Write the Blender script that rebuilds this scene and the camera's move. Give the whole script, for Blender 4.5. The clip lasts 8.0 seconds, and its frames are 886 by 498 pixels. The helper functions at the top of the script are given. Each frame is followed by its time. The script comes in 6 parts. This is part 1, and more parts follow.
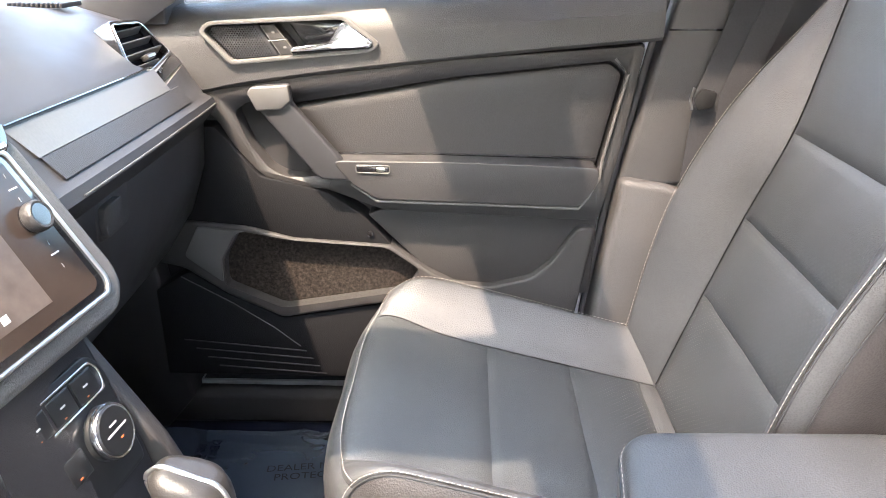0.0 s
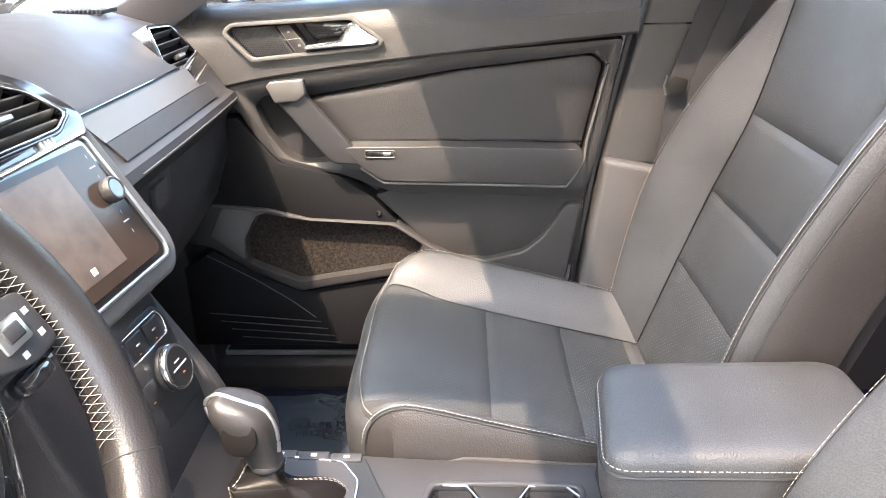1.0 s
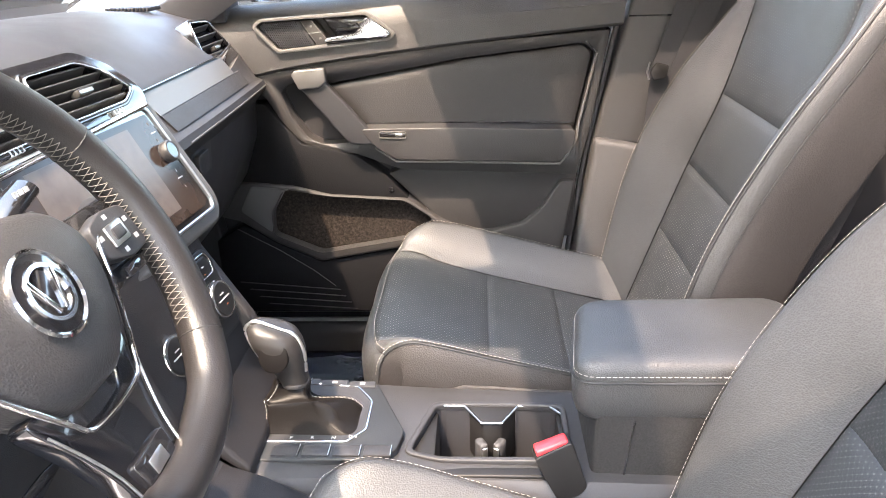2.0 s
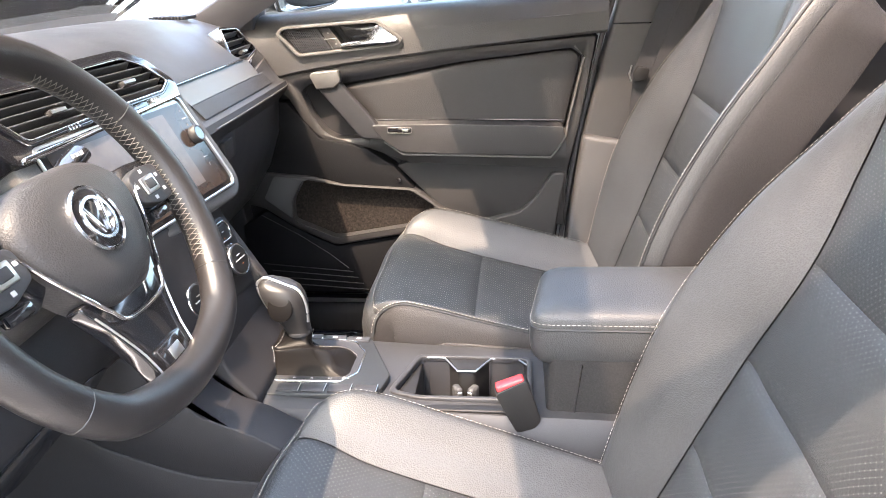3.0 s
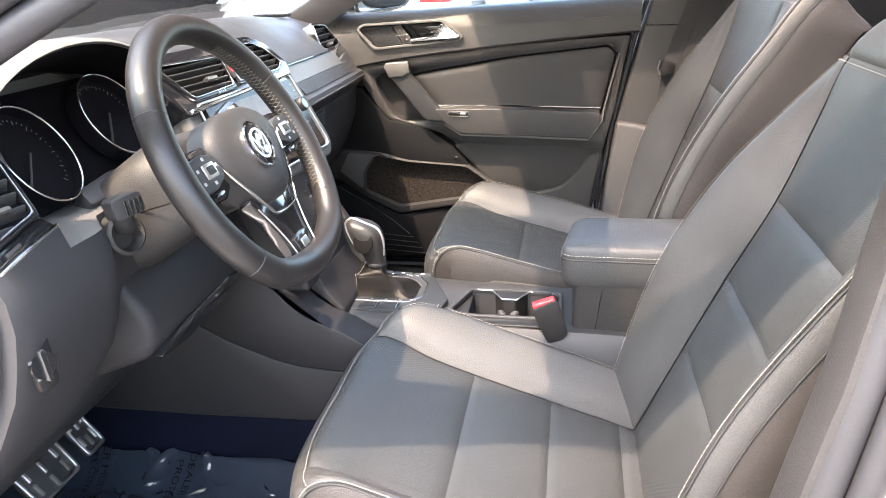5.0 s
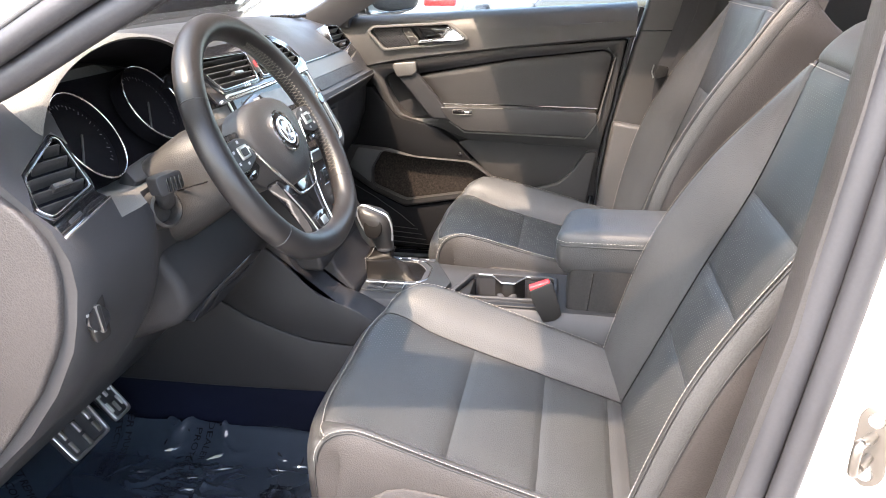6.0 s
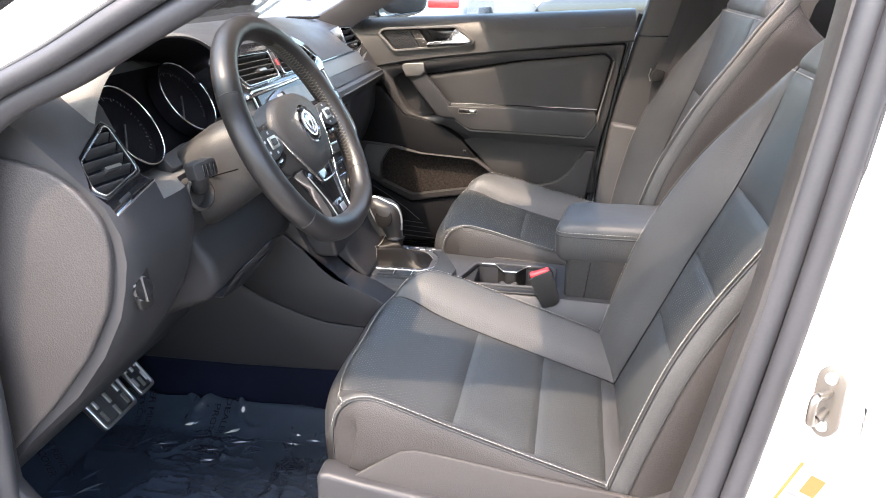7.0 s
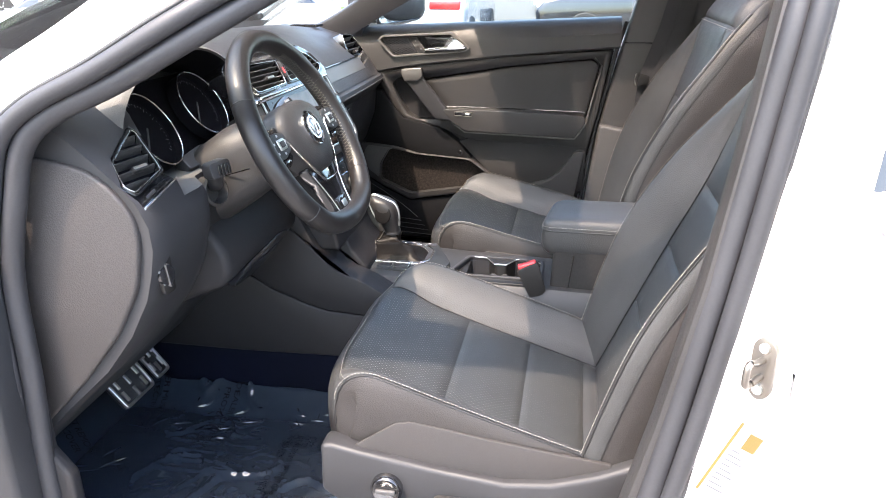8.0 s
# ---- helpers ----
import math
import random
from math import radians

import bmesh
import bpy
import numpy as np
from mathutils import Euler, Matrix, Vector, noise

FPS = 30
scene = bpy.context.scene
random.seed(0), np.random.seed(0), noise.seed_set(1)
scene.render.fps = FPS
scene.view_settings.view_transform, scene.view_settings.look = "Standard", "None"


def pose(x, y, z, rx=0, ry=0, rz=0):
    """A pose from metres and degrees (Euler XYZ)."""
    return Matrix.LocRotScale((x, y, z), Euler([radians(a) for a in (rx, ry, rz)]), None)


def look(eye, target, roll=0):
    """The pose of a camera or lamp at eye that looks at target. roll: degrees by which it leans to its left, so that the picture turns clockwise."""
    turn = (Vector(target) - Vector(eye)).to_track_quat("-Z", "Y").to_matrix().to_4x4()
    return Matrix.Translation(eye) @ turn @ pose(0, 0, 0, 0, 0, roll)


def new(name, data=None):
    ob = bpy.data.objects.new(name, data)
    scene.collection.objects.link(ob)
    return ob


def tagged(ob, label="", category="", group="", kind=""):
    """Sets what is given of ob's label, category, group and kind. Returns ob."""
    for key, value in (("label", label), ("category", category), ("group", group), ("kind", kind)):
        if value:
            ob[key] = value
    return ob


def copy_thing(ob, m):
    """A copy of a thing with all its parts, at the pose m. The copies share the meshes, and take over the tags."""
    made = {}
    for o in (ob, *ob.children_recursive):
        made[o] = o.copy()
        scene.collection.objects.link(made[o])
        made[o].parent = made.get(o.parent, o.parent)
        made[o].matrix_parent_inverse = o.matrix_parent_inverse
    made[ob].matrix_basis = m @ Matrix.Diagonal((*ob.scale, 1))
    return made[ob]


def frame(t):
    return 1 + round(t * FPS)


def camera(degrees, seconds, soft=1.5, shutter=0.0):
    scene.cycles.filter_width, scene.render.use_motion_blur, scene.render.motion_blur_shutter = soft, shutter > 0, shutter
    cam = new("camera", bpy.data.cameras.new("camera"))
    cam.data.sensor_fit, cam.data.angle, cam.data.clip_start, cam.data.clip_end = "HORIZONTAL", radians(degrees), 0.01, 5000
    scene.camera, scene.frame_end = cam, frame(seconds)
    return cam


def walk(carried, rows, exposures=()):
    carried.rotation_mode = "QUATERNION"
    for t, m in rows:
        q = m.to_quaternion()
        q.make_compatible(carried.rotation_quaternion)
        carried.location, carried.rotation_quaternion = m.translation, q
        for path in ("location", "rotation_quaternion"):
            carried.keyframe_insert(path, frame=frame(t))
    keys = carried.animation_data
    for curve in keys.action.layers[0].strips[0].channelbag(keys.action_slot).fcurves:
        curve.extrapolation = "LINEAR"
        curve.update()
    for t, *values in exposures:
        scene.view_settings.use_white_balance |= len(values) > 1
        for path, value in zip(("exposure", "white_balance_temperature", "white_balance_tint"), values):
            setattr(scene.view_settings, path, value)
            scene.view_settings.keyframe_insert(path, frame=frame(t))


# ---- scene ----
cam = camera(61.2, 8.0, soft=0.8)
PATH = [
    (0, (-0.083, -0.506, 1.282), (-0.142, 1.343, 0.522), -0.0),
    (0.5, (-0.088, -0.571, 1.292), (-0.144, 1.275, 0.523), -0.6),
    (1, (-0.084, -0.645, 1.303), (-0.14, 1.198, 0.529), -1.0),
    (1.5, (-0.076, -0.729, 1.304), (-0.142, 1.114, 0.531), -1.3),
    (2, (-0.058, -0.811, 1.302), (-0.16, 1.034, 0.537), -1.7),
    (3.3, (0.056, -1.021, 1.306), (-0.179, 0.829, 0.582), -2.1),
    (3.5, (0.066, -1.047, 1.309), (-0.195, 0.801, 0.589), -2.2),
    (4, (0.067, -1.115, 1.305), (-0.232, 0.73, 0.592), -2.2),
    (4.5, (0.049, -1.201, 1.304), (-0.264, 0.642, 0.593), -1.9),
    (6, (0.063, -1.387, 1.311), (-0.257, 0.459, 0.611), -0.6),
    (6.5, (0.063, -1.436, 1.312), (-0.255, 0.412, 0.616), -0.1),
    (7, (0.065, -1.487, 1.321), (-0.253, 0.36, 0.625), 0.2),
    (7.5, (0.082, -1.546, 1.341), (-0.236, 0.302, 0.646), 0.2),
    (8, (0.102, -1.597, 1.349), (-0.223, 0.25, 0.653), 0.1),
]
walk(cam, [(t, look(eye, target, roll)) for t, eye, target, roll in PATH], exposures=[(0, 4.52, 6550, 12), (2, 4.20, 6800, 14), (3.5, 4.24, 6800, 14), (4.5, 4.12, 6800, 13), (6, 3.86, 6750, 13), (8, 3.43, 6400, 12)])

SUN_WAY = Vector((0.24, 0.47, -1.0)).normalized()

# ---------------------------------------------------------------- light
world = bpy.data.worlds.new("sky")
scene.world = world
world.use_nodes = True
wn = world.node_tree
sky = wn.nodes.new("ShaderNodeTexSky")
sky.sky_type = "NISHITA"
sky.sun_disc = False
sky.sun_elevation = math.asin(-SUN_WAY.z)
sky.sun_rotation = math.atan2(-SUN_WAY.x, -SUN_WAY.y)
sky.dust_density = 3.5
sky.air_density = 1.3
wn.links.new(sky.outputs[0], wn.nodes["Background"].inputs[0])
wn.nodes["Background"].inputs[1].default_value = 0.15

sun = new("sun", bpy.data.lights.new("sun", "SUN"))
sun.data.energy = 1.22
sun.data.angle = radians(0.8)
sun.data.color = (1.0, 0.80, 0.62)
sun.matrix_world = look(-SUN_WAY * 20, (0, 0, 0))


# ---------------------------------------------------------------- materials
def mat(name, col, rough=0.5, metal=0.0, grain=0.0, scale=400.0, vary=0.12, vscale=9.0, spec=0.5, coat=0.0, kind="noise"):
    """Principled surface with fine relief and slow variation of tone and gloss."""
    m = bpy.data.materials.new(name)
    m.use_nodes = True
    t = m.node_tree
    b = t.nodes["Principled BSDF"]
    b.inputs["Roughness"].default_value = rough
    b.inputs["Metallic"].default_value = metal
    b.inputs["Specular IOR Level"].default_value = spec
    b.inputs["Coat Weight"].default_value = coat
    co = t.nodes.new("ShaderNodeTexCoord")
    n = t.nodes.new("ShaderNodeTexNoise")
    n.inputs["Scale"].default_value = vscale
    n.inputs["Detail"].default_value = 6
    t.links.new(co.outputs["Object"], n.inputs["Vector"])
    r = t.nodes.new("ShaderNodeMapRange")
    r.inputs["From Min"].default_value, r.inputs["From Max"].default_value = 0.3, 0.7
    r.inputs["To Min"].default_value, r.inputs["To Max"].default_value = 1 - vary, 1 + vary
    t.links.new(n.outputs["Fac"], r.inputs["Value"])
    mx = t.nodes.new("ShaderNodeVectorMath")
    mx.operation = "SCALE"
    mx.inputs[0].default_value = col
    t.links.new(r.outputs[0], mx.inputs["Scale"])
    t.links.new(mx.outputs[0], b.inputs["Base Color"])
    rr = t.nodes.new("ShaderNodeMapRange")
    rr.inputs["From Min"].default_value, rr.inputs["From Max"].default_value = 0.3, 0.7
    rr.inputs["To Min"].default_value, rr.inputs["To Max"].default_value = max(0.02, rough * 0.88), min(1, rough * 1.12)
    t.links.new(n.outputs["Fac"], rr.inputs["Value"])
    t.links.new(rr.outputs[0], b.inputs["Roughness"])
    if grain:
        g = t.nodes.new("ShaderNodeTexVoronoi" if kind == "cells" else "ShaderNodeTexNoise")
        g.inputs["Scale"].default_value = scale
        t.links.new(co.outputs["Object"], g.inputs["Vector"])
        sp = t.nodes.new("ShaderNodeMapRange")
        sp.inputs["From Min"].default_value, sp.inputs["From Max"].default_value = (0.1, 0.7) if kind == "cells" else (0.35, 0.65)
        sp.inputs["To Min"].default_value, sp.inputs["To Max"].default_value = 1 - 0.24 * grain, 1 + 0.24 * grain
        t.links.new(g.outputs[0], sp.inputs["Value"])
        mg = t.nodes.new("ShaderNodeVectorMath")
        mg.operation = "SCALE"
        t.links.new(mx.outputs[0], mg.inputs[0])
        t.links.new(sp.outputs[0], mg.inputs["Scale"])
        t.links.new(mg.outputs[0], b.inputs["Base Color"])
        bu = t.nodes.new("ShaderNodeBump")
        bu.inputs["Strength"].default_value = grain
        bu.inputs["Distance"].default_value = 0.00038
        t.links.new(g.outputs[0], bu.inputs["Height"])
        t.links.new(bu.outputs[0], b.inputs["Normal"])
    return m


def perforated(name, col, dot, pitch=0.0085, radius=0.115):
    """Leather with rows of small pale holes, laid out in metres along the panel."""
    m = mat(name, col, 0.52, grain=0.6, scale=560, kind="cells", spec=0.42)
    t = m.node_tree
    b = t.nodes["Principled BSDF"]
    old = b.inputs["Base Color"].links[0].from_socket
    uv = t.nodes.new("ShaderNodeUVMap")
    sep = t.nodes.new("ShaderNodeSeparateXYZ")
    t.links.new(uv.outputs[0], sep.inputs[0])

    def op(kind, a, c):
        k = t.nodes.new("ShaderNodeMath")
        k.operation = kind
        for i, v in enumerate((a, c)):
            if isinstance(v, (int, float)):
                k.inputs[i].default_value = v
            else:
                t.links.new(v, k.inputs[i])
        return k.outputs[0]
    a = op("DIVIDE", op("ADD", sep.outputs[0], sep.outputs[1]), pitch)
    c = op("DIVIDE", op("SUBTRACT", sep.outputs[0], sep.outputs[1]), pitch)
    a = op("SUBTRACT", op("FRACT", a, 0), 0.5)
    c = op("SUBTRACT", op("FRACT", c, 0), 0.5)
    d = op("SQRT", op("ADD", op("MULTIPLY", a, a), op("MULTIPLY", c, c)), 0)
    hole = op("LESS_THAN", d, radius)
    mx = t.nodes.new("ShaderNodeMix")
    mx.data_type = "RGBA"
    t.links.new(hole, mx.inputs["Factor"])
    t.links.new(old, mx.inputs["A"])
    mx.inputs["B"].default_value = (*dot, 1)
    t.links.new(mx.outputs["Result"], b.inputs["Base Color"])
    return m


def glass(name, tint=(0.9, 0.95, 0.95)):
    m = bpy.data.materials.new(name)
    m.use_nodes = True
    t = m.node_tree
    t.nodes.remove(t.nodes["Principled BSDF"])
    tr = t.nodes.new("ShaderNodeBsdfTransparent")
    tr.inputs[0].default_value = (*tint, 1)
    gl = t.nodes.new("ShaderNodeBsdfGlossy")
    gl.inputs["Roughness"].default_value = 0.02
    fr = t.nodes.new("ShaderNodeFresnel")
    fr.inputs[0].default_value = 1.45
    mx = t.nodes.new("ShaderNodeMixShader")
    t.links.new(fr.outputs[0], mx.inputs[0])
    t.links.new(tr.outputs[0], mx.inputs[1])
    t.links.new(gl.outputs[0], mx.inputs[2])
    t.links.new(mx.outputs[0], t.nodes["Material Output"].inputs[0])
    return m


LEATHER = mat("black leather", (0.030, 0.0304, 0.0304), 0.48, grain=0.8, scale=520, kind="cells", vary=0.16, spec=0.40)
LEATHER_SIDE = mat("black vinyl", (0.0215, 0.0192, 0.0182), 0.52, grain=0.9, scale=480, kind="cells", spec=0.38)
PERF = perforated("perforated black leather", (0.0190, 0.0205, 0.0210), (0.34, 0.33, 0.31), radius=0.088)
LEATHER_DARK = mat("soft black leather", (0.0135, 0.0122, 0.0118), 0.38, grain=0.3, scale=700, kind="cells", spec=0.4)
SKIRT = mat("black seat cloth", (0.022, 0.0198, 0.0192), 0.85, grain=0.8, scale=900)
THREAD = mat("white thread", (0.32, 0.30, 0.27), 0.8)
CAP = mat("satin grey handle cap", (0.095, 0.092, 0.087), 0.42, metal=0.4)
BIN = mat("dark flocked bin cover", (0.0135, 0.013, 0.0128), 0.8, grain=1.0, scale=420, vary=0.3, vscale=120, spec=0.25)
PIPING = mat("dark seam cord", (0.012, 0.012, 0.012), 0.6)
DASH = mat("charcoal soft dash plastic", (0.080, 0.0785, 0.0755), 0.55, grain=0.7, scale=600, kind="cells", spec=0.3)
FOOT = mat("black footwell plastic", (0.013, 0.0125, 0.0135), 0.6, grain=0.5, scale=900, kind="cells", spec=0.28)
END = mat("grained black end panel", (0.021, 0.0185, 0.0178), 0.6, grain=1.0, scale=420, kind="cells")
# near black, so that the colour itself holds the lower door's shade
BLACK = mat("near-black shaded door plastic", (0.0055, 0.0055, 0.0062), 0.7, grain=0.5, scale=600, kind="cells", spec=0.12)
PAD = mat("soft black door padding", (0.0165, 0.0155, 0.0153), 0.55, grain=0.6, scale=500, kind="cells")
LOWER = mat("dark lower door plastic", (0.020, 0.0188, 0.0184), 0.6, grain=0.6, scale=800, kind="cells", spec=0.28)
BELT_TOP = mat("soft charcoal door top", (0.034, 0.033, 0.032), 0.5, grain=0.7, scale=700, kind="cells")
PILLAR = mat("grey pillar plastic", (0.045, 0.043, 0.042), 0.6, grain=0.7, scale=700, kind="cells")
GAITER = mat("glossy black gaiter leather", (0.0065, 0.0058, 0.0055), 0.34, grain=0.25, scale=600, kind="cells", spec=0.06)
HARD = mat("black hard plastic", (0.0225, 0.0213, 0.0208), 0.52, grain=0.7, scale=600, kind="cells", spec=0.36)
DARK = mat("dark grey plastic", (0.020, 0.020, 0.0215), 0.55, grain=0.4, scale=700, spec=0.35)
GLOSS = mat("piano black plastic", (0.010, 0.010, 0.011), 0.12, coat=0.6)
CHROME = mat("bright chrome", (0.80, 0.80, 0.80), 0.14, metal=1.0, vary=0.03)
SATIN = mat("satin silver", (0.62, 0.62, 0.60), 0.32, metal=1.0, vary=0.05)
PANEL = mat("black control panel plastic", (0.0095, 0.0102, 0.011), 0.38, spec=0.28)
SCUFF = mat("bright scuff metal", (0.34, 0.34, 0.33), 0.32, metal=0.5)
STEEL = mat("brushed pedal steel", (0.5, 0.49, 0.47), 0.35, metal=1.0)
RUBBER = mat("black rubber", (0.025, 0.025, 0.026), 0.6, grain=0.3, scale=300)
SEAL = mat("grey door seal rubber", (0.020, 0.020, 0.0225), 0.55, grain=0.3, scale=300)
TRIM = mat("grey brushed trim", (0.092, 0.089, 0.082), 0.45, metal=0.25, grain=0.25, scale=300)
WHITE = mat("white car paint", (0.80, 0.80, 0.79), 0.25, coat=0.7, vary=0.02)
SCREEN = mat("dark display glass", (0.030, 0.022, 0.018), 0.16, vary=0.2, spec=0.35)
DIAL = mat("instrument dark face", (0.0035, 0.0035, 0.005), 0.85, vary=0.2, spec=0.08)
CARPET = mat("dark navy carpet", (0.0035, 0.0045, 0.010), 0.95, spec=0.05, grain=1.0, scale=500, vary=0.3)
POCKET = mat("flocked pocket lining", (0.018, 0.0145, 0.0125), 0.95, grain=1.0, scale=260, vary=0.6, vscale=170, spec=0.1)
WELL = mat("black cup holder lining", (0.007, 0.0065, 0.0062), 0.55, grain=0.3, scale=600, spec=0.3)
RED = mat("red release button", (0.55, 0.03, 0.035), 0.35)
MARK = mat("white printed marks", (0.34, 0.34, 0.34), 0.5)
DIM_MARK = mat("grey printed marks", (0.13, 0.13, 0.13), 0.5)
PLATE_GREY = mat("flat grey speaker cover", (0.050, 0.049, 0.048), 0.62, grain=0.5, scale=900, kind="cells", spec=0.35)
WHEEL_THREAD = mat("beige thread", (0.125, 0.116, 0.10), 0.8)
ORANGE = mat("orange indicator", (0.40, 0.09, 0.02), 0.4)
BELT = mat("black belt webbing", (0.02, 0.02, 0.022), 0.8, grain=0.8, scale=500)
HEADLINER = mat("grey headliner cloth", (0.55, 0.54, 0.51), 0.95, grain=0.6, scale=500)
ASPHALT = mat("asphalt", (0.15, 0.146, 0.138), 0.9, grain=1.0, scale=120, vary=0.2, vscale=2)
INK = mat("black film print", (0.002, 0.002, 0.003), 0.8, spec=0.05)
GLASS = glass("clear window glass")
ROOFGLASS = glass("tinted roof glass", (0.8, 0.8, 0.8))
WIND = glass("windscreen glass", (0.93, 0.97, 0.95))


# ---------------------------------------------------------------- builders
def where(ob):
    v = Vector((0, 0, 0))
    while ob is not None:
        v += ob.location
        ob = ob.parent
    return v


def thing(name, at, label, category, group="", kind=""):
    ob = new(name)
    ob.location = at
    return tagged(ob, label, category, group, kind)


def part(name, bm, material, parent=None, label="", smooth=45):
    """Links a bmesh, in world coordinates, as one mesh object under its parent."""
    if parent is not None:
        bmesh.ops.translate(bm, verts=bm.verts, vec=-where(parent))
    me = bpy.data.meshes.new(name)
    bm.normal_update()
    bm.to_mesh(me)
    bm.free()
    me.materials.append(material)
    if smooth:
        me.polygons.foreach_set("use_smooth", [True] * len(me.polygons))
        me.set_sharp_from_angle(angle=radians(smooth))
    ob = new(name, me)
    ob.parent = parent
    if label:
        ob["label"] = label
    return ob


def soften(bm, r, seg=2):
    if r > 0:
        es = [e for e in bm.edges if len(e.link_faces) == 2 and e.calc_face_angle(0) > 0.5]
        bmesh.ops.bevel(bm, geom=es, offset=r, segments=seg, profile=0.5, affect="EDGES", clamp_overlap=True)
    return bm


def box(a, b, r=0.0, m=None):
    bm = bmesh.new()
    bmesh.ops.create_cube(bm, size=1)
    a, b = Vector(a), Vector(b)
    for v in bm.verts:
        v.co = Vector([a[i] + (b[i] - a[i]) * (v.co[i] + 0.5) for i in range(3)])
    soften(bm, r)
    if m is not None:
        bm.transform(m)
    return bm


def prism(pts, axis, a, b, r=0.0, seg=2, scale_b=1.0):
    """A polygon of pairs, pushed along an axis from a to b: x pairs are (y, z), y pairs (x, z), z pairs (x, y)."""
    bm = bmesh.new()
    c = [sum(p[i] for p in pts) / len(pts) for i in (0, 1)]

    def put(p, h, s):
        p = [c[i] + (p[i] - c[i]) * s for i in (0, 1)]
        return {"x": (h, p[0], p[1]), "y": (p[0], h, p[1]), "z": (p[0], p[1], h)}[axis]
    lo = [bm.verts.new(put(p, a, 1)) for p in pts]
    hi = [bm.verts.new(put(p, b, scale_b)) for p in pts]
    bm.faces.new(lo)
    bm.faces.new(hi)
    for i in range(len(pts)):
        j = (i + 1) % len(pts)
        bm.faces.new((lo[i], lo[j], hi[j], hi[i]))
    bmesh.ops.recalc_face_normals(bm, faces=bm.faces)
    return soften(bm, r, seg)


def ring(outer, inner, axis, a, b, r=0.0):
    """A flat frame between two polygons with the same number of corners."""
    bm = bmesh.new()

    def put(p, h):
        return {"x": (h, p[0], p[1]), "y": (p[0], h, p[1]), "z": (p[0], p[1], h)}[axis]
    n = len(outer)
    rows = [[bm.verts.new(put(p, h)) for p in poly] for poly, h in ((outer, a), (outer, b), (inner, b), (inner, a))]
    for k in range(4):
        for i in range(n):
            j = (i + 1) % n
            bm.faces.new((rows[k][i], rows[k][j], rows[(k + 1) % 4][j], rows[(k + 1) % 4][i]))
    bmesh.ops.recalc_face_normals(bm, faces=bm.faces)
    return soften(bm, r)


def shrink(pts, d):
    """Moves a polygon's corners towards its inside by about d."""
    out, n = [], len(pts)
    area = sum(pts[i][0] * pts[(i + 1) % n][1] - pts[(i + 1) % n][0] * pts[i][1] for i in range(n))
    s = 1 if area > 0 else -1
    for i in range(n):
        p, q, w = Vector(pts[i - 1]), Vector(pts[i]), Vector(pts[(i + 1) % n])
        e, f = (q - p).normalized(), (w - q).normalized()
        ne, nf = Vector((-e.y, e.x)) * s, Vector((-f.y, f.x)) * s
        m = ne + nf
        k = d / max(0.3, m.length_squared / 2)
        out.append(tuple(q + m * k))
    return out


def catmull(keys, t):
    """Smooth curve through rows of numbers; t runs over 0 .. len - 1."""
    n = len(keys)
    i = max(0, min(n - 2, int(math.floor(t))))
    f = t - i
    p = [keys[max(0, min(n - 1, i + k))] for k in (-1, 0, 1, 2)]
    return [0.5 * (2 * b + (c - a) * f + (2 * a - 5 * b + 4 * c - d) * f * f + (3 * b - a - 3 * c + d) * f ** 3) for a, b, c, d in zip(*p)]


def smooth_path(keys, n, closed=False):
    if closed:
        ks = [keys[-1], *keys, keys[0], keys[1]]
        return [Vector(catmull(ks, 1 + len(keys) * i / n)) for i in range(n)]
    return [Vector(catmull(keys, (len(keys) - 1) * i / (n - 1))) for i in range(n)]


def loft(rows, closed=False, caps=True):
    """A skin over rows of points, all of one length; closed: each row is a loop."""
    bm = bmesh.new()
    vs = [[bm.verts.new(p) for p in row] for row in rows]
    n = len(rows[0])
    for a, b in zip(vs, vs[1:]):
        for i in range(n if closed else n - 1):
            j = (i + 1) % n
            bm.faces.new((a[i], a[j], b[j], b[i]))
    if closed and caps:
        bm.faces.new(vs[0])
        bm.faces.new(vs[-1])
    bmesh.ops.recalc_face_normals(bm, faces=bm.faces)
    return bm


def tube(path, r, n=10, closed=False, flat=1.0, up=Vector((0, 0, 1))):
    """A round or flattened bar along a path; r: one radius or one for each point."""
    rows = []
    k = len(path)
    for i, p in enumerate(path):
        a = path[(i + 1) % k] if closed or i < k - 1 else p
        b = path[i - 1] if closed or i > 0 else p
        d = (a - b).normalized()
        s = d.cross(up)
        s = s.normalized() if s.length > 1e-4 else d.orthogonal().normalized()
        w = s.cross(d).normalized()
        q = r[i] if isinstance(r, (list, tuple)) else r
        rows.append([p + s * (q * math.cos(2 * math.pi * j / n)) + w * (q * flat * math.sin(2 * math.pi * j / n)) for j in range(n)])
    if closed:
        rows.append(rows[0])
        bm = loft(rows, True, False)
        bmesh.ops.remove_doubles(bm, verts=bm.verts, dist=1e-6)
        return bm
    return loft(rows, True)


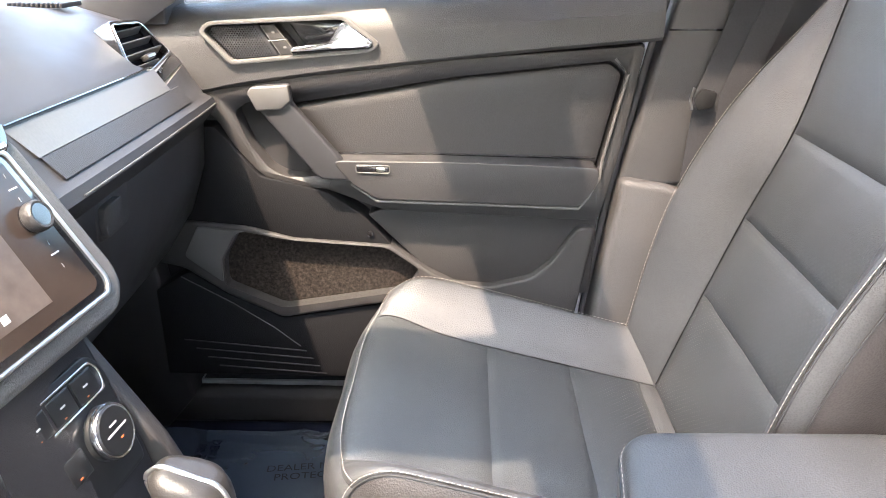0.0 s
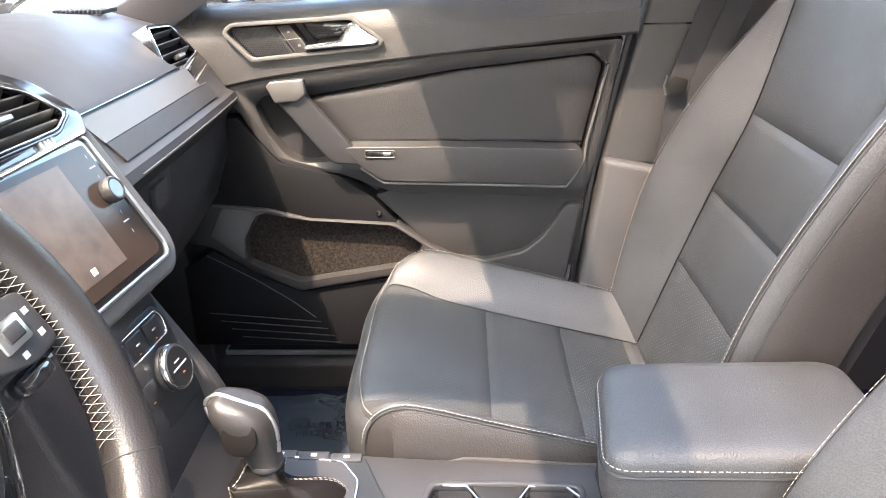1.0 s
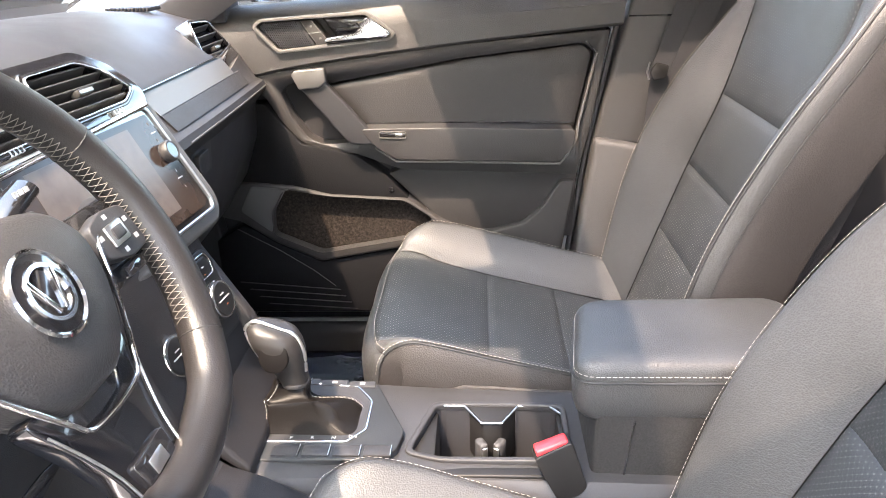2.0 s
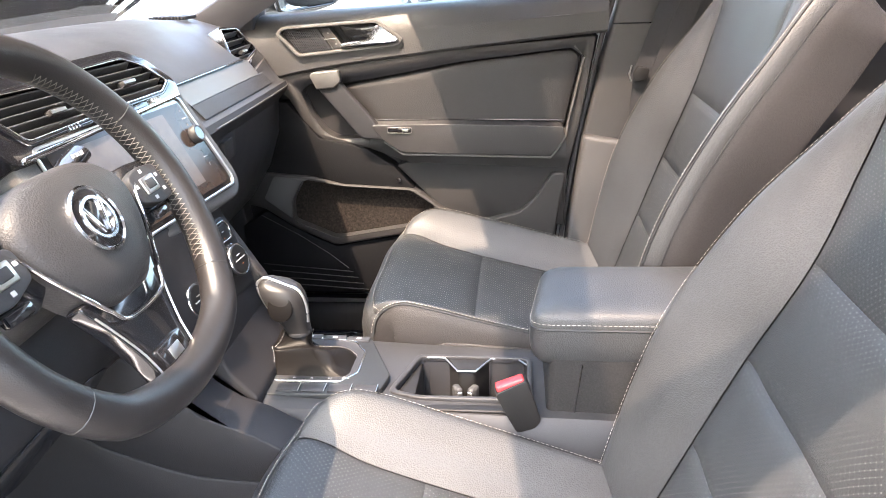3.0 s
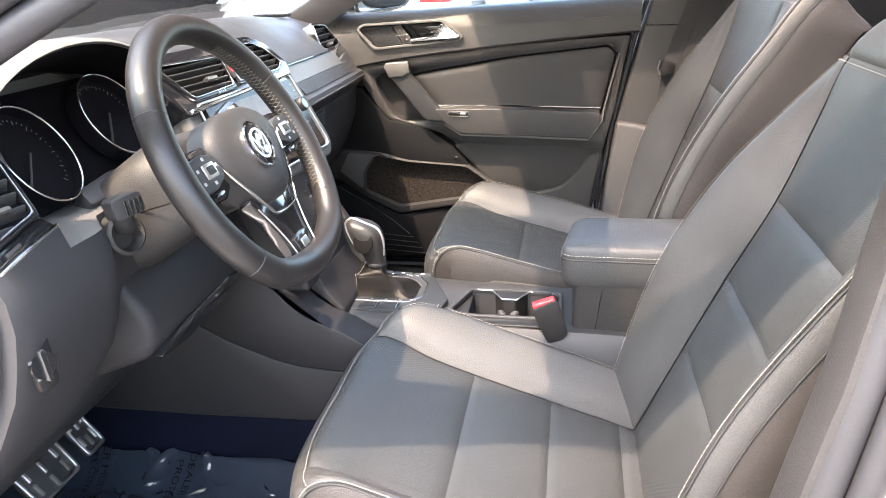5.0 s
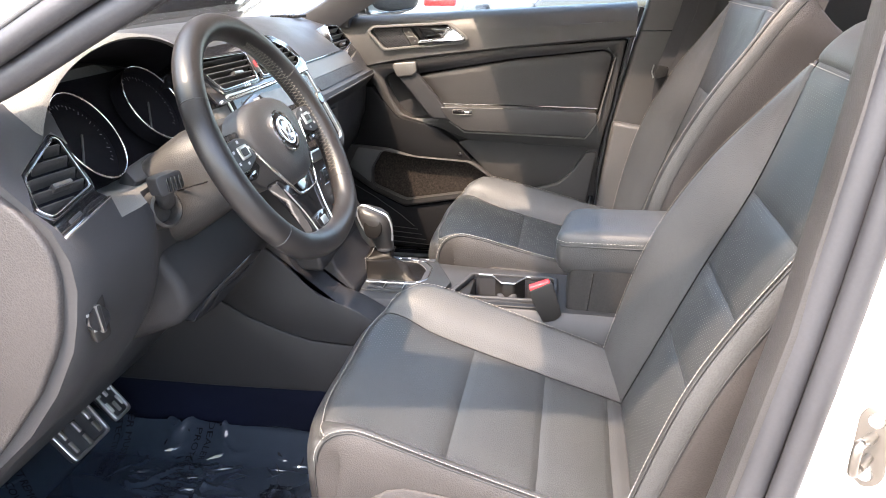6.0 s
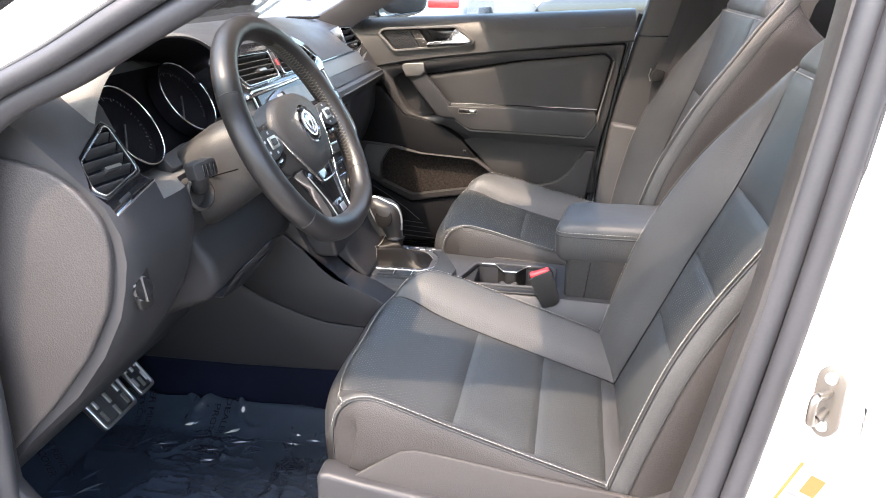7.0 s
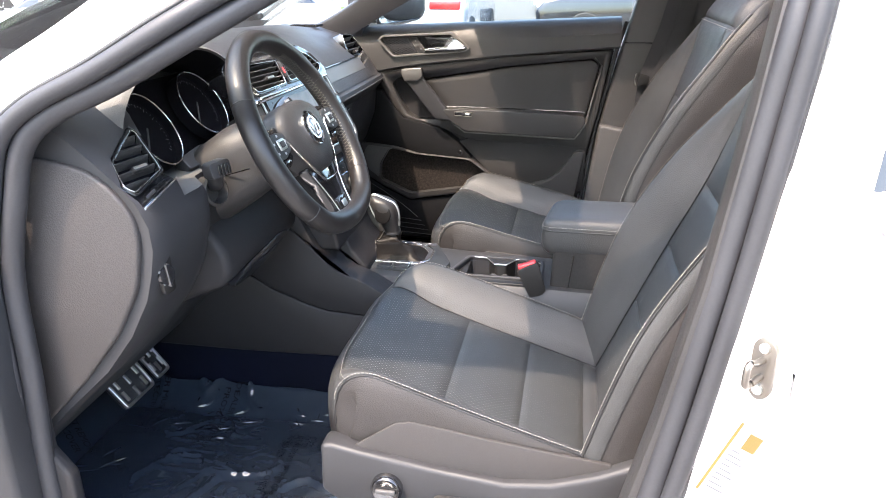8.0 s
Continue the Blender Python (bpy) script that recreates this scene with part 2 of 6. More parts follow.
def patch(F, u0, u1, v0, v1, nu, nv, sink=0.0, edge=0.008, puff=0.0, out=1, skip=""):
    """Part of a surface F(u, v), its borders sunk into a seam; UVs in metres. skip: borders (l r b t) that stay up."""
    us = [u0 + (u1 - u0) * (0.5 - 0.5 * math.cos(math.pi * i / nu)) * 0.6 + (u1 - u0) * 0.4 * i / nu for i in range(nu + 1)]
    vs = [v0 + (v1 - v0) * (0.5 - 0.5 * math.cos(math.pi * i / nv)) * 0.6 + (v1 - v0) * 0.4 * i / nv for i in range(nv + 1)]
    g = [[Vector(F(u, v)) for u in us] for v in vs]
    bm = bmesh.new()
    layer = bm.loops.layers.uv.new("UVMap")
    lu = [[0.0] * (nu + 1) for _ in vs]
    lv = [[0.0] * (nu + 1) for _ in vs]
    for j in range(nv + 1):
        for i in range(1, nu + 1):
            lu[j][i] = lu[j][i - 1] + (g[j][i] - g[j][i - 1]).length
    for i in range(nu + 1):
        for j in range(1, nv + 1):
            lv[j][i] = lv[j - 1][i] + (g[j][i] - g[j - 1][i]).length
    verts = []
    for j in range(nv + 1):
        row = []
        for i in range(nu + 1):
            a = g[j][min(nu, i + 1)] - g[j][max(0, i - 1)]
            b = g[min(nv, j + 1)][i] - g[max(0, j - 1)][i]
            n = a.cross(b).normalized() * out
            e = [9.0]
            if "l" not in skip: e.append(lu[j][i])
            if "r" not in skip: e.append(lu[j][-1] - lu[j][i])
            if "b" not in skip: e.append(lv[j][i])
            if "t" not in skip: e.append(lv[-1][i] - lv[j][i])
            e = min(e)
            h = -sink * math.exp(-(e / edge) ** 2) + puff * (1 - math.exp(-(e / 0.03) ** 2))
            row.append(bm.verts.new(g[j][i] + n * h))
        verts.append(row)
    for j in range(nv):
        for i in range(nu):
            q = [(j, i), (j, i + 1), (j + 1, i + 1), (j + 1, i)]
            if out < 0:
                q.reverse()
            f = bm.faces.new([verts[b][a] for b, a in q])
            for loop, (b, a) in zip(f.loops, q):
                mid = lu[b][-1] / 2
                loop[layer].uv = (lu[b][a] - mid, lv[b][nu // 2])
    return bm


def stitch(path, normal, parent, length=0.0042, gap=0.0026, r=0.00042, name="stitching", material=None, label="white contrast stitching"):
    """A row of short raised thread dashes along a path."""
    bm = bmesh.new()
    pts = [Vector(p) for p in path]
    acc, mark = 0.0, 0.0
    for a, b in zip(pts, pts[1:]):
        d = (b - a)
        ln = d.length
        if ln < 1e-6:
            continue
        d /= ln
        while mark < acc + ln:
            c = a + d * (mark - acc)
            nn = Vector(normal)
            s = d.cross(nn).normalized() * r
            up = s.cross(d).normalized() * r
            q = [c + s, c - s, c - s * 0.5 + up, c + s * 0.5 + up]
            lo = [bm.verts.new(p) for p in q]
            hi = [bm.verts.new(p + d * length) for p in q]
            bm.faces.new(lo[::-1])
            bm.faces.new(hi)
            for i in range(4):
                bm.faces.new((lo[i], lo[(i + 1) % 4], hi[(i + 1) % 4], hi[i]))
            mark += length + gap
        acc += ln
    bmesh.ops.recalc_face_normals(bm, faces=bm.faces)
    return part(name, bm, material or THREAD, parent, label, smooth=0)


def letters(name, text, size, m, material, parent=None, label="", depth=0.0002):
    """Raised writing in the built-in font, centred on the pose m."""
    cu = bpy.data.curves.new(name, "FONT")
    cu.body, cu.size, cu.extrude, cu.align_x, cu.align_y = text, size, depth, "CENTER", "CENTER"
    cu.resolution_u = 3
    ob = bpy.data.objects.new(name, cu)
    scene.collection.objects.link(ob)
    bpy.context.view_layer.update()
    me = bpy.data.meshes.new_from_object(ob)
    bpy.data.objects.remove(ob)
    bpy.data.curves.remove(cu)
    bm = bmesh.new()
    bm.from_mesh(me)
    bpy.data.meshes.remove(me)
    bm.transform(m)
    return part(name, bm, material, parent, label, smooth=0)


def lathe(profile, m, n=32):
    """Turns (radius, height) pairs round the z axis of the pose m."""
    rows = [[m @ Vector((r * math.cos(2 * math.pi * k / n), r * math.sin(2 * math.pi * k / n), h)) for k in range(n)] for r, h in profile]
    return loft(rows, True)


def facing(origin, right, up):
    """A pose whose x runs to the right and y up along a face, z out of it."""
    r = Vector(right).normalized()
    u = Vector(up).normalized()
    n = r.cross(u).normalized()
    u = n.cross(r)
    m = Matrix((r, u, n)).transposed().to_4x4()
    m.translation = origin
    return m


def cut(ob, cutter):
    """Takes the solid cutter, in world coordinates, out of ob's mesh for good."""
    me = bpy.data.meshes.new("cutter")
    bmesh.ops.recalc_face_normals(cutter, faces=cutter.faces)
    cutter.to_mesh(me)
    cutter.free()
    tool = new("cutter", me)
    md = ob.modifiers.new("cut", "BOOLEAN")
    md.operation, md.object, md.solver = "DIFFERENCE", tool, "EXACT"
    bpy.context.view_layer.update()
    dg = bpy.context.evaluated_depsgraph_get()
    made = bpy.data.meshes.new_from_object(ob.evaluated_get(dg))
    ob.modifiers.clear()
    ob.data = made
    bpy.data.objects.remove(tool)
    bpy.data.meshes.remove(me)
    return ob


def on(m, bm):
    bm.transform(m)
    return bm


def round_poly(pts, r, n=4):
    """Rounds a polygon's corners."""
    out, k = [], len(pts)
    for i in range(k):
        p, q, w = Vector(pts[i - 1]), Vector(pts[i]), Vector(pts[(i + 1) % k])
        a = min(r, (p - q).length * 0.45, (w - q).length * 0.45)
        s, e = q + (p - q).normalized() * a, q + (w - q).normalized() * a
        for j in range(n + 1):
            f = j / n
            out.append(tuple((1 - f) ** 2 * s + 2 * f * (1 - f) * q + f * f * e))
    return out


# ---------------------------------------------------------------- ground and car shell
ground = tagged(part("ground", box((-60, -60, -0.2), (60, 60, 0.0)), ASPHALT, None, "", 0), "sunlit grey asphalt of the car lot", "ground", kind="structure")

shell = thing("car_body", (0, 0, 0.3), "white car body with its driver door opening", "car body", kind="structure")
# floor pan and carpet
part("floor_pan", box((-1.15, -0.80, 0.30), (1.6, 0.80, 0.385)), DARK, shell)
part("carpet", box((-1.13, -0.735, 0.385), (0.9, 0.735, 0.395), 0.003), CARPET, shell, "dark navy carpet")
part("firewall", prism([(-1.16, 0.36), (-0.95, 0.36), (-1.02, 0.62), (-1.08, 1.05), (-1.16, 1.05)], "y", -0.80, 0.80, 0.01), CARPET, shell, "dark carpeted firewall")
# roof slab with headliner
def roof_pt(x, y, top):
    return Vector((x, y, top - 0.075 * abs(y / 0.60) ** 3 - 0.8 * max(0.0, abs(y) - 0.60) - 0.16 * max(0.0, 0.25 - x) ** 1.5))


def roof_edge(y):
    return -0.208 - 0.09 * y


for name, top, low, m, lab in (("roof_panel", 1.60, 1.57, WHITE, "white roof panel"), ("headliner", 1.567, 1.55, HEADLINER, "light grey cloth headliner")):
    rows = []
    for k in range(17):
        y = -0.62 + 1.24 * k / 16
        xs = [roof_edge(y) + (1.75 - roof_edge(y)) * f for f in (0, 0.05, 0.12, 0.22, 0.4, 0.7, 1)]
        rows.append([roof_pt(x, y, top) for x in xs] + [roof_pt(x, y, low) for x in reversed(xs)])
    sheet = part(name, loft(rows, True), m, shell, lab)
    cut(sheet, box((-0.04, -0.50, 1.3), (1.25, 0.50, 1.8)))
rows = []
for k in range(9):
    y = -0.51 + 1.02 * k / 8
    xs = (-0.06, 0.3, 0.7, 1.27)
    rows.append([roof_pt(x, y, 1.610) for x in xs] + [roof_pt(x, y, 1.604) for x in reversed(xs)])
part("roof_glass", loft(rows, True), ROOFGLASS, shell, "tinted glass roof panel")

RAIL = [(-1.20, -0.84, 0.90), (-0.95, -0.81, 1.00), (-0.75, -0.775, 1.07), (-0.62, -0.75, 1.125), (-0.487, -0.715, 1.20), (-0.343, -0.70, 1.275), (-0.227, -0.68, 1.340), (-0.05, -0.66, 1.425), (0.16, -0.655, 1.468), (0.45, -0.65, 1.483), (1.0, -0.65, 1.485), (1.7, -0.645, 1.46)]
for s in (-1, 1):
    path = [Vector((p.x, -p.y * s, p.z)) for p in smooth_path(RAIL, 40)]
    inn = 0.092 if s < 0 else 0.05
    rows = [[p + Vector((-0.02, -0.012 * s, 0.030)), p + Vector((-0.012, -0.045 * s, 0.012)), p + Vector((-0.03, -inn * s, 0.06)), p + Vector((-0.03, -inn * s, 0.09)), p + Vector((-0.04, -0.01 * s, 0.095)), p + Vector((-0.03, 0.022 * s, 0.060))] for p in path]
    part("roof_rail", soften(loft(rows, True), 0.004), WHITE if s < 0 else DARK, shell, "windscreen pillar and roof rail")
    if s > 0:
        part("rear_panel", box((0.335, 0.74, 0.35), (1.75, 0.80, 1.45), 0.01), DARK, shell, "dark rear door with tinted window")
    else:
        part("rear_quarter", box((1.30, -0.80, 0.35), (1.75, -0.74, 1.45), 0.01), WHITE, shell)
part("tailgate", box((1.72, -0.75, 0.3), (1.78, 0.75, 1.58), 0.02), DARK, shell)
part("cowl", box((-1.30, -0.84, 0.30), (-1.16, 0.84, 1.06), 0.02), DARK, shell)
part("bonnet", prism([(-1.17, 1.03), (-1.3, 1.06), (-1.7, 1.02), (-2.1, 0.90), (-2.15, 0.4), (-1.17, 0.4)], "y", -0.82, 0.82, 0.03), WHITE, shell, "white bonnet")
rows = []
for y in (-0.66, -0.5, -0.25, 0, 0.25, 0.5, 0.66):
    a = Vector((-1.16 + 0.10 * (y / 0.66) ** 2, y * 1.12, 1.06))
    c = roof_pt(roof_edge(y * 0.88) + 0.01, y * 0.88, 1.575)
    rows.append([a.lerp(c, f) + Vector((-0.02, 0, 0.03)) * math.sin(math.pi * f) for f in (0, 0.25, 0.5, 0.75, 1)] + [a.lerp(c, f) + Vector((-0.024, 0, 0.034)) * math.sin(math.pi * f) + Vector((-0.003, 0, 0.004)) for f in (1, 0.75, 0.5, 0.25, 0)])
wind = tagged(part("windscreen", loft(rows, True), WIND), "clear curved glass windscreen", "windscreen", kind="structure")
wind.visible_shadow = False

# unseen interior mirror and oversized sensor cover, added to shade the passenger seat
rm = thing("rear_view_mirror", (-0.25, 0.0, 1.50), "unseen interior mirror and sensor cover, added for their shade", "mirror")
part("sensor_cover", prism([(-0.20, 1.545), (-0.20, 1.50), (-0.30, 1.455), (-0.415, 1.425), (-0.420, 1.440)], "y", -0.13, 0.16, 0.010, 3), DARK, rm, "oversized black cover added to shade the seat")
mm = facing((-0.335, -0.01, 1.425), (0.25, 1, 0), (-0.15, 0, 1))
part("mirror_housing", on(mm, prism(round_poly([(-0.125, 0.030), (0.125, 0.030), (0.115, -0.036), (-0.115, -0.036)], 0.022, 4), "z", -0.022, 0.0, 0.006, 3)), DARK, rm)
part("mirror_face", on(mm, prism(round_poly([(-0.118, 0.024), (0.118, 0.024), (0.108, -0.030), (-0.108, -0.030)], 0.018, 4), "z", -0.001, 0.0015)), mat("interior mirror glass", (0.85, 0.85, 0.85), 0.03, metal=1.0, vary=0.0), rm)

# ---------------------------------------------------------------- seats
SY = -0.36
B_SPINE = [(0.170, 0.575, 0.045, 0.240, 0.168), (0.241, 0.748, 0.068, 0.250, 0.166), (0.288, 0.862, 0.072, 0.252, 0.162), (0.340, 0.987, 0.054, 0.250, 0.150), (0.385, 1.095, 0.022, 0.238, 0.175), (0.415, 1.180, -0.010, 0.222, 0.180), (0.460, 1.235, -0.020, 0.196, 0.165), (0.515, 1.250, -0.010, 0.175, 0.135), (0.550, 1.23, 0.0, 0.165, 0.12)]
C_SPINE = [(0.250, 0.560, 0.050, 0.238, 0.166), (0.150, 0.592, 0.055, 0.242, 0.168), (0.042, 0.627, 0.056, 0.246, 0.168), (-0.086, 0.669, 0.056, 0.248, 0.168), (-0.165, 0.697, 0.054, 0.248, 0.170), (-0.225, 0.722, 0.038, 0.245, 0.176), (-0.268, 0.726, 0.018, 0.240, 0.176), (-0.294, 0.694, 0.004, 0.236, 0.168), (-0.297, 0.630, 0.0, 0.236, 0.160), (-0.285, 0.560, 0.0, 0.232, 0.155)]


def seat_surface(spine, side):
    """F(u, v): u across (|u| 0.6 insert's border, 0.86 bolster's edge, 1.3 foot of the side), v along the spine."""
    def F(u, v):
        x, z, bf, w, wi = catmull(spine, v)
        xa, za = catmull(spine, v + 0.05)[:2]
        xb, zb = catmull(spine, v - 0.05)[:2]
        t = Vector((xa - xb, 0, za - zb)).normalized()
        n = Vector((-t.z, 0, t.x)) if side == "back" else Vector((t.z, 0, -t.x))
        keys = [(0.0, -0.004), (0.55 * wi, -0.002), (wi, 0.0), (wi + 0.48 * (w - wi), 0.56 * bf), (w - 0.009, bf), (w, bf - 0.009), (w + 0.005, bf - 0.05), (w - 0.002, bf - 0.13)]
        knots = [0, 0.3, 0.6, 0.72, 0.82, 0.88, 1.0, 1.3]
        a = abs(u)
        i = max(k for k in range(len(knots) - 1) if knots[k] <= a + 1e-9)
        y, d = catmull(keys, i + (a - knots[i]) / (knots[i + 1] - knots[i]))
        if side == "cush":
            f = max(0.0, min(1.0, (v - 3.6) / 2.6))
            x += 0.046 * (y / w) ** 4 * f * f * (3 - 2 * f)
        return Vector((x, SY + math.copysign(y, u), z)) + n * d
    return F


FB, FC = seat_surface(B_SPINE, "back"), seat_surface(C_SPINE, "cush")


def build_seat():
    s = thing("front_seat", (0, SY, 0.39), "black perforated leather front seat with white stitching", "car seat", "front seats")
    # cushion: transverse panels of the insert
    for a, b, m in ((0.0, 0.97, LEATHER), (0.97, 2.0, PERF), (2.0, 3.0, PERF), (3.0, 6.2, PERF)):
        part("cushion_panel", patch(FC, -0.6, 0.6, a, b, 24, 16, 0.0045, 0.006, 0.003, 1), m, s)
    part("cushion_front", patch(FC, -0.86, 0.86, 6.2, 9, 24, 10, 0.005, 0.006, 0.0, 1, "lrt"), LEATHER, s)
    # backrest: seams as on the real seat
    for a, b, m in ((0.0, 0.95, PERF), (0.95, 2.0, PERF), (2.0, 3.0, PERF), (3.0, 5.0, PERF)):
        part("backrest_panel", patch(FB, -0.6, 0.6, a, b, 24, 16, 0.005, 0.007, 0.0035, -1), m, s)
    part("backrest_top", patch(FB, -0.86, 0.86, 5.0, 8, 26, 14, 0.006, 0.006, 0, -1, "lrt"), LEATHER, s)
    for q in (-1, 1):
        part("cushion_bolster", patch(FC, 0.6 * q, 0.86 * q, 0.0, 6.2, 14, 40, 0.003, 0.005, 0.003, q), LEATHER, s)
        part("cushion_side", patch(FC, 0.86 * q, 1.3 * q, 0.0, 9, 8, 40, 0.0012, 0.004, 0.0, q), LEATHER_SIDE, s)
        yq = SY + q * 0.2520
        part("cushion_skirt", prism([(-0.235, 0.622), (-0.212, 0.634), (-0.170, 0.664), (-0.148, 0.680), (-0.125, 0.686), (-0.09, 0.682), (0.0, 0.668), (0.10, 0.655), (0.19, 0.646), (0.18, 0.58), (-0.23, 0.58)], "y", yq - 0.004, yq + 0.003, 0.002), SKIRT, s, "dark cloth skirt with an arched seam")
        part("backrest_bolster", patch(FB, 0.6 * q, 0.86 * q, 0.0, 5.0, 14, 44, 0.003, 0.005, 0.003, -q), LEATHER, s)
        part("backrest_edge", patch(FB, 0.86 * q, 0.95 * q, 0.0, 8, 6, 44, 0.0012, 0.004, 0.0, -q), LEATHER, s)
        part("backrest_side", patch(FB, 0.95 * q, 1.3 * q, 0.0, 8, 8, 44, 0.0012, 0.004, 0.0, -q), LEATHER_SIDE, s)
        part("seam_cord", tube([FB(0.95 * q, 0.1 + 6.4 * i / 90) + Vector((0, q * 0.0008, 0)) for i in range(91)], 0.0010, 6), PIPING, s, "dark seam")
        for F, n in ((FC, 6.9), (FB, 5.6)):
            line = [F(0.865 * q, 0.1 + (n - 0.1) * i / 90) for i in range(91)]
            nrm = (0, q * 0.7, 0.7) if F is FC else (-0.7, q * 0.7, 0.3)
            part("seam_cord", tube([p + Vector(nrm) * 0.0005 for p in line], 0.0012, 6), PIPING, s, "dark seam")
            stitch([F(0.845 * q, 0.1 + (n - 0.1) * i / 90) + Vector(nrm) * 0.001 for i in range(91)], nrm, s)
    stitch([FC(u / 40 * 0.84, 6.05) + Vector((0, 0, 0.002)) for u in range(-40, 41)], (0, 0, 1), s)
    stitch([FB(u / 40 * 0.84, 4.9) + Vector((-0.002, 0, 0.001)) for u in range(-40, 41)], (-1, 0, 0.4), s)
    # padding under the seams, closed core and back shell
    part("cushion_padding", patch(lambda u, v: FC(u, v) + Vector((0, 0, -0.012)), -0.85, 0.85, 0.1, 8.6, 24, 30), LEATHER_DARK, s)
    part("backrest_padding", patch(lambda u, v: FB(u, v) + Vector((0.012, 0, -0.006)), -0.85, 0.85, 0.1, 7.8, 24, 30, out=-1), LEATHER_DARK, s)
    rows = []
    for v in range(0, 9):
        x, z, bf, w, wi = B_SPINE[v]
        e = 0.045 if v < 6 else 0.02
        rows.append([Vector((x + e, SY - w + 0.012, z - 0.01)), Vector((x + e, SY + w - 0.012, z - 0.01)), Vector((x + 0.105, SY + w - 0.03, z + 0.01)), Vector((x + 0.12, SY, z + 0.01)), Vector((x + 0.105, SY - w + 0.03, z + 0.01))])
    part("back_shell", loft(rows, True), HARD, s, "black plastic seat back shell")
    part("cushion_core", box((-0.265, SY - 0.226, 0.50), (0.22, SY + 0.226, 0.545), 0.01), SKIRT, s)
    # head restraint on two posts
    hr = loft([[Vector((0.565 + 0.05 * math.cos(a) * k + 0.02 * q, SY + 0.13 * k * math.copysign(abs(math.sin(a)) ** 0.6, math.sin(a)), 1.31 + 0.17 * q)) for a in [2 * math.pi * i / 24 for i in range(24)]] for q, k in ((0, 0.8), (0.08, 0.97), (0.5, 1.0), (0.9, 0.92), (1, 0.75))], True)
    part("headrest", hr, LEATHER, s, "black leather headrest")
    for q in (-0.06, 0.06):
        part("headrest_post", tube([Vector((0.53, SY + q, 1.22)), Vector((0.565, SY + q, 1.34))], 0.007, 10), CHROME, s, "chrome headrest post")
    # base: side covers, rails
    for q in (-1, 1):
        y = SY + 0.245 * q
        cover = prism([(-0.268, 0.638), (-0.250, 0.640), (-0.20, 0.630), (-0.08, 0.612), (0.03, 0.600), (0.10, 0.608), (0.17, 0.632), (0.25, 0.672), (0.28, 0.63), (0.25, 0.55), (0.12, 0.51), (-0.22, 0.515), (-0.27, 0.55)], "y", y - (0.026 if q < 0 else 0.018), y + (0.018 if q < 0 else 0.026), 0.008, 3)
        part("side_cover", cover, DARK, s, "black plastic seat side cover")
        part("seat_rail", box((-0.30, SY + 0.19 * q - 0.02, 0.396), (0.30, SY + 0.19 * q + 0.02, 0.43), 0.004), DARK, s)
        for x in (-0.2, 0.2):
            part("rail_leg", box((x - 0.03, SY + 0.19 * q - 0.012, 0.43), (x + 0.03, SY + 0.19 * q + 0.012, 0.55), 0.004), DARK, s)
    return s


seat = build_seat()
copy_thing(seat, pose(0.060, SY + 0.72, 0.423, 0, -4, 0))

# ---------------------------------------------------------------- passenger door
door = thing("passenger_door", (0, 0.78, 0.45), "closed passenger door with black trim panel", "car door")
part("outer_skin", prism([(-0.72, 0.36), (0.12, 0.36), (0.24, 1.16), (-0.70, 1.13)], "y", 0.80, 0.86, 0.015), WHITE, door, "white door skin")
part("base_panel", prism([(-0.66, 0.50), (-0.36, 0.50), (0.10, 0.52), (0.155, 0.86), (0.205, 1.13), (-0.66, 1.06)], "y", 0.745, 0.80, 0.006), FOOT, door)
# belt: rolled upper section
rows = []
for i in range(29):
    x = -0.66 + 0.88 * i / 28
    zt = 1.190 + 0.035 * (x + 0.51) / 0.72
    zl = 1.052 + 0.085 * ((x + 0.51) / 0.71) ** 0.75 if x > -0.51 else 1.052
    rows.append([Vector(p) for p in ((x, 0.80, zt - 0.01), (x, 0.775, zt), (x, 0.735, zt - 0.004), (x, 0.712, zt - 0.02), (x, 0.703, zt - 0.045), (x, 0.700, (zt + zl) / 2), (x, 0.700, zl + 0.006), (x, 0.706, zl), (x, 0.79, zl - 0.004))])
belt = part("belt_trim", loft(rows, True), BELT_TOP, door, "soft charcoal upper door trim")
HEX = [(-0.506, 1.152), (-0.489, 1.167), (-0.276, 1.177), (-0.219, 1.134), (-0.233, 1.121), (-0.459, 1.100)]
cut(belt, prism(shrink(HEX, 0.004), "y", 0.66, 0.745))
part("handle_frame", ring(round_poly(HEX, 0.008, 2), round_poly(shrink(HEX, 0.0065), 0.007, 2), "y", 0.692, 0.722, 0.0015), DASH, door, "charcoal handle surround")
part("handle_recess", prism(shrink(HEX, 0.004), "y", 0.741, 0.744), DARK, door)
GR = [(-0.492, 1.150), (-0.482, 1.158), (-0.412, 1.162), (-0.382, 1.114), (-0.453, 1.108)]
gr = part("speaker_grille", prism(GR, "y", 0.703, 0.742, 0.002), DARK, door, "black perforated tweeter grille")
bm = bmesh.new()
for i in range(30):
    for j in range(17):
        x, z = -0.492 + 0.0042 * i + 0.002 * (j % 2), 1.108 + 0.0033 * j
        t = (z - 1.110) / 0.05
        if -0.489 + max(0, 0.035 * (0.75 - t)) < x < -0.386 - 0.030 * t and z < 1.158:
            r = 0.0012
            v = [bm.verts.new((x + r * math.cos(k * math.pi / 3), 0.7026, z + r * math.sin(k * math.pi / 3))) for k in range(6)]
            w = [bm.verts.new((p.co.x, 0.7034, p.co.z)) for p in v]
            bm.faces.new(v)
            for k in range(6):
                bm.faces.new((v[k], v[(k + 1) % 6], w[(k + 1) % 6], w[k]))
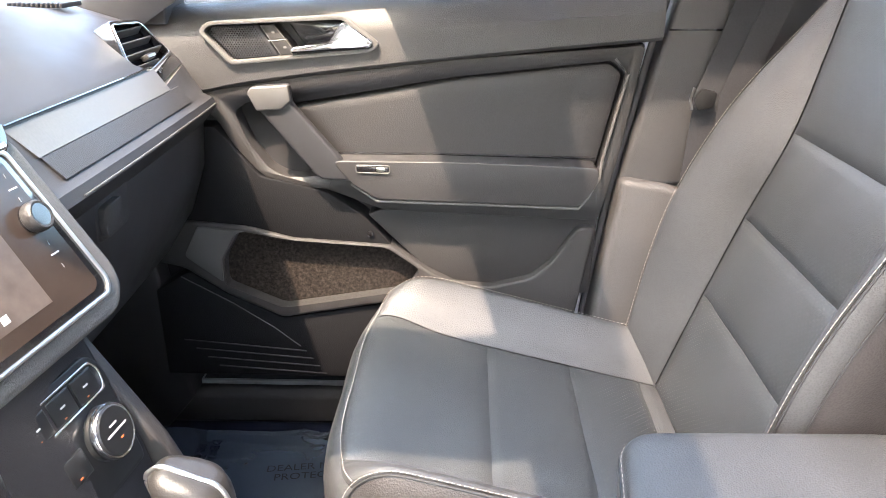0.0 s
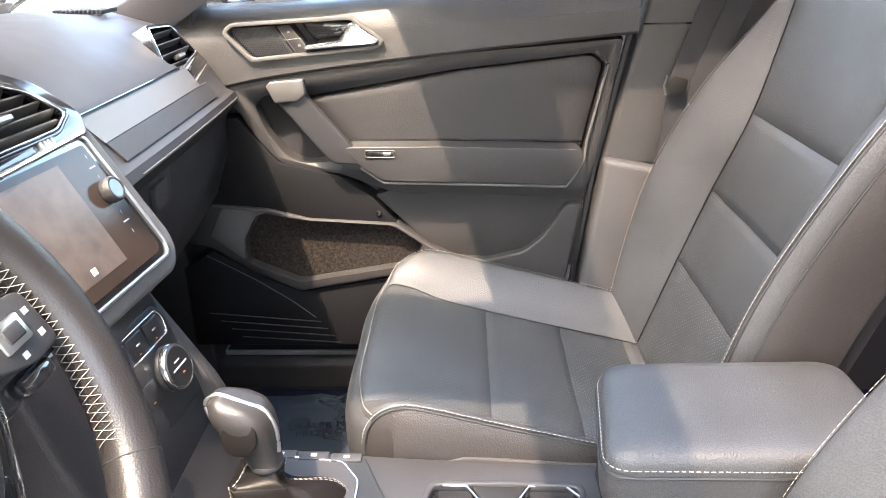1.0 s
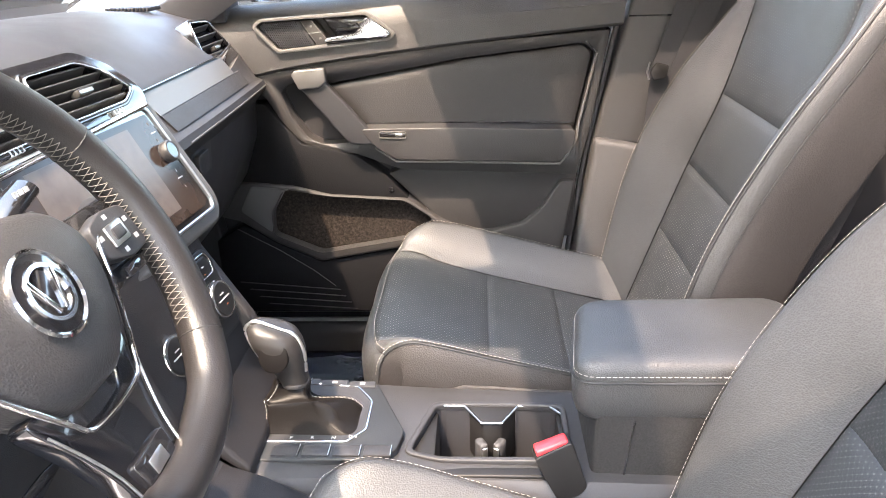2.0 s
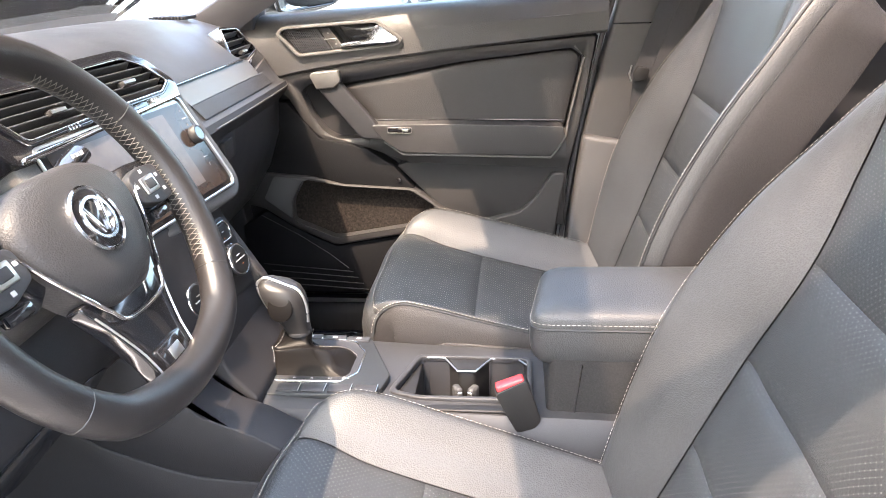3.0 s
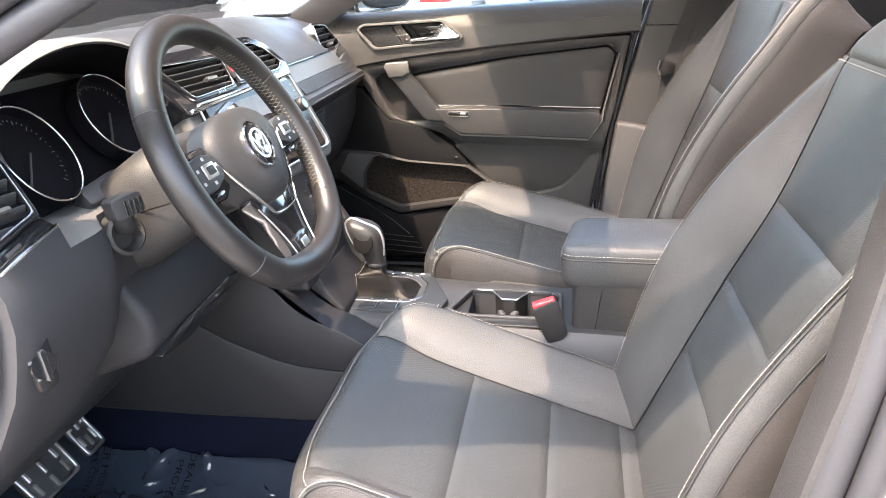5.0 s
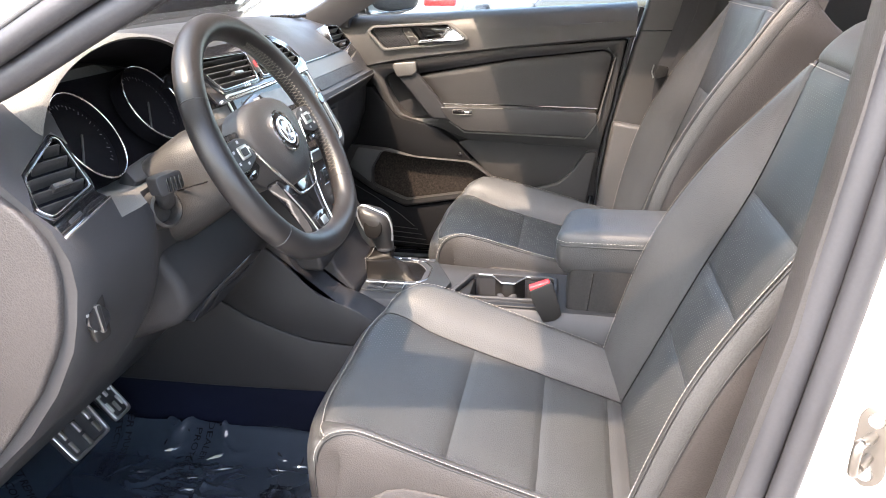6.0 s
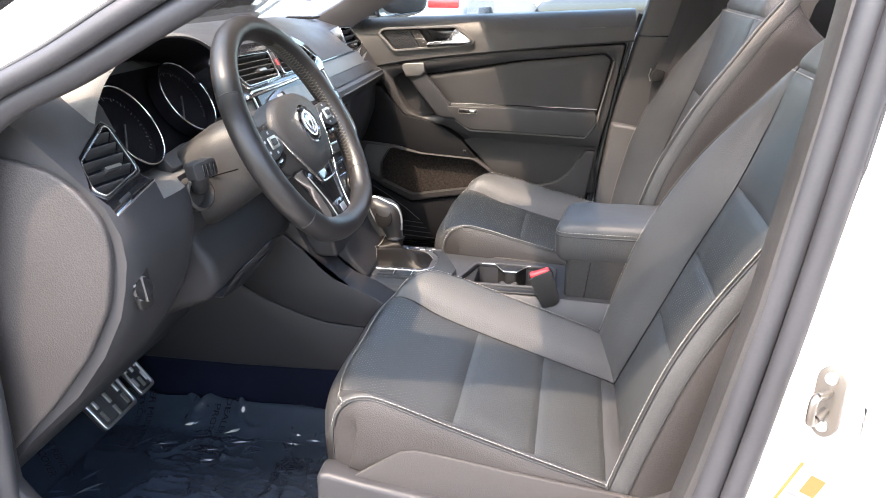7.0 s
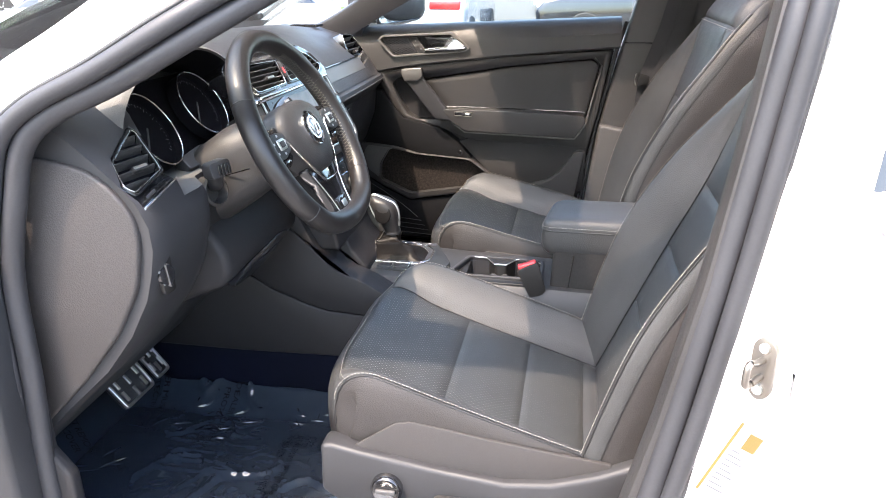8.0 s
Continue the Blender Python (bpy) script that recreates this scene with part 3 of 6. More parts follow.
part("grille_holes", bm, GLOSS, gr, "", 0)
LK = [(-0.408, 1.161), (-0.386, 1.162), (-0.352, 1.116), (-0.378, 1.114)]
lk = part("lock_switch", prism(LK, "y", 0.700, 0.742, 0.0015), HARD, door, "black door lock switch")
part("switch_gap", tube([Vector((-0.397, 0.7005, 1.1365)), Vector((-0.366, 0.7005, 1.1395))], 0.0009, 6), GLOSS, lk)
part("switch_edge", tube([Vector(p) for p in ((-0.4075, 0.7002, 1.1605), (-0.3865, 0.7002, 1.1615), (-0.3525, 0.7002, 1.1165), (-0.3780, 0.7002, 1.1145))], 0.0007, 6, True), DASH, lk)
for x, z in ((-0.388, 1.150), (-0.371, 1.127)):
    part("mark", prism(round_poly([(x - 0.0025, z - 0.0015), (x - 0.002, z + 0.0024), (x + 0.002, z + 0.0024), (x + 0.0025, z - 0.0015)], 0.001, 2), "y", 0.6992, 0.7004), DIM_MARK, lk)
CUP = [(-0.374, 1.166), (-0.285, 1.170), (-0.262, 1.150), (-0.285, 1.130), (-0.345, 1.124)]
part("handle_cup", prism(CUP, "y", 0.732, 0.743, 0.004), GLOSS, door)
LEV = [(-0.362, 1.1185), (-0.359, 1.128), (-0.300, 1.136), (-0.279, 1.166), (-0.268, 1.165), (-0.228, 1.136), (-0.238, 1.127)]
part("door_handle", prism(round_poly(LEV, 0.004, 2), "y", 0.688, 0.708, 0.003), CHROME, door, "bright chrome inside door handle")

# mid panel with its recesses
MID = [(-0.540, 1.050), (-0.512, 1.0555), (-0.35, 1.0805), (-0.1, 1.109), (0.196, 1.1315), (0.168, 0.95), (0.143, 0.84), (-0.222, 0.855), (-0.32, 0.892), (-0.392, 0.896), (-0.433, 0.920), (-0.470, 0.965), (-0.495, 1.010)]
mid = part("mid_panel", prism(round_poly(MID, 0.010, 3), "y", 0.706, 0.76, 0.006, 3), HARD, door)
INS = [(-0.378, 1.036), (-0.1, 1.082), (0.146, 1.108), (0.168, 1.09), (0.136, 0.93), (-0.124, 0.93), (-0.29, 0.93)]
cut(mid, prism(round_poly(INS, 0.008, 3), "y", 0.66, 0.742))
REC = [(-0.466, 1.024), (-0.440, 1.040), (-0.398, 1.046), (-0.300, 0.917), (-0.385, 0.911), (-0.416, 0.928), (-0.446, 0.972)]
cut(mid, prism(round_poly(REC, 0.012, 3), "y", 0.66, 0.750))
rows = []
c = (-0.1, 1.0)
INP = round_poly(shrink(INS, 0.0035), 0.009, 4)
for d, h in ((0.0, 0.744), (0.0, 0.719), (0.003, 0.7135), (0.012, 0.711), (0.05, 0.710)):
    q = [(c[0] + (p[0] - c[0]) * (1 - d * 3), c[1] + (p[1] - c[1]) * (1 - d * 6)) for p in INP]
    rows.append([Vector((p[0], h, p[1])) for p in q])
part("insert_pad", loft(rows, True), PAD, door, "padded black door insert")
part("recess_lining", prism(round_poly(shrink(REC, -0.004), 0.012, 3), "y", 0.7505, 0.757), HARD, door)
ARM = [(-0.300, 0.953), (-0.12, 0.953), (0.131, 0.945), (0.131, 0.919), (0.104, 0.879), (-0.230, 0.889), (-0.272, 0.918)]
arm = part("armrest", prism(round_poly(ARM, 0.012, 3), "y", 0.662, 0.745, 0.012, 4), PAD, door, "padded door armrest")
part("armrest_line", tube([Vector(p) for p in ((-0.272, 0.672, 0.912), (-0.230, 0.668, 0.884), (-0.06, 0.668, 0.8795), (0.103, 0.668, 0.874), (0.118, 0.672, 0.893), (0.136, 0.685, 0.921), (0.141, 0.698, 0.95), (0.172, 0.705, 1.088), (0.150, 0.705, 1.111))], 0.0026, 6), TRIM, door, "thin grey trim line")
part("armrest_seam", tube([Vector((x, 0.7065, 0.9545 - 0.02 * max(0.0, x + 0.12))) for x in (-0.298, -0.2, -0.12, 0.0, 0.132)], 0.0022, 6), GLOSS, door, "dark seam above the armrest")
sw = part("window_switch", ring(round_poly([(-0.262, 0.934), (-0.262, 0.948), (-0.206, 0.947), (-0.206, 0.933)], 0.004, 2), round_poly([(-0.2605, 0.9355), (-0.2605, 0.9465), (-0.2075, 0.9455), (-0.2075, 0.9345)], 0.003, 2), "y", 0.6592, 0.664, 0.0006), TRIM, door, "window switch in a slim grey frame")
part("switch_key", box((-0.2595, 0.6598, 0.9360), (-0.2085, 0.664, 0.9455), 0.001), GLOSS, sw)
part("switch_tip", box((-0.228, 0.6582, 0.9375), (-0.214, 0.664, 0.9440), 0.0015), SATIN, sw)
PULL = [(-0.427, 1.060), (-0.420, 1.071), (-0.363, 1.075), (-0.360, 1.045), (-0.262, 0.926), (-0.272, 0.918), (-0.318, 0.921), (-0.330, 0.930), (-0.414, 1.036)]
pb = part("pull_handle", prism(PULL, "y", 0.664, 0.686, 0.005, 3), DARK, door, "door pull handle")
part("pull_cap", prism([(-0.428, 1.063), (-0.421, 1.0715), (-0.362, 1.0755), (-0.359, 1.050), (-0.374, 1.037), (-0.415, 1.0345)], "y", 0.658, 0.669, 0.003, 3), CAP, pb, "satin grey handle cap")
for x, z in ((-0.395, 1.055), (-0.295, 0.930)):
    part("pull_mount", box((x - 0.02, 0.683, z - 0.012), (x + 0.02, 0.752, z + 0.012), 0.004), HARD, pb)

# lower panel with map pocket
LOW = [(-0.640, 0.800), (-0.565, 0.836), (-0.456, 0.826), (-0.38, 0.806), (-0.212, 0.795), (-0.150, 0.750), (-0.100, 0.724), (-0.038, 0.719), (0.032, 0.737), (0.068, 0.768), (0.108, 0.832), (0.140, 0.832), (0.112, 0.66), (0.095, 0.53), (-0.19, 0.525), (-0.19, 0.690), (-0.41, 0.652), (-0.505, 0.697), (-0.578, 0.747), (-0.65, 0.765)]
low = part("lower_panel", prism(round_poly(LOW, 0.008, 2), "y", 0.690, 0.757, 0.006, 3), LOWER, door)
# skirt colour is darkened for the shade low on the door
part("lower_skirt", prism([(-0.1945, 0.525), (-0.1945, 0.686), (-0.41, 0.648), (-0.50, 0.691), (-0.575, 0.738), (-0.64, 0.70), (-0.64, 0.525)], "y", 0.698, 0.757, 0.004), BLACK, door, "lower door skirt, coloured near black for shade")
part("rear_scoop", prism([(-0.252, 0.846), (-0.215, 0.860), (0.143, 0.845), (0.138, 0.70), (-0.15, 0.70), (-0.158, 0.752)], "y", 0.7085, 0.755, 0.003), LOWER, door, "scooped panel below the armrest")
# filler plate; its near-black colour stands for the shaded hollow above the pocket
part("recess_filler", prism([(-0.660, 0.78), (-0.560, 0.822), (-0.456, 0.816), (-0.38, 0.796), (-0.205, 0.785), (-0.256, 0.846), (-0.32, 0.89), (-0.43, 0.915), (-0.50, 1.00), (-0.660, 1.00)], "y", 0.698, 0.748, 0.002), BLACK, door, "near-black filler for the shaded recess above the pocket")
PO = [(-0.474, 0.8195), (-0.382, 0.8025), (-0.219, 0.7915), (-0.160, 0.750), (-0.186, 0.709), (-0.408, 0.672), (-0.508, 0.716), (-0.506, 0.765)]
cut(low, prism(round_poly(PO, 0.012, 3), "y", 0.66, 0.77))
part("pocket_lining", prism(round_poly(shrink(PO, -0.004), 0.012, 3), "y", 0.716, 0.722), POCKET, door, "brown flocked pocket lining")
SPK = [(-0.574, 0.772), (-0.545, 0.8275), (-0.462, 0.8190), (-0.4810, 0.814), (-0.5080, 0.768), (-0.5100, 0.722)]
part("speaker_cover", prism(round_poly(SPK, 0.006, 2), "y", 0.6875, 0.694, 0.0012), PLATE_GREY, door, "flat grey speaker cover ahead of the pocket")
for k in range(4):
    part("skirt_rib", tube([Vector((-0.60 + 0.02 * k, 0.6975, 0.600 - 0.018 * k)), Vector((-0.375 + 0.012 * k, 0.6975, 0.580 - 0.016 * k))], 0.0014, 6), FOOT, door)
part("skirt_line", tube([Vector(p) for p in ((-0.590, 0.6975, 0.728), (-0.50, 0.6975, 0.676), (-0.43, 0.6975, 0.628), (-0.385, 0.6975, 0.590))], 0.0011, 6), HARD, door)
part("screw_cover", lathe([(0.006, 0.0), (0.0055, 0.003), (0.003, 0.0035)], facing((-0.247, 0.6975, 0.815), (1, 0, 0), (0, 0, 1)), 12), GLOSS, door)
part("armrest_underline", prism([(-0.20, 0.846), (0.142, 0.832), (0.143, 0.842), (-0.215, 0.857)], "y", 0.712, 0.76, 0.003), DARK, door)
pane = part("window_pane", loft([[Vector((x, 0.782, 1.17)), Vector((x + 0.02, 0.70, 1.42)), Vector((x + 0.02, 0.704, 1.42)), Vector((x, 0.786, 1.17))] for x in (-0.55, 0.24)], True), GLASS, door, "clear side window")
pane.visible_shadow = False
part("quarter_post", prism([(-0.592, 1.16), (-0.556, 1.16), (-0.545, 1.30), (-0.570, 1.30)], "y", 0.70, 0.79, 0.004), DARK, door)

# passenger sill
sill = thing("passenger_sill", (-0.3, 0.77, 0.40), "black door sill trim with a bright scuff plate", "sill trim", kind="structure")
part("sill_body", prism([(0.735, 0.395), (0.825, 0.395), (0.825, 0.50), (0.79, 0.472), (0.752, 0.468), (0.738, 0.45)], "x", -0.95, 0.30, 0.006), HARD, sill)
sp = part("scuff_plate", box((-0.605, 0.752, 0.470), (-0.10, 0.788, 0.4800), 0.0015), SCUFF, sill, "polished scuff plate")
part("scuff_inlay", box((-0.597, 0.7575, 0.4740), (-0.11, 0.7825, 0.4806), 0.0005), DARK, sp)
for k in range(5):
    part("sill_rib", box((-0.62 + 0.03 * k, 0.792 + 0.006 * k, 0.476 + 0.009 * k), (-0.36 - 0.008 * k, 0.796 + 0.006 * k, 0.480 + 0.009 * k), 0.001), HARD, sill)
part("kick_panel", prism([(-1.1, 0.40), (-0.66, 0.40), (-0.60, 0.47), (-0.64, 0.80), (-0.70, 1.05), (-1.1, 1.05)], "y", 0.70, 0.80, 0.006), FOOT, sill)

# passenger centre pillar, belt
pil = thing("centre_pillar_trim", (0.22, 0.74, 0.45), "grey plastic centre pillar trim beside the passenger seat", "pillar trim", kind="structure")
part("upper_trim", prism([(0.172, 0.90), (0.30, 0.90), (0.40, 1.45), (0.30, 1.45), (0.232, 1.165)], "y", 0.715, 0.79, 0.010, 3), PILLAR, pil)
part("pillar_joint", prism([(0.231, 1.153), (0.36, 1.153), (0.361, 1.156), (0.2315, 1.156)], "y", 0.7135, 0.7165), GLOSS, pil)
part("lower_trim", prism([(0.130, 0.45), (0.150, 0.72), (0.175, 0.918), (0.250, 0.905), (0.330, 0.88), (0.34, 0.45)], "y", 0.690, 0.79, 0.012, 3), PILLAR, pil)
part("door_gap_seal", tube([Vector(p) for p in ((0.118, 0.735, 0.50), (0.135, 0.735, 0.68), (0.163, 0.735, 0.885), (0.21, 0.735, 1.125), (0.235, 0.755, 1.21))], 0.006, 8), RUBBER, pil)
sb = thing("seat_belt", (0.30, 0.66, 0.60), "black seat belt with chrome tongue by the pillar", "seat belt")
def strap(name, pts, w, parent):
    rows = []
    for p in pts:
        p = Vector(p)
        rows.append([p + Vector((w, 0, 0)), p + Vector((w, 0.002, 0)), p + Vector((-w, 0.002, 0)), p + Vector((-w, 0, 0))])
    return part(name, loft(rows, True), BELT, parent)
strap("webbing", [(0.40, 0.70, 1.45), (0.345, 0.70, 1.20), (0.300, 0.695, 1.06), (0.29, 0.69, 0.90), (0.29, 0.69, 0.55)], 0.022, sb)
strap("webbing", [(0.43, 0.69, 1.45), (0.385, 0.69, 1.20), (0.335, 0.685, 1.06), (0.33, 0.68, 0.90), (0.32, 0.69, 0.55)], 0.022, sb)
part("tongue", prism(round_poly([(0.272, 1.052), (0.283, 1.070), (0.308, 1.064), (0.304, 1.040), (0.28, 1.034)], 0.005), "y", 0.678, 0.685, 0.002), WELL, sb)
part("tongue_blade", tube([Vector((0.270, 0.676, 1.038)), Vector((0.265, 0.674, 1.054)), Vector((0.270, 0.676, 1.072))], 0.0022, 8), STEEL, sb, "chrome belt tongue")

# ---------------------------------------------------------------- dashboard
dash = thing("dashboard", (-0.8, 0, 0.6), "charcoal dashboard with a grey metallic trim strip", "dashboard")


def dash_profile(y):
    """Section of the dashboard (x, z) from the glass, over the top, down the face; the driver's half is deeper."""
    d = max(0.0, min(1.0, (-0.10 - y) / 0.10))
    d = d * d * (3 - 2 * d)
    bow = 0.035 * (max(0.0, y) / 0.7) ** 2
    e = max(0.0, min(1.0, (-0.50 - y) / 0.06))
    e = e * e * (3 - 2 * e)
    pas = [(-1.15, 1.09), (-1.0, 1.165), (-0.88, 1.198), (-0.76, 1.207), (-0.66, 1.202), (-0.585, 1.180), (-0.545, 1.152), (-0.515, 1.131), (-0.507, 1.124), (-0.488, 1.093), (-0.472, 1.068), (-0.458, 1.062), (-0.453, 1.050), (-0.462, 1.038), (-0.478, 1.02), (-0.485, 0.95), (-0.515, 0.87), (-0.57, 0.79), (-0.68, 0.75), (-0.90, 0.78), (-1.1, 0.85)]
    dri = [(-1.15, 1.09), (-1.0, 1.165), (-0.88, 1.198), (-0.76, 1.207), (-0.68, 1.198), (-0.63, 1.175), (-0.600, 1.145), (-0.575, 1.118), (-0.555, 1.095), (-0.530, 1.070), (-0.500, 1.048), (-0.492, 1.015), (-0.491, 0.985), (-0.492, 0.955), (-0.497, 0.92), (-0.515, 0.87), (-0.56, 0.81), (-0.64, 0.715), (-0.74, 0.61), (-0.86, 0.66), (-1.1, 0.80)]
    end = [(-1.15, 1.09), (-1.0, 1.165), (-0.88, 1.198), (-0.76, 1.205), (-0.69, 1.197), (-0.64, 1.184), (-0.596, 1.176), (-0.560, 1.153), (-0.525, 1.123), (-0.494, 1.094), (-0.470, 1.068), (-0.454, 1.032), (-0.452, 0.998), (-0.460, 0.96), (-0.472, 0.92), (-0.505, 0.86), (-0.555, 0.795), (-0.64, 0.715), (-0.74, 0.61), (-0.86, 0.66), (-1.1, 0.80)]
    dri = [(p[0] + (q[0] - p[0]) * e, p[1] + (q[1] - p[1]) * e) for p, q in zip(dri, end)]
    return [Vector((a[0] + (b[0] - a[0]) * d - bow, y, a[1] + (b[1] - a[1]) * d - 0.012 * (y / 0.7) ** 2)) for a, b in zip(pas, dri)]


ys = [-0.715, -0.70, -0.66, -0.60, -0.57, -0.55, -0.53, -0.51, -0.48, -0.40, -0.32, -0.26, -0.22, -0.20, -0.18, -0.16, -0.14, -0.12, -0.10, 0.0, 0.1, 0.2, 0.3, 0.4, 0.5, 0.6, 0.66, 0.69, 0.70]
body = part("dash_body", loft([[p if 0 < k < len(ys) - 1 else p.lerp(Vector((-0.8, p.y, 0.98)), 0.02) for p in dash_profile(y)] for k, y in enumerate(ys)], True), DASH, dash, "", 35)

# the dashboard is darker below a set height, which is higher on the driver's side
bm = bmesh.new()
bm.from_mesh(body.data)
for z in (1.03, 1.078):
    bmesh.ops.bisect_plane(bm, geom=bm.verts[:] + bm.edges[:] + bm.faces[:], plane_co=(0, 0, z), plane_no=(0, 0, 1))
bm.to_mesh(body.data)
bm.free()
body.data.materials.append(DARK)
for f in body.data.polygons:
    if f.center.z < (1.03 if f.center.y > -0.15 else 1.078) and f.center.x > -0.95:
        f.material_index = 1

# binnacle hood and dials
HC = -0.405


def arch(x, a, h, z0, n=28, low=-0.12):
    out = []
    for k in range(n + 1):
        f = math.pi * (low + (1 - 2 * low) * k / n)
        out.append(Vector((x, HC - (a - 0.030) * math.cos(f), z0 + h * math.copysign(abs(math.sin(f)) ** 0.75, math.sin(f)))))
    return out


cut(body, loft([[Vector((x, HC + (p.y - HC), p.z)) for p in arch(x, a, h, 1.066, 24, -0.035)] for x, a, h in ((-0.650, 0.190, 0.124), (-0.50, 0.230, 0.146), (-0.40, 0.25, 0.16))], True))
hood = part("binnacle_hood", loft([arch(-0.86, 0.25, 0.105, 1.090), arch(-0.72, 0.255, 0.130, 1.088), arch(-0.62, 0.256, 0.144, 1.085), arch(-0.575, 0.250, 0.149, 1.083), arch(-0.552, 0.246, 0.149, 1.082), arch(-0.546, 0.241, 0.146, 1.081), arch(-0.550, 0.238, 0.143, 1.081)]), DASH, dash, "charcoal instrument hood", 60)
part("hood_liner", loft([arch(-0.5495, 0.2385, 0.1435, 1.081), arch(-0.56, 0.230, 0.138, 1.080), arch(-0.60, 0.210, 0.122, 1.078), arch(-0.66, 0.195, 0.112, 1.078)]), DIAL, hood, "dark hood liner", 60)
TILT_UP = (-0.531, 0, 0.847)
pm = facing((-0.562, HC, 1.112), (0, 1, 0), TILT_UP)
clus = part("instrument_panel", on(pm, prism(round_poly([(-0.165, -0.066), (-0.170, 0.02), (-0.12, 0.085), (0.14, 0.085), (0.185, 0.03), (0.178, -0.058)], 0.02, 3), "z", -0.045, -0.022, 0.003)), DIAL, dash, "dark instrument panel")
for at, ra, rb in (((-0.563, -0.500, 1.110), 0.054, 0.064), ((-0.560, -0.334, 1.126), 0.062, 0.062)):
    m = facing(at, (0, 1, 0), TILT_UP)
    loop = [(math.cos(2 * math.pi * k / 64), math.sin(2 * math.pi * k / 64)) for k in range(64)]
    part("dial_ring", tube([m @ Vector((ra * c, rb * q, 0)) for c, q in loop], 0.0014, 8, True), CHROME, clus, "thin chrome dial ring", 80)
    part("dial_tube", on(m, ring([(ra * 1.01 * c, rb * 1.01 * q) for c, q in loop], [(ra * 0.985 * c, rb * 0.985 * q) for c, q in loop], "z", -0.024, -0.001)), DIAL, clus)
    part("dial_face", on(m, prism([(ra * 0.985 * c, rb * 0.985 * q) for c, q in loop], "z", -0.019, -0.016)), DIAL, clus)
    bm = bmesh.new()
    for i in range(37):
        g = math.radians(225 - 270 * i / 36)
        ln = 0.006 if i % 3 == 0 else 0.0025
        q = box((-ln, -0.0004, -0.0158), (0.0, 0.0004, -0.0155))
        q.transform(m @ Matrix.Translation((ra * 0.86 * math.cos(g), rb * 0.86 * math.sin(g), 0)) @ Matrix.Rotation(g, 4, "Z"))
        me = bpy.data.meshes.new("t")
        q.to_mesh(me)
        q.free()
        bm.from_mesh(me)
        bpy.data.meshes.remove(me)
    part("dial_marks", bm, mat("dim dial print", (0.10, 0.10, 0.11), 0.7), clus, "fine grey dial marks", 0)
    part("needle", on(m @ Matrix.Rotation(math.radians(228), 4, "Z"), box((-0.01, -0.0012, -0.015), (rb - 0.014, 0.0012, -0.013))), DARK, clus, "dark needle")
part("cluster_sill", on(facing((-0.527, HC, 1.050), (0, 1, 0), (-0.60, 0, 0.40)), prism(round_poly([(-0.085, -0.016), (-0.075, 0.012), (0.0, 0.020), (0.16, 0.010), (0.17, -0.020)], 0.006, 2), "z", -0.02, 0.004, 0.002)), DARK, dash, "dark sill under the dials")
part("sill_badge", on(facing((-0.527, HC - 0.005, 1.052), (0, 1, 0), (-0.60, 0, 0.40)), box((-0.011, -0.003, 0.003), (0.011, 0.004, 0.0058), 0.001)), SATIN, dash)

# side vent on the driver's end
m = facing((-0.506, -0.646, 1.082), (0.150, 0.989, 0), (-0.725, 0.110, 0.680))
VP = [(0.033, 0.058), (0.041, 0.064), (0.046, 0.058), (0.030, -0.012), (-0.046, -0.033), (-0.055, -0.020), (-0.037, 0.021)]


def vent(m, poly, slats, parent, name, hub, foot=None):
    """A louvred air vent: frame, dark throat, slats, and a slider."""
    v = part(name, on(m, ring(round_poly(shrink(poly, -0.006), 0.007, 2), round_poly(poly, 0.006, 2), "z", -0.030, 0.005, 0.0015)), GLOSS, parent, "gloss black air vent")
    part("chrome_edge", on(m, ring(round_poly(shrink(poly, -0.0012), 0.006, 2), round_poly(shrink(poly, 0.0008), 0.006, 2), "z", 0.003, 0.0065, 0.0005)), CHROME, v)
    part("throat", on(m, prism(shrink(poly, -0.003), "z", -0.012, -0.008)), DIAL, v)
    ys_ = [p[1] for p in poly]
    for i in range(slats):
        b = min(ys_) + (max(ys_) - min(ys_)) * (i + 0.75) / (slats + 0.5)
        xs = []
        for (x0, y0), (x1, y1) in zip(poly, poly[1:] + poly[:1]):
            if (y0 - b) * (y1 - b) < 0:
                xs.append(x0 + (x1 - x0) * (b - y0) / (y1 - y0))
        if len(xs) >= 2:
            sl = box((min(xs) + 0.001, -0.011, -0.0013), (max(xs) - 0.001, 0.006, 0.0013), 0.001)
            part("slat", on(m @ Matrix.Translation((0, b, -0.002)) @ Matrix.Rotation(math.radians(62), 4, "X"), sl), HARD, v)
    if hub:
        part("slider", on(m @ Matrix.Translation((hub[0], hub[1], 0.005)), box((-0.013, -0.004, -0.008), (0.013, 0.004, 0.004), 0.002)), HARD, v, "vent slider")
        part("slider_tip", on(m @ Matrix.Translation((hub[0], hub[1], 0.009)), box((-0.013, -0.002, 0.0), (0.013, 0.002, 0.0012))), SATIN, v)
    return v


PLATE = [(0.030, 0.066), (0.046, 0.072), (0.054, 0.058), (0.050, -0.030), (0.046, -0.036), (-0.054, -0.064), (-0.066, -0.022), (-0.044, 0.024)]
cut(body, on(m, prism(shrink(PLATE, 0.001), "z", -0.05, 0.06)))
v = vent(m, VP, 5, dash, "side_vent", (-0.004, 0.000))
part("vent_surround", on(m, prism(PLATE, "z", -0.045, -0.014)), GLOSS, v)
part("vent_foot", on(m, prism([(-0.049, -0.040), (0.034, -0.017), (0.044, -0.031), (-0.052, -0.057)], "z", -0.020, 0.0, 0.002)), GLOSS, v)
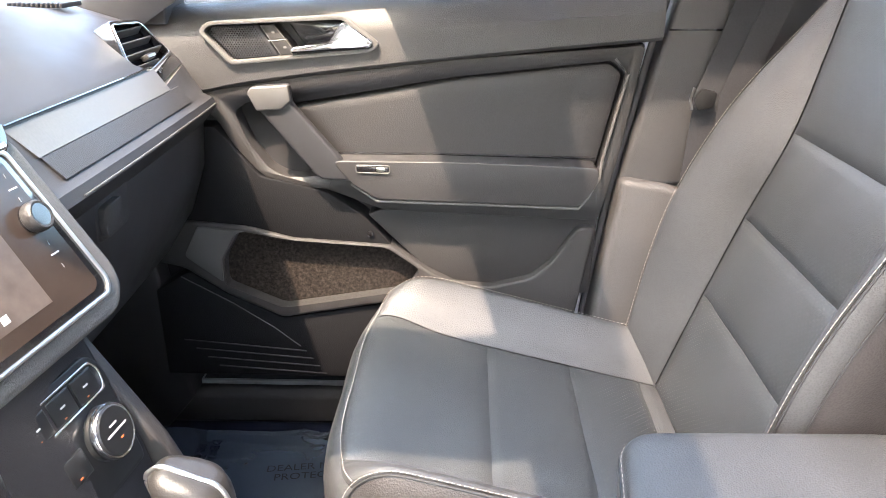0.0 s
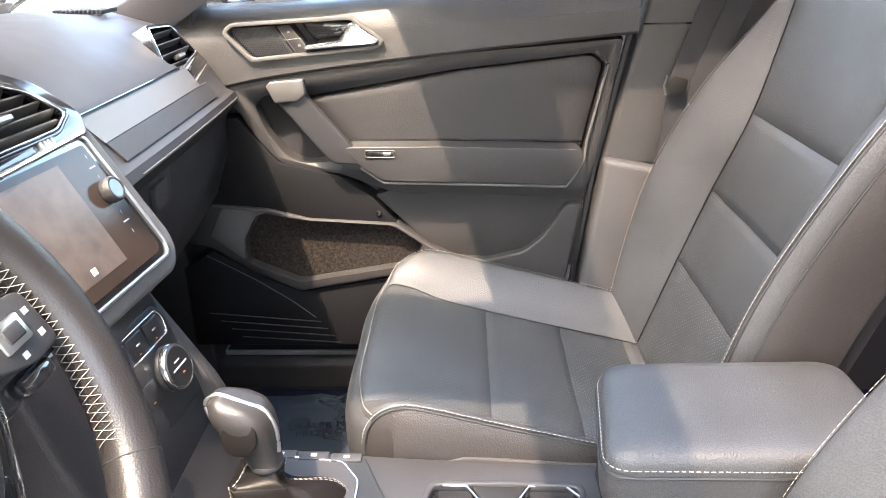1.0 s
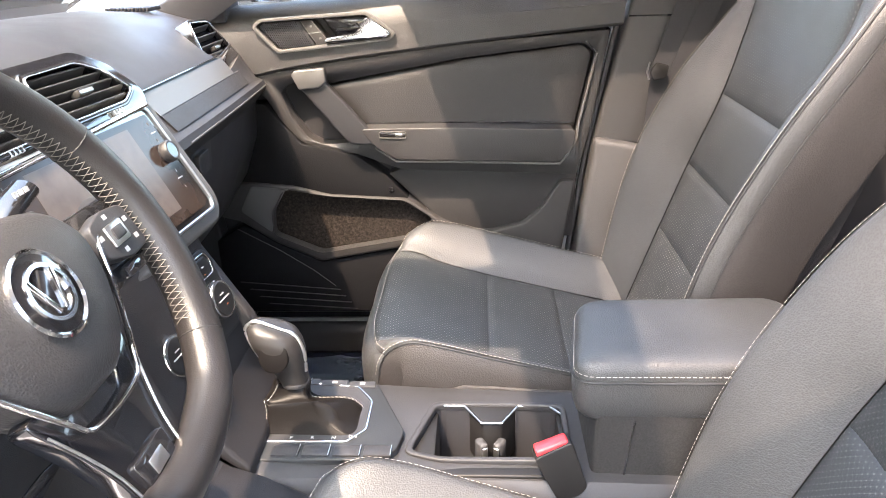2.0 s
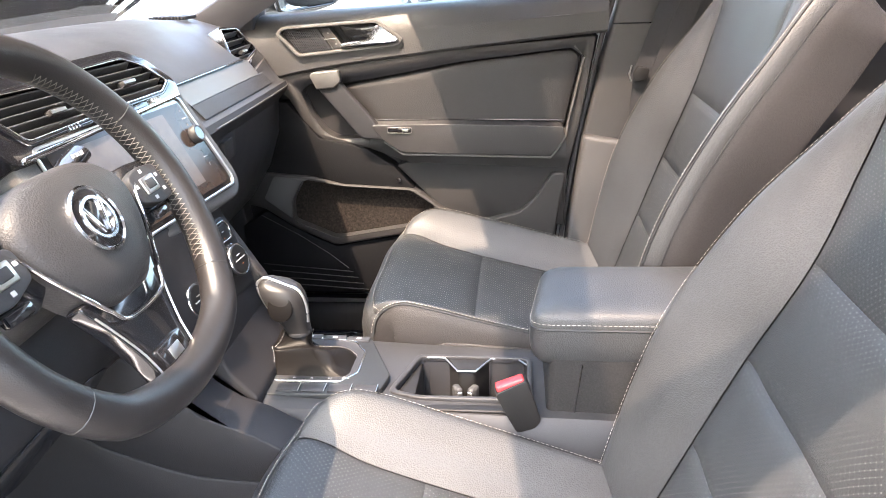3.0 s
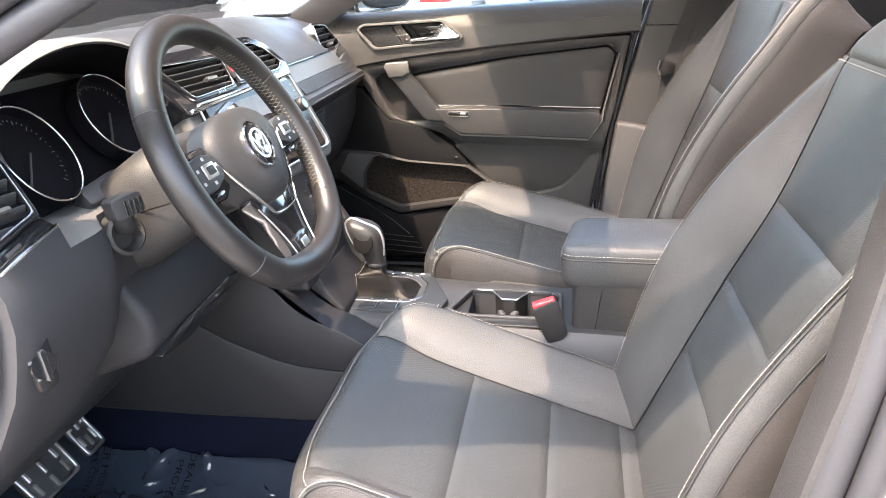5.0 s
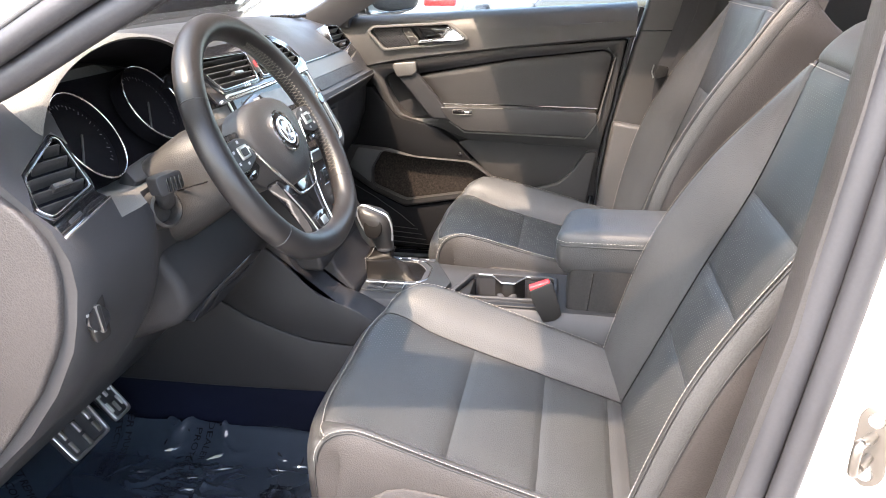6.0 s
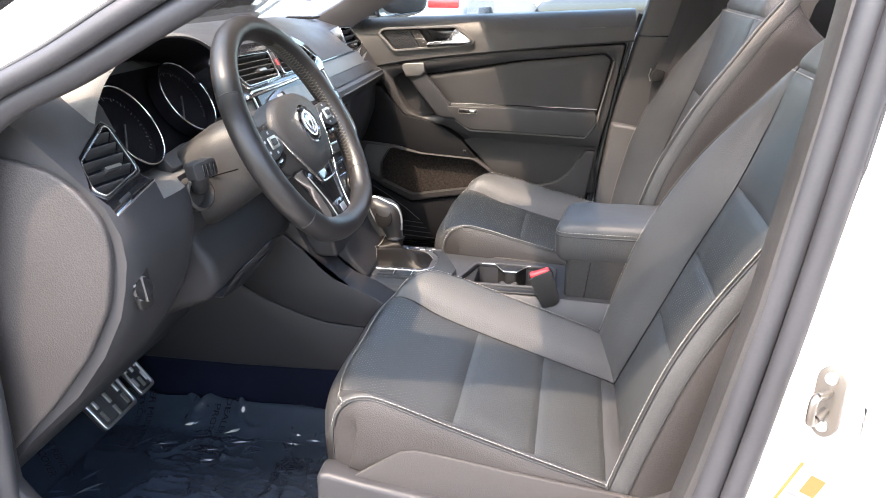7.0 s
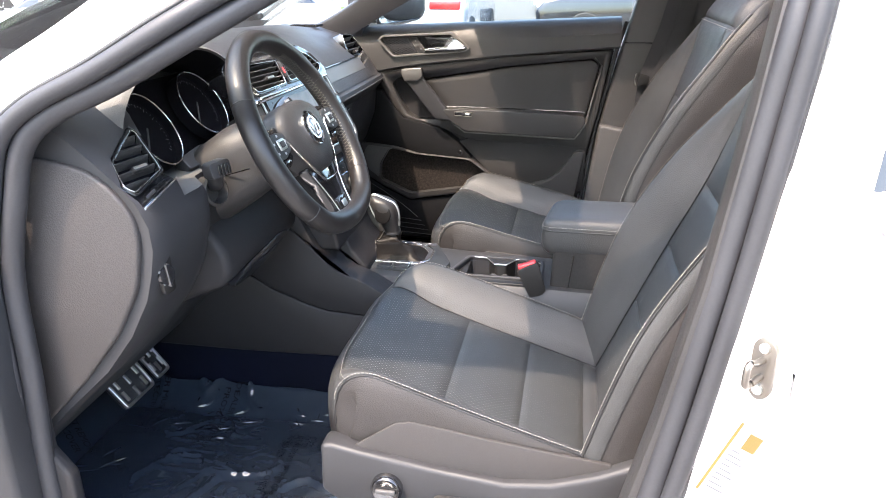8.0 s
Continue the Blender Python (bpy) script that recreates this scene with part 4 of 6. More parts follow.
part("thumbwheel", on(m, prism([(-0.030, -0.042), (-0.008, -0.036), (-0.009, -0.041), (-0.031, -0.047)], "z", -0.004, 0.003, 0.001)), DARK, v)
part("vent_strip", on(m, prism([(-0.052, -0.058), (0.044, -0.031), (0.044, -0.035), (-0.052, -0.062)], "z", -0.020, 0.003, 0.001)), CHROME, v, "chrome strip below the vent")
# demister grille at the end of the dash top
for k in range(5):
    part("demister_slat", on(facing((-0.63, -0.69, 1.135), (0.5, 1, 0), (-0.3, 0.1, 1)), box((-0.02, -0.022 + 0.010 * k, 0.004), (0.025, -0.018 + 0.010 * k, 0.009), 0.001)), GLOSS, dash)
for k in range(12):
    part("tweeter_slat", box((-0.745 + 0.007 * k, 0.60, 1.193), (-0.7415 + 0.007 * k, 0.66, 1.200), 0.001), HARD, dash)

# end panel, headlamp switch, knee panel
EP = [(-0.72, 1.112), (-0.608, 1.113), (-0.54, 1.100), (-0.505, 1.075), (-0.477, 1.036), (-0.473, 0.996), (-0.487, 0.927), (-0.53, 0.85), (-0.60, 0.765), (-0.70, 0.665), (-0.80, 0.68), (-0.85, 1.0)]
part("end_cover", prism(round_poly(EP, 0.02, 3), "y", -0.724, -0.70, 0.005, 3), END, dash, "black fuse cover on the dash end")
lsm = facing((-0.459, -0.692, 0.942), (0.25, 0.97, 0), (-0.12, 0, 1)) @ Matrix.Scale(0.78, 4)
ls = part("light_switch", on(lsm, prism(round_poly([(-0.019, 0.036), (0.019, 0.036), (0.017, -0.034), (-0.012, -0.037)], 0.010, 5), "z", -0.006, 0.003, 0.002)), WELL, dash, "rotary headlamp switch with chrome grip")
part("switch_dial", on(lsm, lathe([(0.019, 0.0), (0.018, 0.006), (0.004, 0.007)], Matrix.Identity(4), 28)), GLOSS, ls)
part("switch_grip", on(lsm, prism(round_poly([(-0.004, 0.022), (0.004, 0.022), (0.005, -0.020), (-0.002, -0.023)], 0.003, 3), "z", 0.003, 0.010, 0.002)), CAP, ls, "satin grey switch grip")
part("grip_face", on(lsm, prism(round_poly([(-0.0030, 0.0205), (0.0030, 0.0205), (0.0040, -0.0185), (-0.0012, -0.0215)], 0.002, 2), "z", 0.008, 0.0108)), GLOSS, ls)
for k in range(4):
    part("switch_mark", on(lsm, box((-0.022 + 0.003 * k, 0.022 - 0.013 * k, 0.0042), (-0.017 + 0.003 * k, 0.026 - 0.013 * k, 0.0048))), DIM_MARK, ls)
part("knee_bolster", soften(prism([(-0.50, 0.955), (-0.462, 0.90), (-0.455, 0.862), (-0.475, 0.835), (-0.56, 0.80), (-0.66, 0.80), (-0.66, 0.95)], "y", -0.50, -0.175, 0.0), 0.018, 3), FOOT, dash, "knee bolster under the column")
part("bolster_recess", prism(round_poly([(-0.495, 0.840), (-0.44, 0.858), (-0.28, 0.866), (-0.235, 0.858), (-0.30, 0.842), (-0.42, 0.832)], 0.01, 3), "x", -0.470, -0.4555, 0.003), GLOSS, dash)

# passenger trim strip, glovebox, passenger vent
def strip(name, y0, y1, off, z0, z1, material, label, slant=0.0):
    rows = []
    for k in range(13):
        y = y0 + (y1 - y0) * k / 12
        bow = 0.035 * (y / 0.7) ** 2
        dz = 0.012 * (y / 0.7) ** 2
        s = slant * (1 - k / 12)
        xa, xb = -0.507 + (1.123 - z1) * 0.698, -0.507 + (1.123 - z0) * 0.698
        rows.append([Vector((xa - bow + off, y + s, z1 - dz)), Vector((xa + 0.001 - bow + off, y + s, z1 - dz - 0.0015)), Vector((xb - 0.001 - bow + off, y + s * 0.4, z0 - dz + 0.0015)), Vector((xb - bow + off, y + s * 0.4, z0 - dz)), Vector((-0.525 - bow, y + s * 0.4, z0 - dz)), Vector((-0.53 - bow, y + s, z1 - dz))])
    return part(name, loft(rows, True), material, dash, label)


strip("trim_strip", 0.178, 0.560, 0.0012, 1.093, 1.122, TRIM, "pale brushed metallic trim strip", -0.02)
strip("lower_trim_strip", 0.186, 0.600, 0.0008, 1.069, 1.0922, HARD, "dark brushed lower trim strip", -0.012)
part("trim_shadow_line", tube([Vector((-0.507 - 0.035 * (y / 0.7) ** 2, y, 1.1255 - 0.012 * (y / 0.7) ** 2)) for y in (0.16, 0.3, 0.4, 0.5, 0.56)], 0.0013, 6), GLOSS, dash)
part("ledge_line", tube([Vector((-0.4525 - 0.035 * (y / 0.7) ** 2, y, 1.053 - 0.012 * (y / 0.7) ** 2)) for y in (0.18, 0.3, 0.4, 0.5, 0.6, 0.69)], 0.0010, 6), TRIM, dash, "fine bright edge line")
part("glovebox_gap", tube([Vector((-0.478 - 0.035 * (y / 0.7) ** 2, y, 1.022)) for y in (0.16, 0.3, 0.45, 0.6, 0.66)], 0.0015, 6), GLOSS, dash)
gm = facing((-0.487, 0.285, 0.995), (0, 1, 0), (0, 0, 1))
gb = part("glovebox_latch", on(gm, prism(round_poly([(-0.042, -0.022), (0.036, -0.020), (0.046, 0.030), (-0.040, 0.026)], 0.010, 4), "z", -0.004, 0.004, 0.002)), DARK, dash, "dark glovebox latch recess")
part("latch_lever", on(gm, prism(round_poly([(-0.036, -0.016), (0.004, -0.014), (0.010, 0.020), (-0.034, 0.018)], 0.006, 3), "z", 0.0, 0.012, 0.003)), HARD, gb)
PV = [(-0.045, 0.060), (0.040, 0.054), (0.080, 0.002), (-0.044, -0.018), (-0.068, 0.002)]
PVF = [(-0.048, -0.024), (0.082, -0.004), (0.098, -0.022), (-0.036, -0.042)]
m = facing((-0.549, 0.592, 1.1200), (0, 1, 0), (-0.45, 0, 0.89))
cut(body, on(m, prism(shrink(PV, -0.004), "z", -0.05, 0.05)))
cut(body, on(m, prism(shrink(PVF, -0.001), "z", -0.05, 0.05)))
v = vent(m, PV, 4, dash, "passenger_vent", (0.005, 0.005))
part("vent_foot", on(m, prism(PVF, "z", -0.010, 0.0055, 0.002)), GLOSS, v)
for k in range(3):
    part("vent_mark", on(m, box((0.005 + 0.006 * k, -0.022 + 0.002 * k, 0.0056), (0.008 + 0.006 * k, -0.017 + 0.002 * k, 0.0062))), MARK, v)

# ---------------------------------------------------------------- centre stack
stack = thing("centre_stack", (-0.45, -0.05, 0.80), "centre stack with touch screen, vents and climate panel", "centre stack")
RIGHT = (0.1, 1, 0)
M1 = facing((-0.478, 0.094, 1.127), RIGHT, (-0.6, 0, 1))
M2 = facing((-0.479, 0.101, 1.119), RIGHT, (-0.46, 0, 1))
M3 = facing((-0.415, 0.116, 0.944), RIGHT, (-0.35, 0, 1))
OUT = [(-0.385, 0.055), (-0.350, 0.075), (-0.055, 0.080), (-0.010, 0.058), (0.026, 0.014), (0.012, -0.012), (-0.345, -0.026)]
top = part("vent_bezel", on(M1, prism(round_poly(OUT, 0.012, 3), "z", -0.07, 0.001, 0.005, 3)), GLOSS, stack, "gloss black vent surround")
VL = [(-0.356, 0.056), (-0.185, 0.052), (-0.193, 0.002), (-0.312, -0.002)]
VR = [(-0.160, 0.062), (-0.070, 0.064), (-0.035, 0.048), (-0.004, 0.018), (-0.030, 0.006), (-0.170, 0.004)]
for poly, h in ((VL, (-0.245, 0.020)), (VR, (-0.09, 0.030))):
    cut(top, on(M1, prism(shrink(poly, -0.003), "z", -0.05, 0.03)))
    vent(M1, poly, 5, stack, "centre_vent", h)
hz = part("hazard_switch", on(M1, box((-0.181, 0.012, 0.0), (-0.168, 0.050, 0.006), 0.002)), HARD, stack, "hazard switch")
part("hazard_mark", on(M1, box((-0.178, 0.022, 0.006), (-0.171, 0.034, 0.0066))), RED, hz)
part("chrome_bar", on(M1, prism([(-0.335, -0.017), (0.006, -0.003), (0.004, -0.010), (-0.337, -0.024)], "z", -0.01, 0.006, 0.002)), CHROME, stack, "chrome bar below the vents")
for a in (-0.245, -0.065):
    for k in range(4):
        part("thumbwheel", on(M1, box((a + 0.006 * k, -0.006 + 0.0002 * k, 0.0), (a + 0.004 + 0.006 * k, 0.001, 0.005), 0.001)), SATIN, stack)
# screen housing: soft surround, frame, glass
HOUS = [(-0.350, 0.008), (0.008, 0.016), (0.020, 0.0), (0.045, -0.135), (0.040, -0.155), (0.020, -0.172), (-0.330, -0.172), (-0.350, -0.155)]
part("screen_housing", on(M2, prism(round_poly(HOUS, 0.02, 5), "z", -0.10, 0.004, 0.010, 4)), DASH, stack, "charcoal screen surround")
FR = [(-0.322, -0.003), (-0.004, 0.0), (0.020, -0.140), (0.012, -0.153), (-0.318, -0.153)]
fr = part("screen_frame", on(M2, prism(round_poly(FR, 0.010, 4), "z", 0.0, 0.0075, 0.002)), GLOSS, stack, "gloss black screen frame")
part("frame_edge", on(M2, ring(round_poly(FR, 0.010, 4), round_poly(shrink(FR, 0.004), 0.009, 4), "z", 0.006, 0.009, 0.001)), SATIN, fr, "silver frame edge")
SC = [(-0.306, -0.010), (-0.016, -0.010), (0.004, -0.136), (-0.004, -0.142), (-0.302, -0.142)]
part("touch_glass", on(M2, prism(round_poly(SC, 0.004, 2), "z", 0.0, 0.0085)), SCREEN, fr, "dark glossy touch screen")
# the display's base colour holds a brown-grey reflection
part("display", on(M2, prism([(-0.252, -0.018), (-0.066, -0.018), (-0.055, -0.128), (-0.252, -0.128)], "z", 0.008, 0.0088)), mat("screen reflection tone", (0.075, 0.062, 0.055), 0.22, vary=0.25, vscale=30, spec=0.35), fr, "display with a brown-grey reflection in its colour")
for a in (-0.286, -0.024):
    mm = M2 @ Matrix.Translation((a, -0.062, 0.0085))
    kn = part("screen_knob", on(mm, lathe([(0.0125, 0), (0.0125, 0.010), (0.0115, 0.0125), (0.0, 0.0125)], Matrix.Identity(4), 28)), GLOSS, fr, "ribbed chrome-edged knob")
    part("knob_ring", on(mm, lathe([(0.0128, 0.002), (0.0135, 0.004), (0.0135, 0.011), (0.0118, 0.0132), (0.0100, 0.0130), (0.0100, 0.002)], Matrix.Identity(4), 20)), HARD, kn)
    for b in (-0.022, -0.034, -0.044, -0.086, -0.096, -0.108):
        w = 0.009 if b in (-0.034, -0.096) else 0.004
        part("key_mark", on(M2, box((a - w + 0.006, b - 0.0007 * (1 if w > 0.005 else 3), 0.0085), (a + w - 0.002, b + 0.0007 * (1 if w > 0.005 else 3), 0.0092))), MARK, fr)
for i in range(3):
    part("screen_icon", on(M2, box((-0.20 + 0.045 * i, -0.122, 0.0088), (-0.192 + 0.045 * i, -0.115, 0.0093))), MARK, fr)
# climate panel
CP = [(-0.270, 0.002), (-0.062, 0.002), (-0.050, -0.014), (-0.056, -0.112), (-0.268, -0.112)]
part("stack_body", prism([(-0.60, 0.985), (-0.43, 0.985), (-0.425, 0.965), (-0.385, 0.845), (-0.372, 0.79), (-0.60, 0.79)], "y", -0.165, 0.075, 0.008, 3), FOOT, stack, "dark upper stack body")
part("stack_foot", prism([(-0.60, 0.80), (-0.374, 0.80), (-0.365, 0.775), (-0.33, 0.735), (-0.33, 0.60), (-0.60, 0.60)], "y", -0.110, 0.075, 0.006, 3), FOOT, stack, "dark lower stack body")
cp = part("climate_panel", on(M3, prism(round_poly(CP, 0.008, 3), "z", -0.02, 0.008, 0.002)), PANEL, stack, "black climate control panel")
part("panel_edge", on(M3, ring(round_poly([(-0.264, -0.004), (-0.064, -0.004), (-0.056, -0.016), (-0.060, -0.034), (-0.264, -0.034)], 0.004, 2), round_poly([(-0.262, -0.006), (-0.065, -0.006), (-0.0585, -0.0165), (-0.062, -0.032), (-0.262, -0.032)], 0.004, 2), "z", 0.007, 0.0095, 0.0005)), CHROME, cp)
for k in range(6):
    ke = part("climate_key", on(M3, box((-0.258 + 0.0325 * k, -0.031, 0.007), (-0.229 + 0.0325 * k, -0.008, 0.0105), 0.0015)), PANEL, cp)
    part("key_mark", on(M3, box((-0.247 + 0.0325 * k, -0.0195, 0.0105), (-0.241 + 0.0325 * k, -0.0180, 0.0110))), MARK, ke)
    part("key_lamp", on(M3, box((-0.248 + 0.0325 * k, -0.0285, 0.0105), (-0.2455 + 0.0325 * k, -0.0275, 0.0110))), ORANGE, ke)
for a, b in ((-0.087, -0.064), (-0.215, -0.072)):
    mm = M3 @ Matrix.Translation((a, b, 0.008))
    kn = part("climate_knob", on(mm, lathe([(0.0245, -0.004), (0.0245, 0.010), (0.021, 0.0135), (0.0, 0.0135)], Matrix.Identity(4), 40)), PANEL, cp, "round temperature knob with chrome ring")
    part("knob_ring", on(mm, lathe([(0.0250, 0.006), (0.0258, 0.009), (0.0240, 0.0125), (0.0225, 0.0120)], Matrix.Identity(4), 40)), CHROME, kn)
    part("knob_line", on(mm, box((-0.014, -0.0008, 0.0135), (0.014, 0.0008, 0.0141))), MARK, kn)
    part("knob_mark", on(mm, box((-0.006, 0.006, 0.0135), (0.004, 0.0075, 0.0140))), MARK, kn)
    part("knob_lamp", on(mm, box((0.0, -0.009, 0.0135), (0.0035, -0.0078, 0.0140))), ORANGE, kn)
for k in range(2):
    ke = part("climate_key", on(M3, box((-0.176 + 0.032 * k, -0.080, 0.007), (-0.150 + 0.032 * k, -0.056, 0.0105), 0.0015)), PANEL, cp)
    part("key_lamp", on(M3, box((-0.168 + 0.032 * k, -0.0765, 0.0105), (-0.1645 + 0.032 * k, -0.0755, 0.0110))), ORANGE, ke)

# ---------------------------------------------------------------- steering wheel
WU = Vector((-0.469, 0, 0.883)).normalized()
WC = Vector((-0.348, -0.392, 1.088))
CM = facing((-0.374, -0.380, 1.075), (0, 1, 0), (-0.31, 0, 0.95))
WM = facing(WC, (0, 1, 0), WU)
wheel = thing("steering_wheel", WC, "black leather steering wheel with beige cross stitching", "steering wheel")


def rim_pt(a, r=0.172):
    x, y = r * math.sin(a), r * math.cos(a)
    if y < -0.80 * r:
        y = -0.80 * r + (y + 0.80 * r) * 0.62
    return Vector((x, y, 0))


ring_pts = [WM @ rim_pt(2 * math.pi * i / 96) for i in range(96)]
part("rim", tube(ring_pts, 0.0186, 16, True, up=WM.to_3x3() @ Vector((0, 0, 1))), LEATHER_DARK, wheel, "black leather rim", 80)
for a in (-62, 62, 128, -128):
    p, q = rim_pt(math.radians(a)), rim_pt(math.radians(a + 1))
    d = (q - p).normalized()
    mm = WM @ Matrix.Translation(p) @ d.to_track_quat("Z", "X").to_matrix().to_4x4()
    part("rim_seam", on(mm, lathe([(0.0184, -0.0008), (0.0190, 0.0), (0.0184, 0.0008)], Matrix.Identity(4), 20)), PIPING, wheel)
# cross stitching along the inner side
for s in (-1, 1):
    bm = bmesh.new()
    n = 44
    for i in range(n):
        for f in (0, 1):
            ang = [math.radians(s * (26 + 98 * (i + g) / n)) for g in (0, 1)]
            pts = []
            for j in range(6):
                c = rim_pt(ang[0] + (ang[1] - ang[0]) * j / 5)
                inward = -c.normalized()
                th = 0.42 * (2 * j / 5 - 1) * (1 if f else -1)
                pts.append(WM @ (c + inward * 0.0192 * math.cos(th) + Vector((0, 0, 1)) * (0.0192 * math.sin(th)) + Vector((0, 0, 0.0))))
            t = tube(pts, 0.00034, 4)
            me = bpy.data.meshes.new("t")
            t.to_mesh(me)
            t.free()
            bm.from_mesh(me)
            bpy.data.meshes.remove(me)
    part("stitching", bm, WHEEL_THREAD, wheel, "beige cross stitching", 0)
# airbag cover
AB = [(-0.088, 0.024), (-0.070, 0.048), (-0.035, 0.060), (0.035, 0.060), (0.070, 0.048), (0.088, 0.024), (0.080, -0.012), (0.055, -0.050), (0.030, -0.068), (-0.030, -0.068), (-0.055, -0.050), (-0.080, -0.012)]
AB = round_poly(AB, 0.015, 3)
rows = []
for k, h in ((1.0, -0.028), (1.0, -0.004), (0.97, 0.004), (0.88, 0.011), (0.62, 0.015), (0.25, 0.017)):
    rows.append([WM @ Vector((x * k, y * k, h)) for x, y in AB])
cov = part("airbag_cover", loft(rows, True), HARD, wheel, "black grained airbag cover", 60)
em = WM @ Matrix.Translation((0, 0.004, 0.0158))
eb = part("emblem", on(em, lathe([(0.0295, -0.002), (0.0295, 0.002), (0.0270, 0.0035), (0.0, 0.0035)], Matrix.Identity(4), 40)), GLOSS, cov, "round black and chrome emblem disc")
part("emblem_ring", on(em, lathe([(0.0315, 0.0), (0.0315, 0.003), (0.0295, 0.0045), (0.0275, 0.003), (0.0275, 0.0)], Matrix.Identity(4), 40)), CHROME, eb)
part("emblem_ring", on(em, lathe([(0.0205, 0.003), (0.0205, 0.0055), (0.0175, 0.0055), (0.0175, 0.003)], Matrix.Identity(4), 36)), CHROME, eb)
for a in (-0.0085, 0.0085):
    part("emblem_bar", on(em @ Matrix.Translation((a, 0, 0)) @ Matrix.Rotation(-0.35 * (1 if a > 0 else -1), 4, "Z"), box((-0.0020, -0.0145, 0.003), (0.0020, 0.0145, 0.0055), 0.0005)), CHROME, eb)
# silver V line under the cover
vl = smooth_path([(-0.128, 0.026, -0.002), (-0.098, 0.012, 0.004), (-0.074, -0.026, 0.006), (-0.046, -0.066, 0.006), (-0.028, -0.082, 0.005), (0.028, -0.082, 0.005), (0.046, -0.066, 0.006), (0.074, -0.026, 0.006), (0.098, 0.012, 0.004), (0.128, 0.026, -0.002)], 60)
part("silver_trim", tube([WM @ p for p in vl], 0.0022, 8, up=WM.to_3x3() @ Vector((0, 0, 1))), CHROME, wheel, "chrome trim line")
# spokes and switch pods
for s in (-1, 1):
    SP = [(0.080 * s, 0.034), (0.125 * s, 0.034), (0.163 * s, 0.030), (0.164 * s, -0.022), (0.130 * s, -0.024), (0.095 * s, -0.034), (0.070 * s, -0.020)]
    part("spoke", on(WM, prism(round_poly(SP, 0.008, 3), "z", -0.024, -0.006, 0.004, 3)), GLOSS, wheel, "gloss black side spoke")
    POD = [(0.092 * s, 0.020), (0.118 * s, 0.026), (0.148 * s, 0.022), (0.150 * s, -0.016), (0.122 * s, -0.018), (0.090 * s, -0.008)]
    pod = part("switch_pod", on(WM, prism(round_poly(POD, 0.007, 3), "z", -0.008, 0.006, 0.003, 3)), DARK, wheel, "black multifunction switch pod")
    part("rocker_frame", on(WM, box((0.118 * s - 0.013, -0.004, 0.006), (0.118 * s + 0.013, 0.014, 0.009), 0.002)), SATIN, pod, "silver rocker")
    part("rocker_key", on(WM, box((0.118 * s - 0.008, 0.000, 0.008), (0.118 * s + 0.008, 0.010, 0.0105), 0.0015)), DARK, pod)
    for x, y in ((0.098, 0.008), (0.140, 0.010), (0.118, 0.020), (0.118, -0.010), (0.140, -0.006)):
        part("key_mark", on(WM, box((x * s - 0.0025, y - 0.002, 0.006), (x * s + 0.0025, y + 0.002, 0.0064))), MARK, pod)
    part("lower_key", on(WM, box((0.120 * s - 0.016, -0.030, -0.006), (0.120 * s + 0.016, -0.019, 0.003), 0.003)), GLOSS, pod)
LG = [(-0.066, -0.048), (0.066, -0.048), (0.046, -0.090), (0.036, -0.120), (0.032, -0.156), (-0.032, -0.156), (-0.036, -0.120), (-0.046, -0.090)]
lg = part("lower_spoke", on(WM, prism(round_poly(LG, 0.010, 3), "z", -0.020, -0.003, 0.003, 3)), GLOSS, wheel, "gloss black lower spoke")
for s in (-1, 1):
    part("spoke_edge", on(WM, tube(smooth_path([(0.058 * s, -0.064, -0.001), (0.045 * s, -0.092, -0.001), (0.035 * s, -0.120, -0.001), (0.031 * s, -0.150, -0.001)], 16), 0.0011, 6)), SATIN, lg)
bp = part("badge_plate", on(WM, prism(round_poly([(-0.024, -0.120), (0.024, -0.120), (0.020, -0.147), (-0.020, -0.147)], 0.004, 3), "z", -0.012, 0.001, 0.002)), GLOSS, wheel, "gloss black plate with a silver mark")
part("badge_mark", on(WM, box((-0.010, -0.139, 0.001), (0.010, -0.127, 0.0022), 0.0006)), SATIN, bp)
part("hub", on(WM, lathe([(0.055, -0.05), (0.062, -0.02), (0.05, -0.005), (0.0, -0.005)], Matrix.Identity(4), 32)), DARK, wheel)

# ---------------------------------------------------------------- steering column, stalks
col = thing("steering_column", (-0.48, SY, 0.95), "black steering column shroud with stalks", "steering column")
rows = []
for h, a, b, dz in ((-0.038, 0.052, 0.048, 0.0), (-0.048, 0.070, 0.058, -0.004), (-0.10, 0.080, 0.068, -0.012), (-0.16, 0.088, 0.068, -0.030), (-0.26, 0.098, 0.072, -0.040)):
    row = []
    for k in range(32):
        f = 2 * math.pi * k / 32
        cx, cy = math.cos(f), math.sin(f)
        e = 0.62
        row.append(CM @ Vector((a * math.copysign(abs(cx) ** e, cx), dz + b * math.copysign(abs(cy) ** e, cy), h)))
    rows.append(row)
part("shroud", loft(rows, True), HARD, col, "", 50)
part("shroud_joint", tube([CM @ Vector((-0.081 + (-0.10 - h) * 0.12, -0.016, h)) for h in (-0.055, -0.10, -0.16, -0.22)], 0.0012, 6), GLOSS, col)
skm = facing((-0.470, -0.500, 1.012), (0.35, 0.93, 0), (-0.25, 0.05, 0.95))
part("stalk_socket", on(skm, lathe([(0.026, -0.03), (0.026, 0.004), (0.022, 0.007), (0.018, 0.0), (0.018, -0.012), (0.0, -0.012)], Matrix.Identity(4), 28)), HARD, col, "round socket on the column")
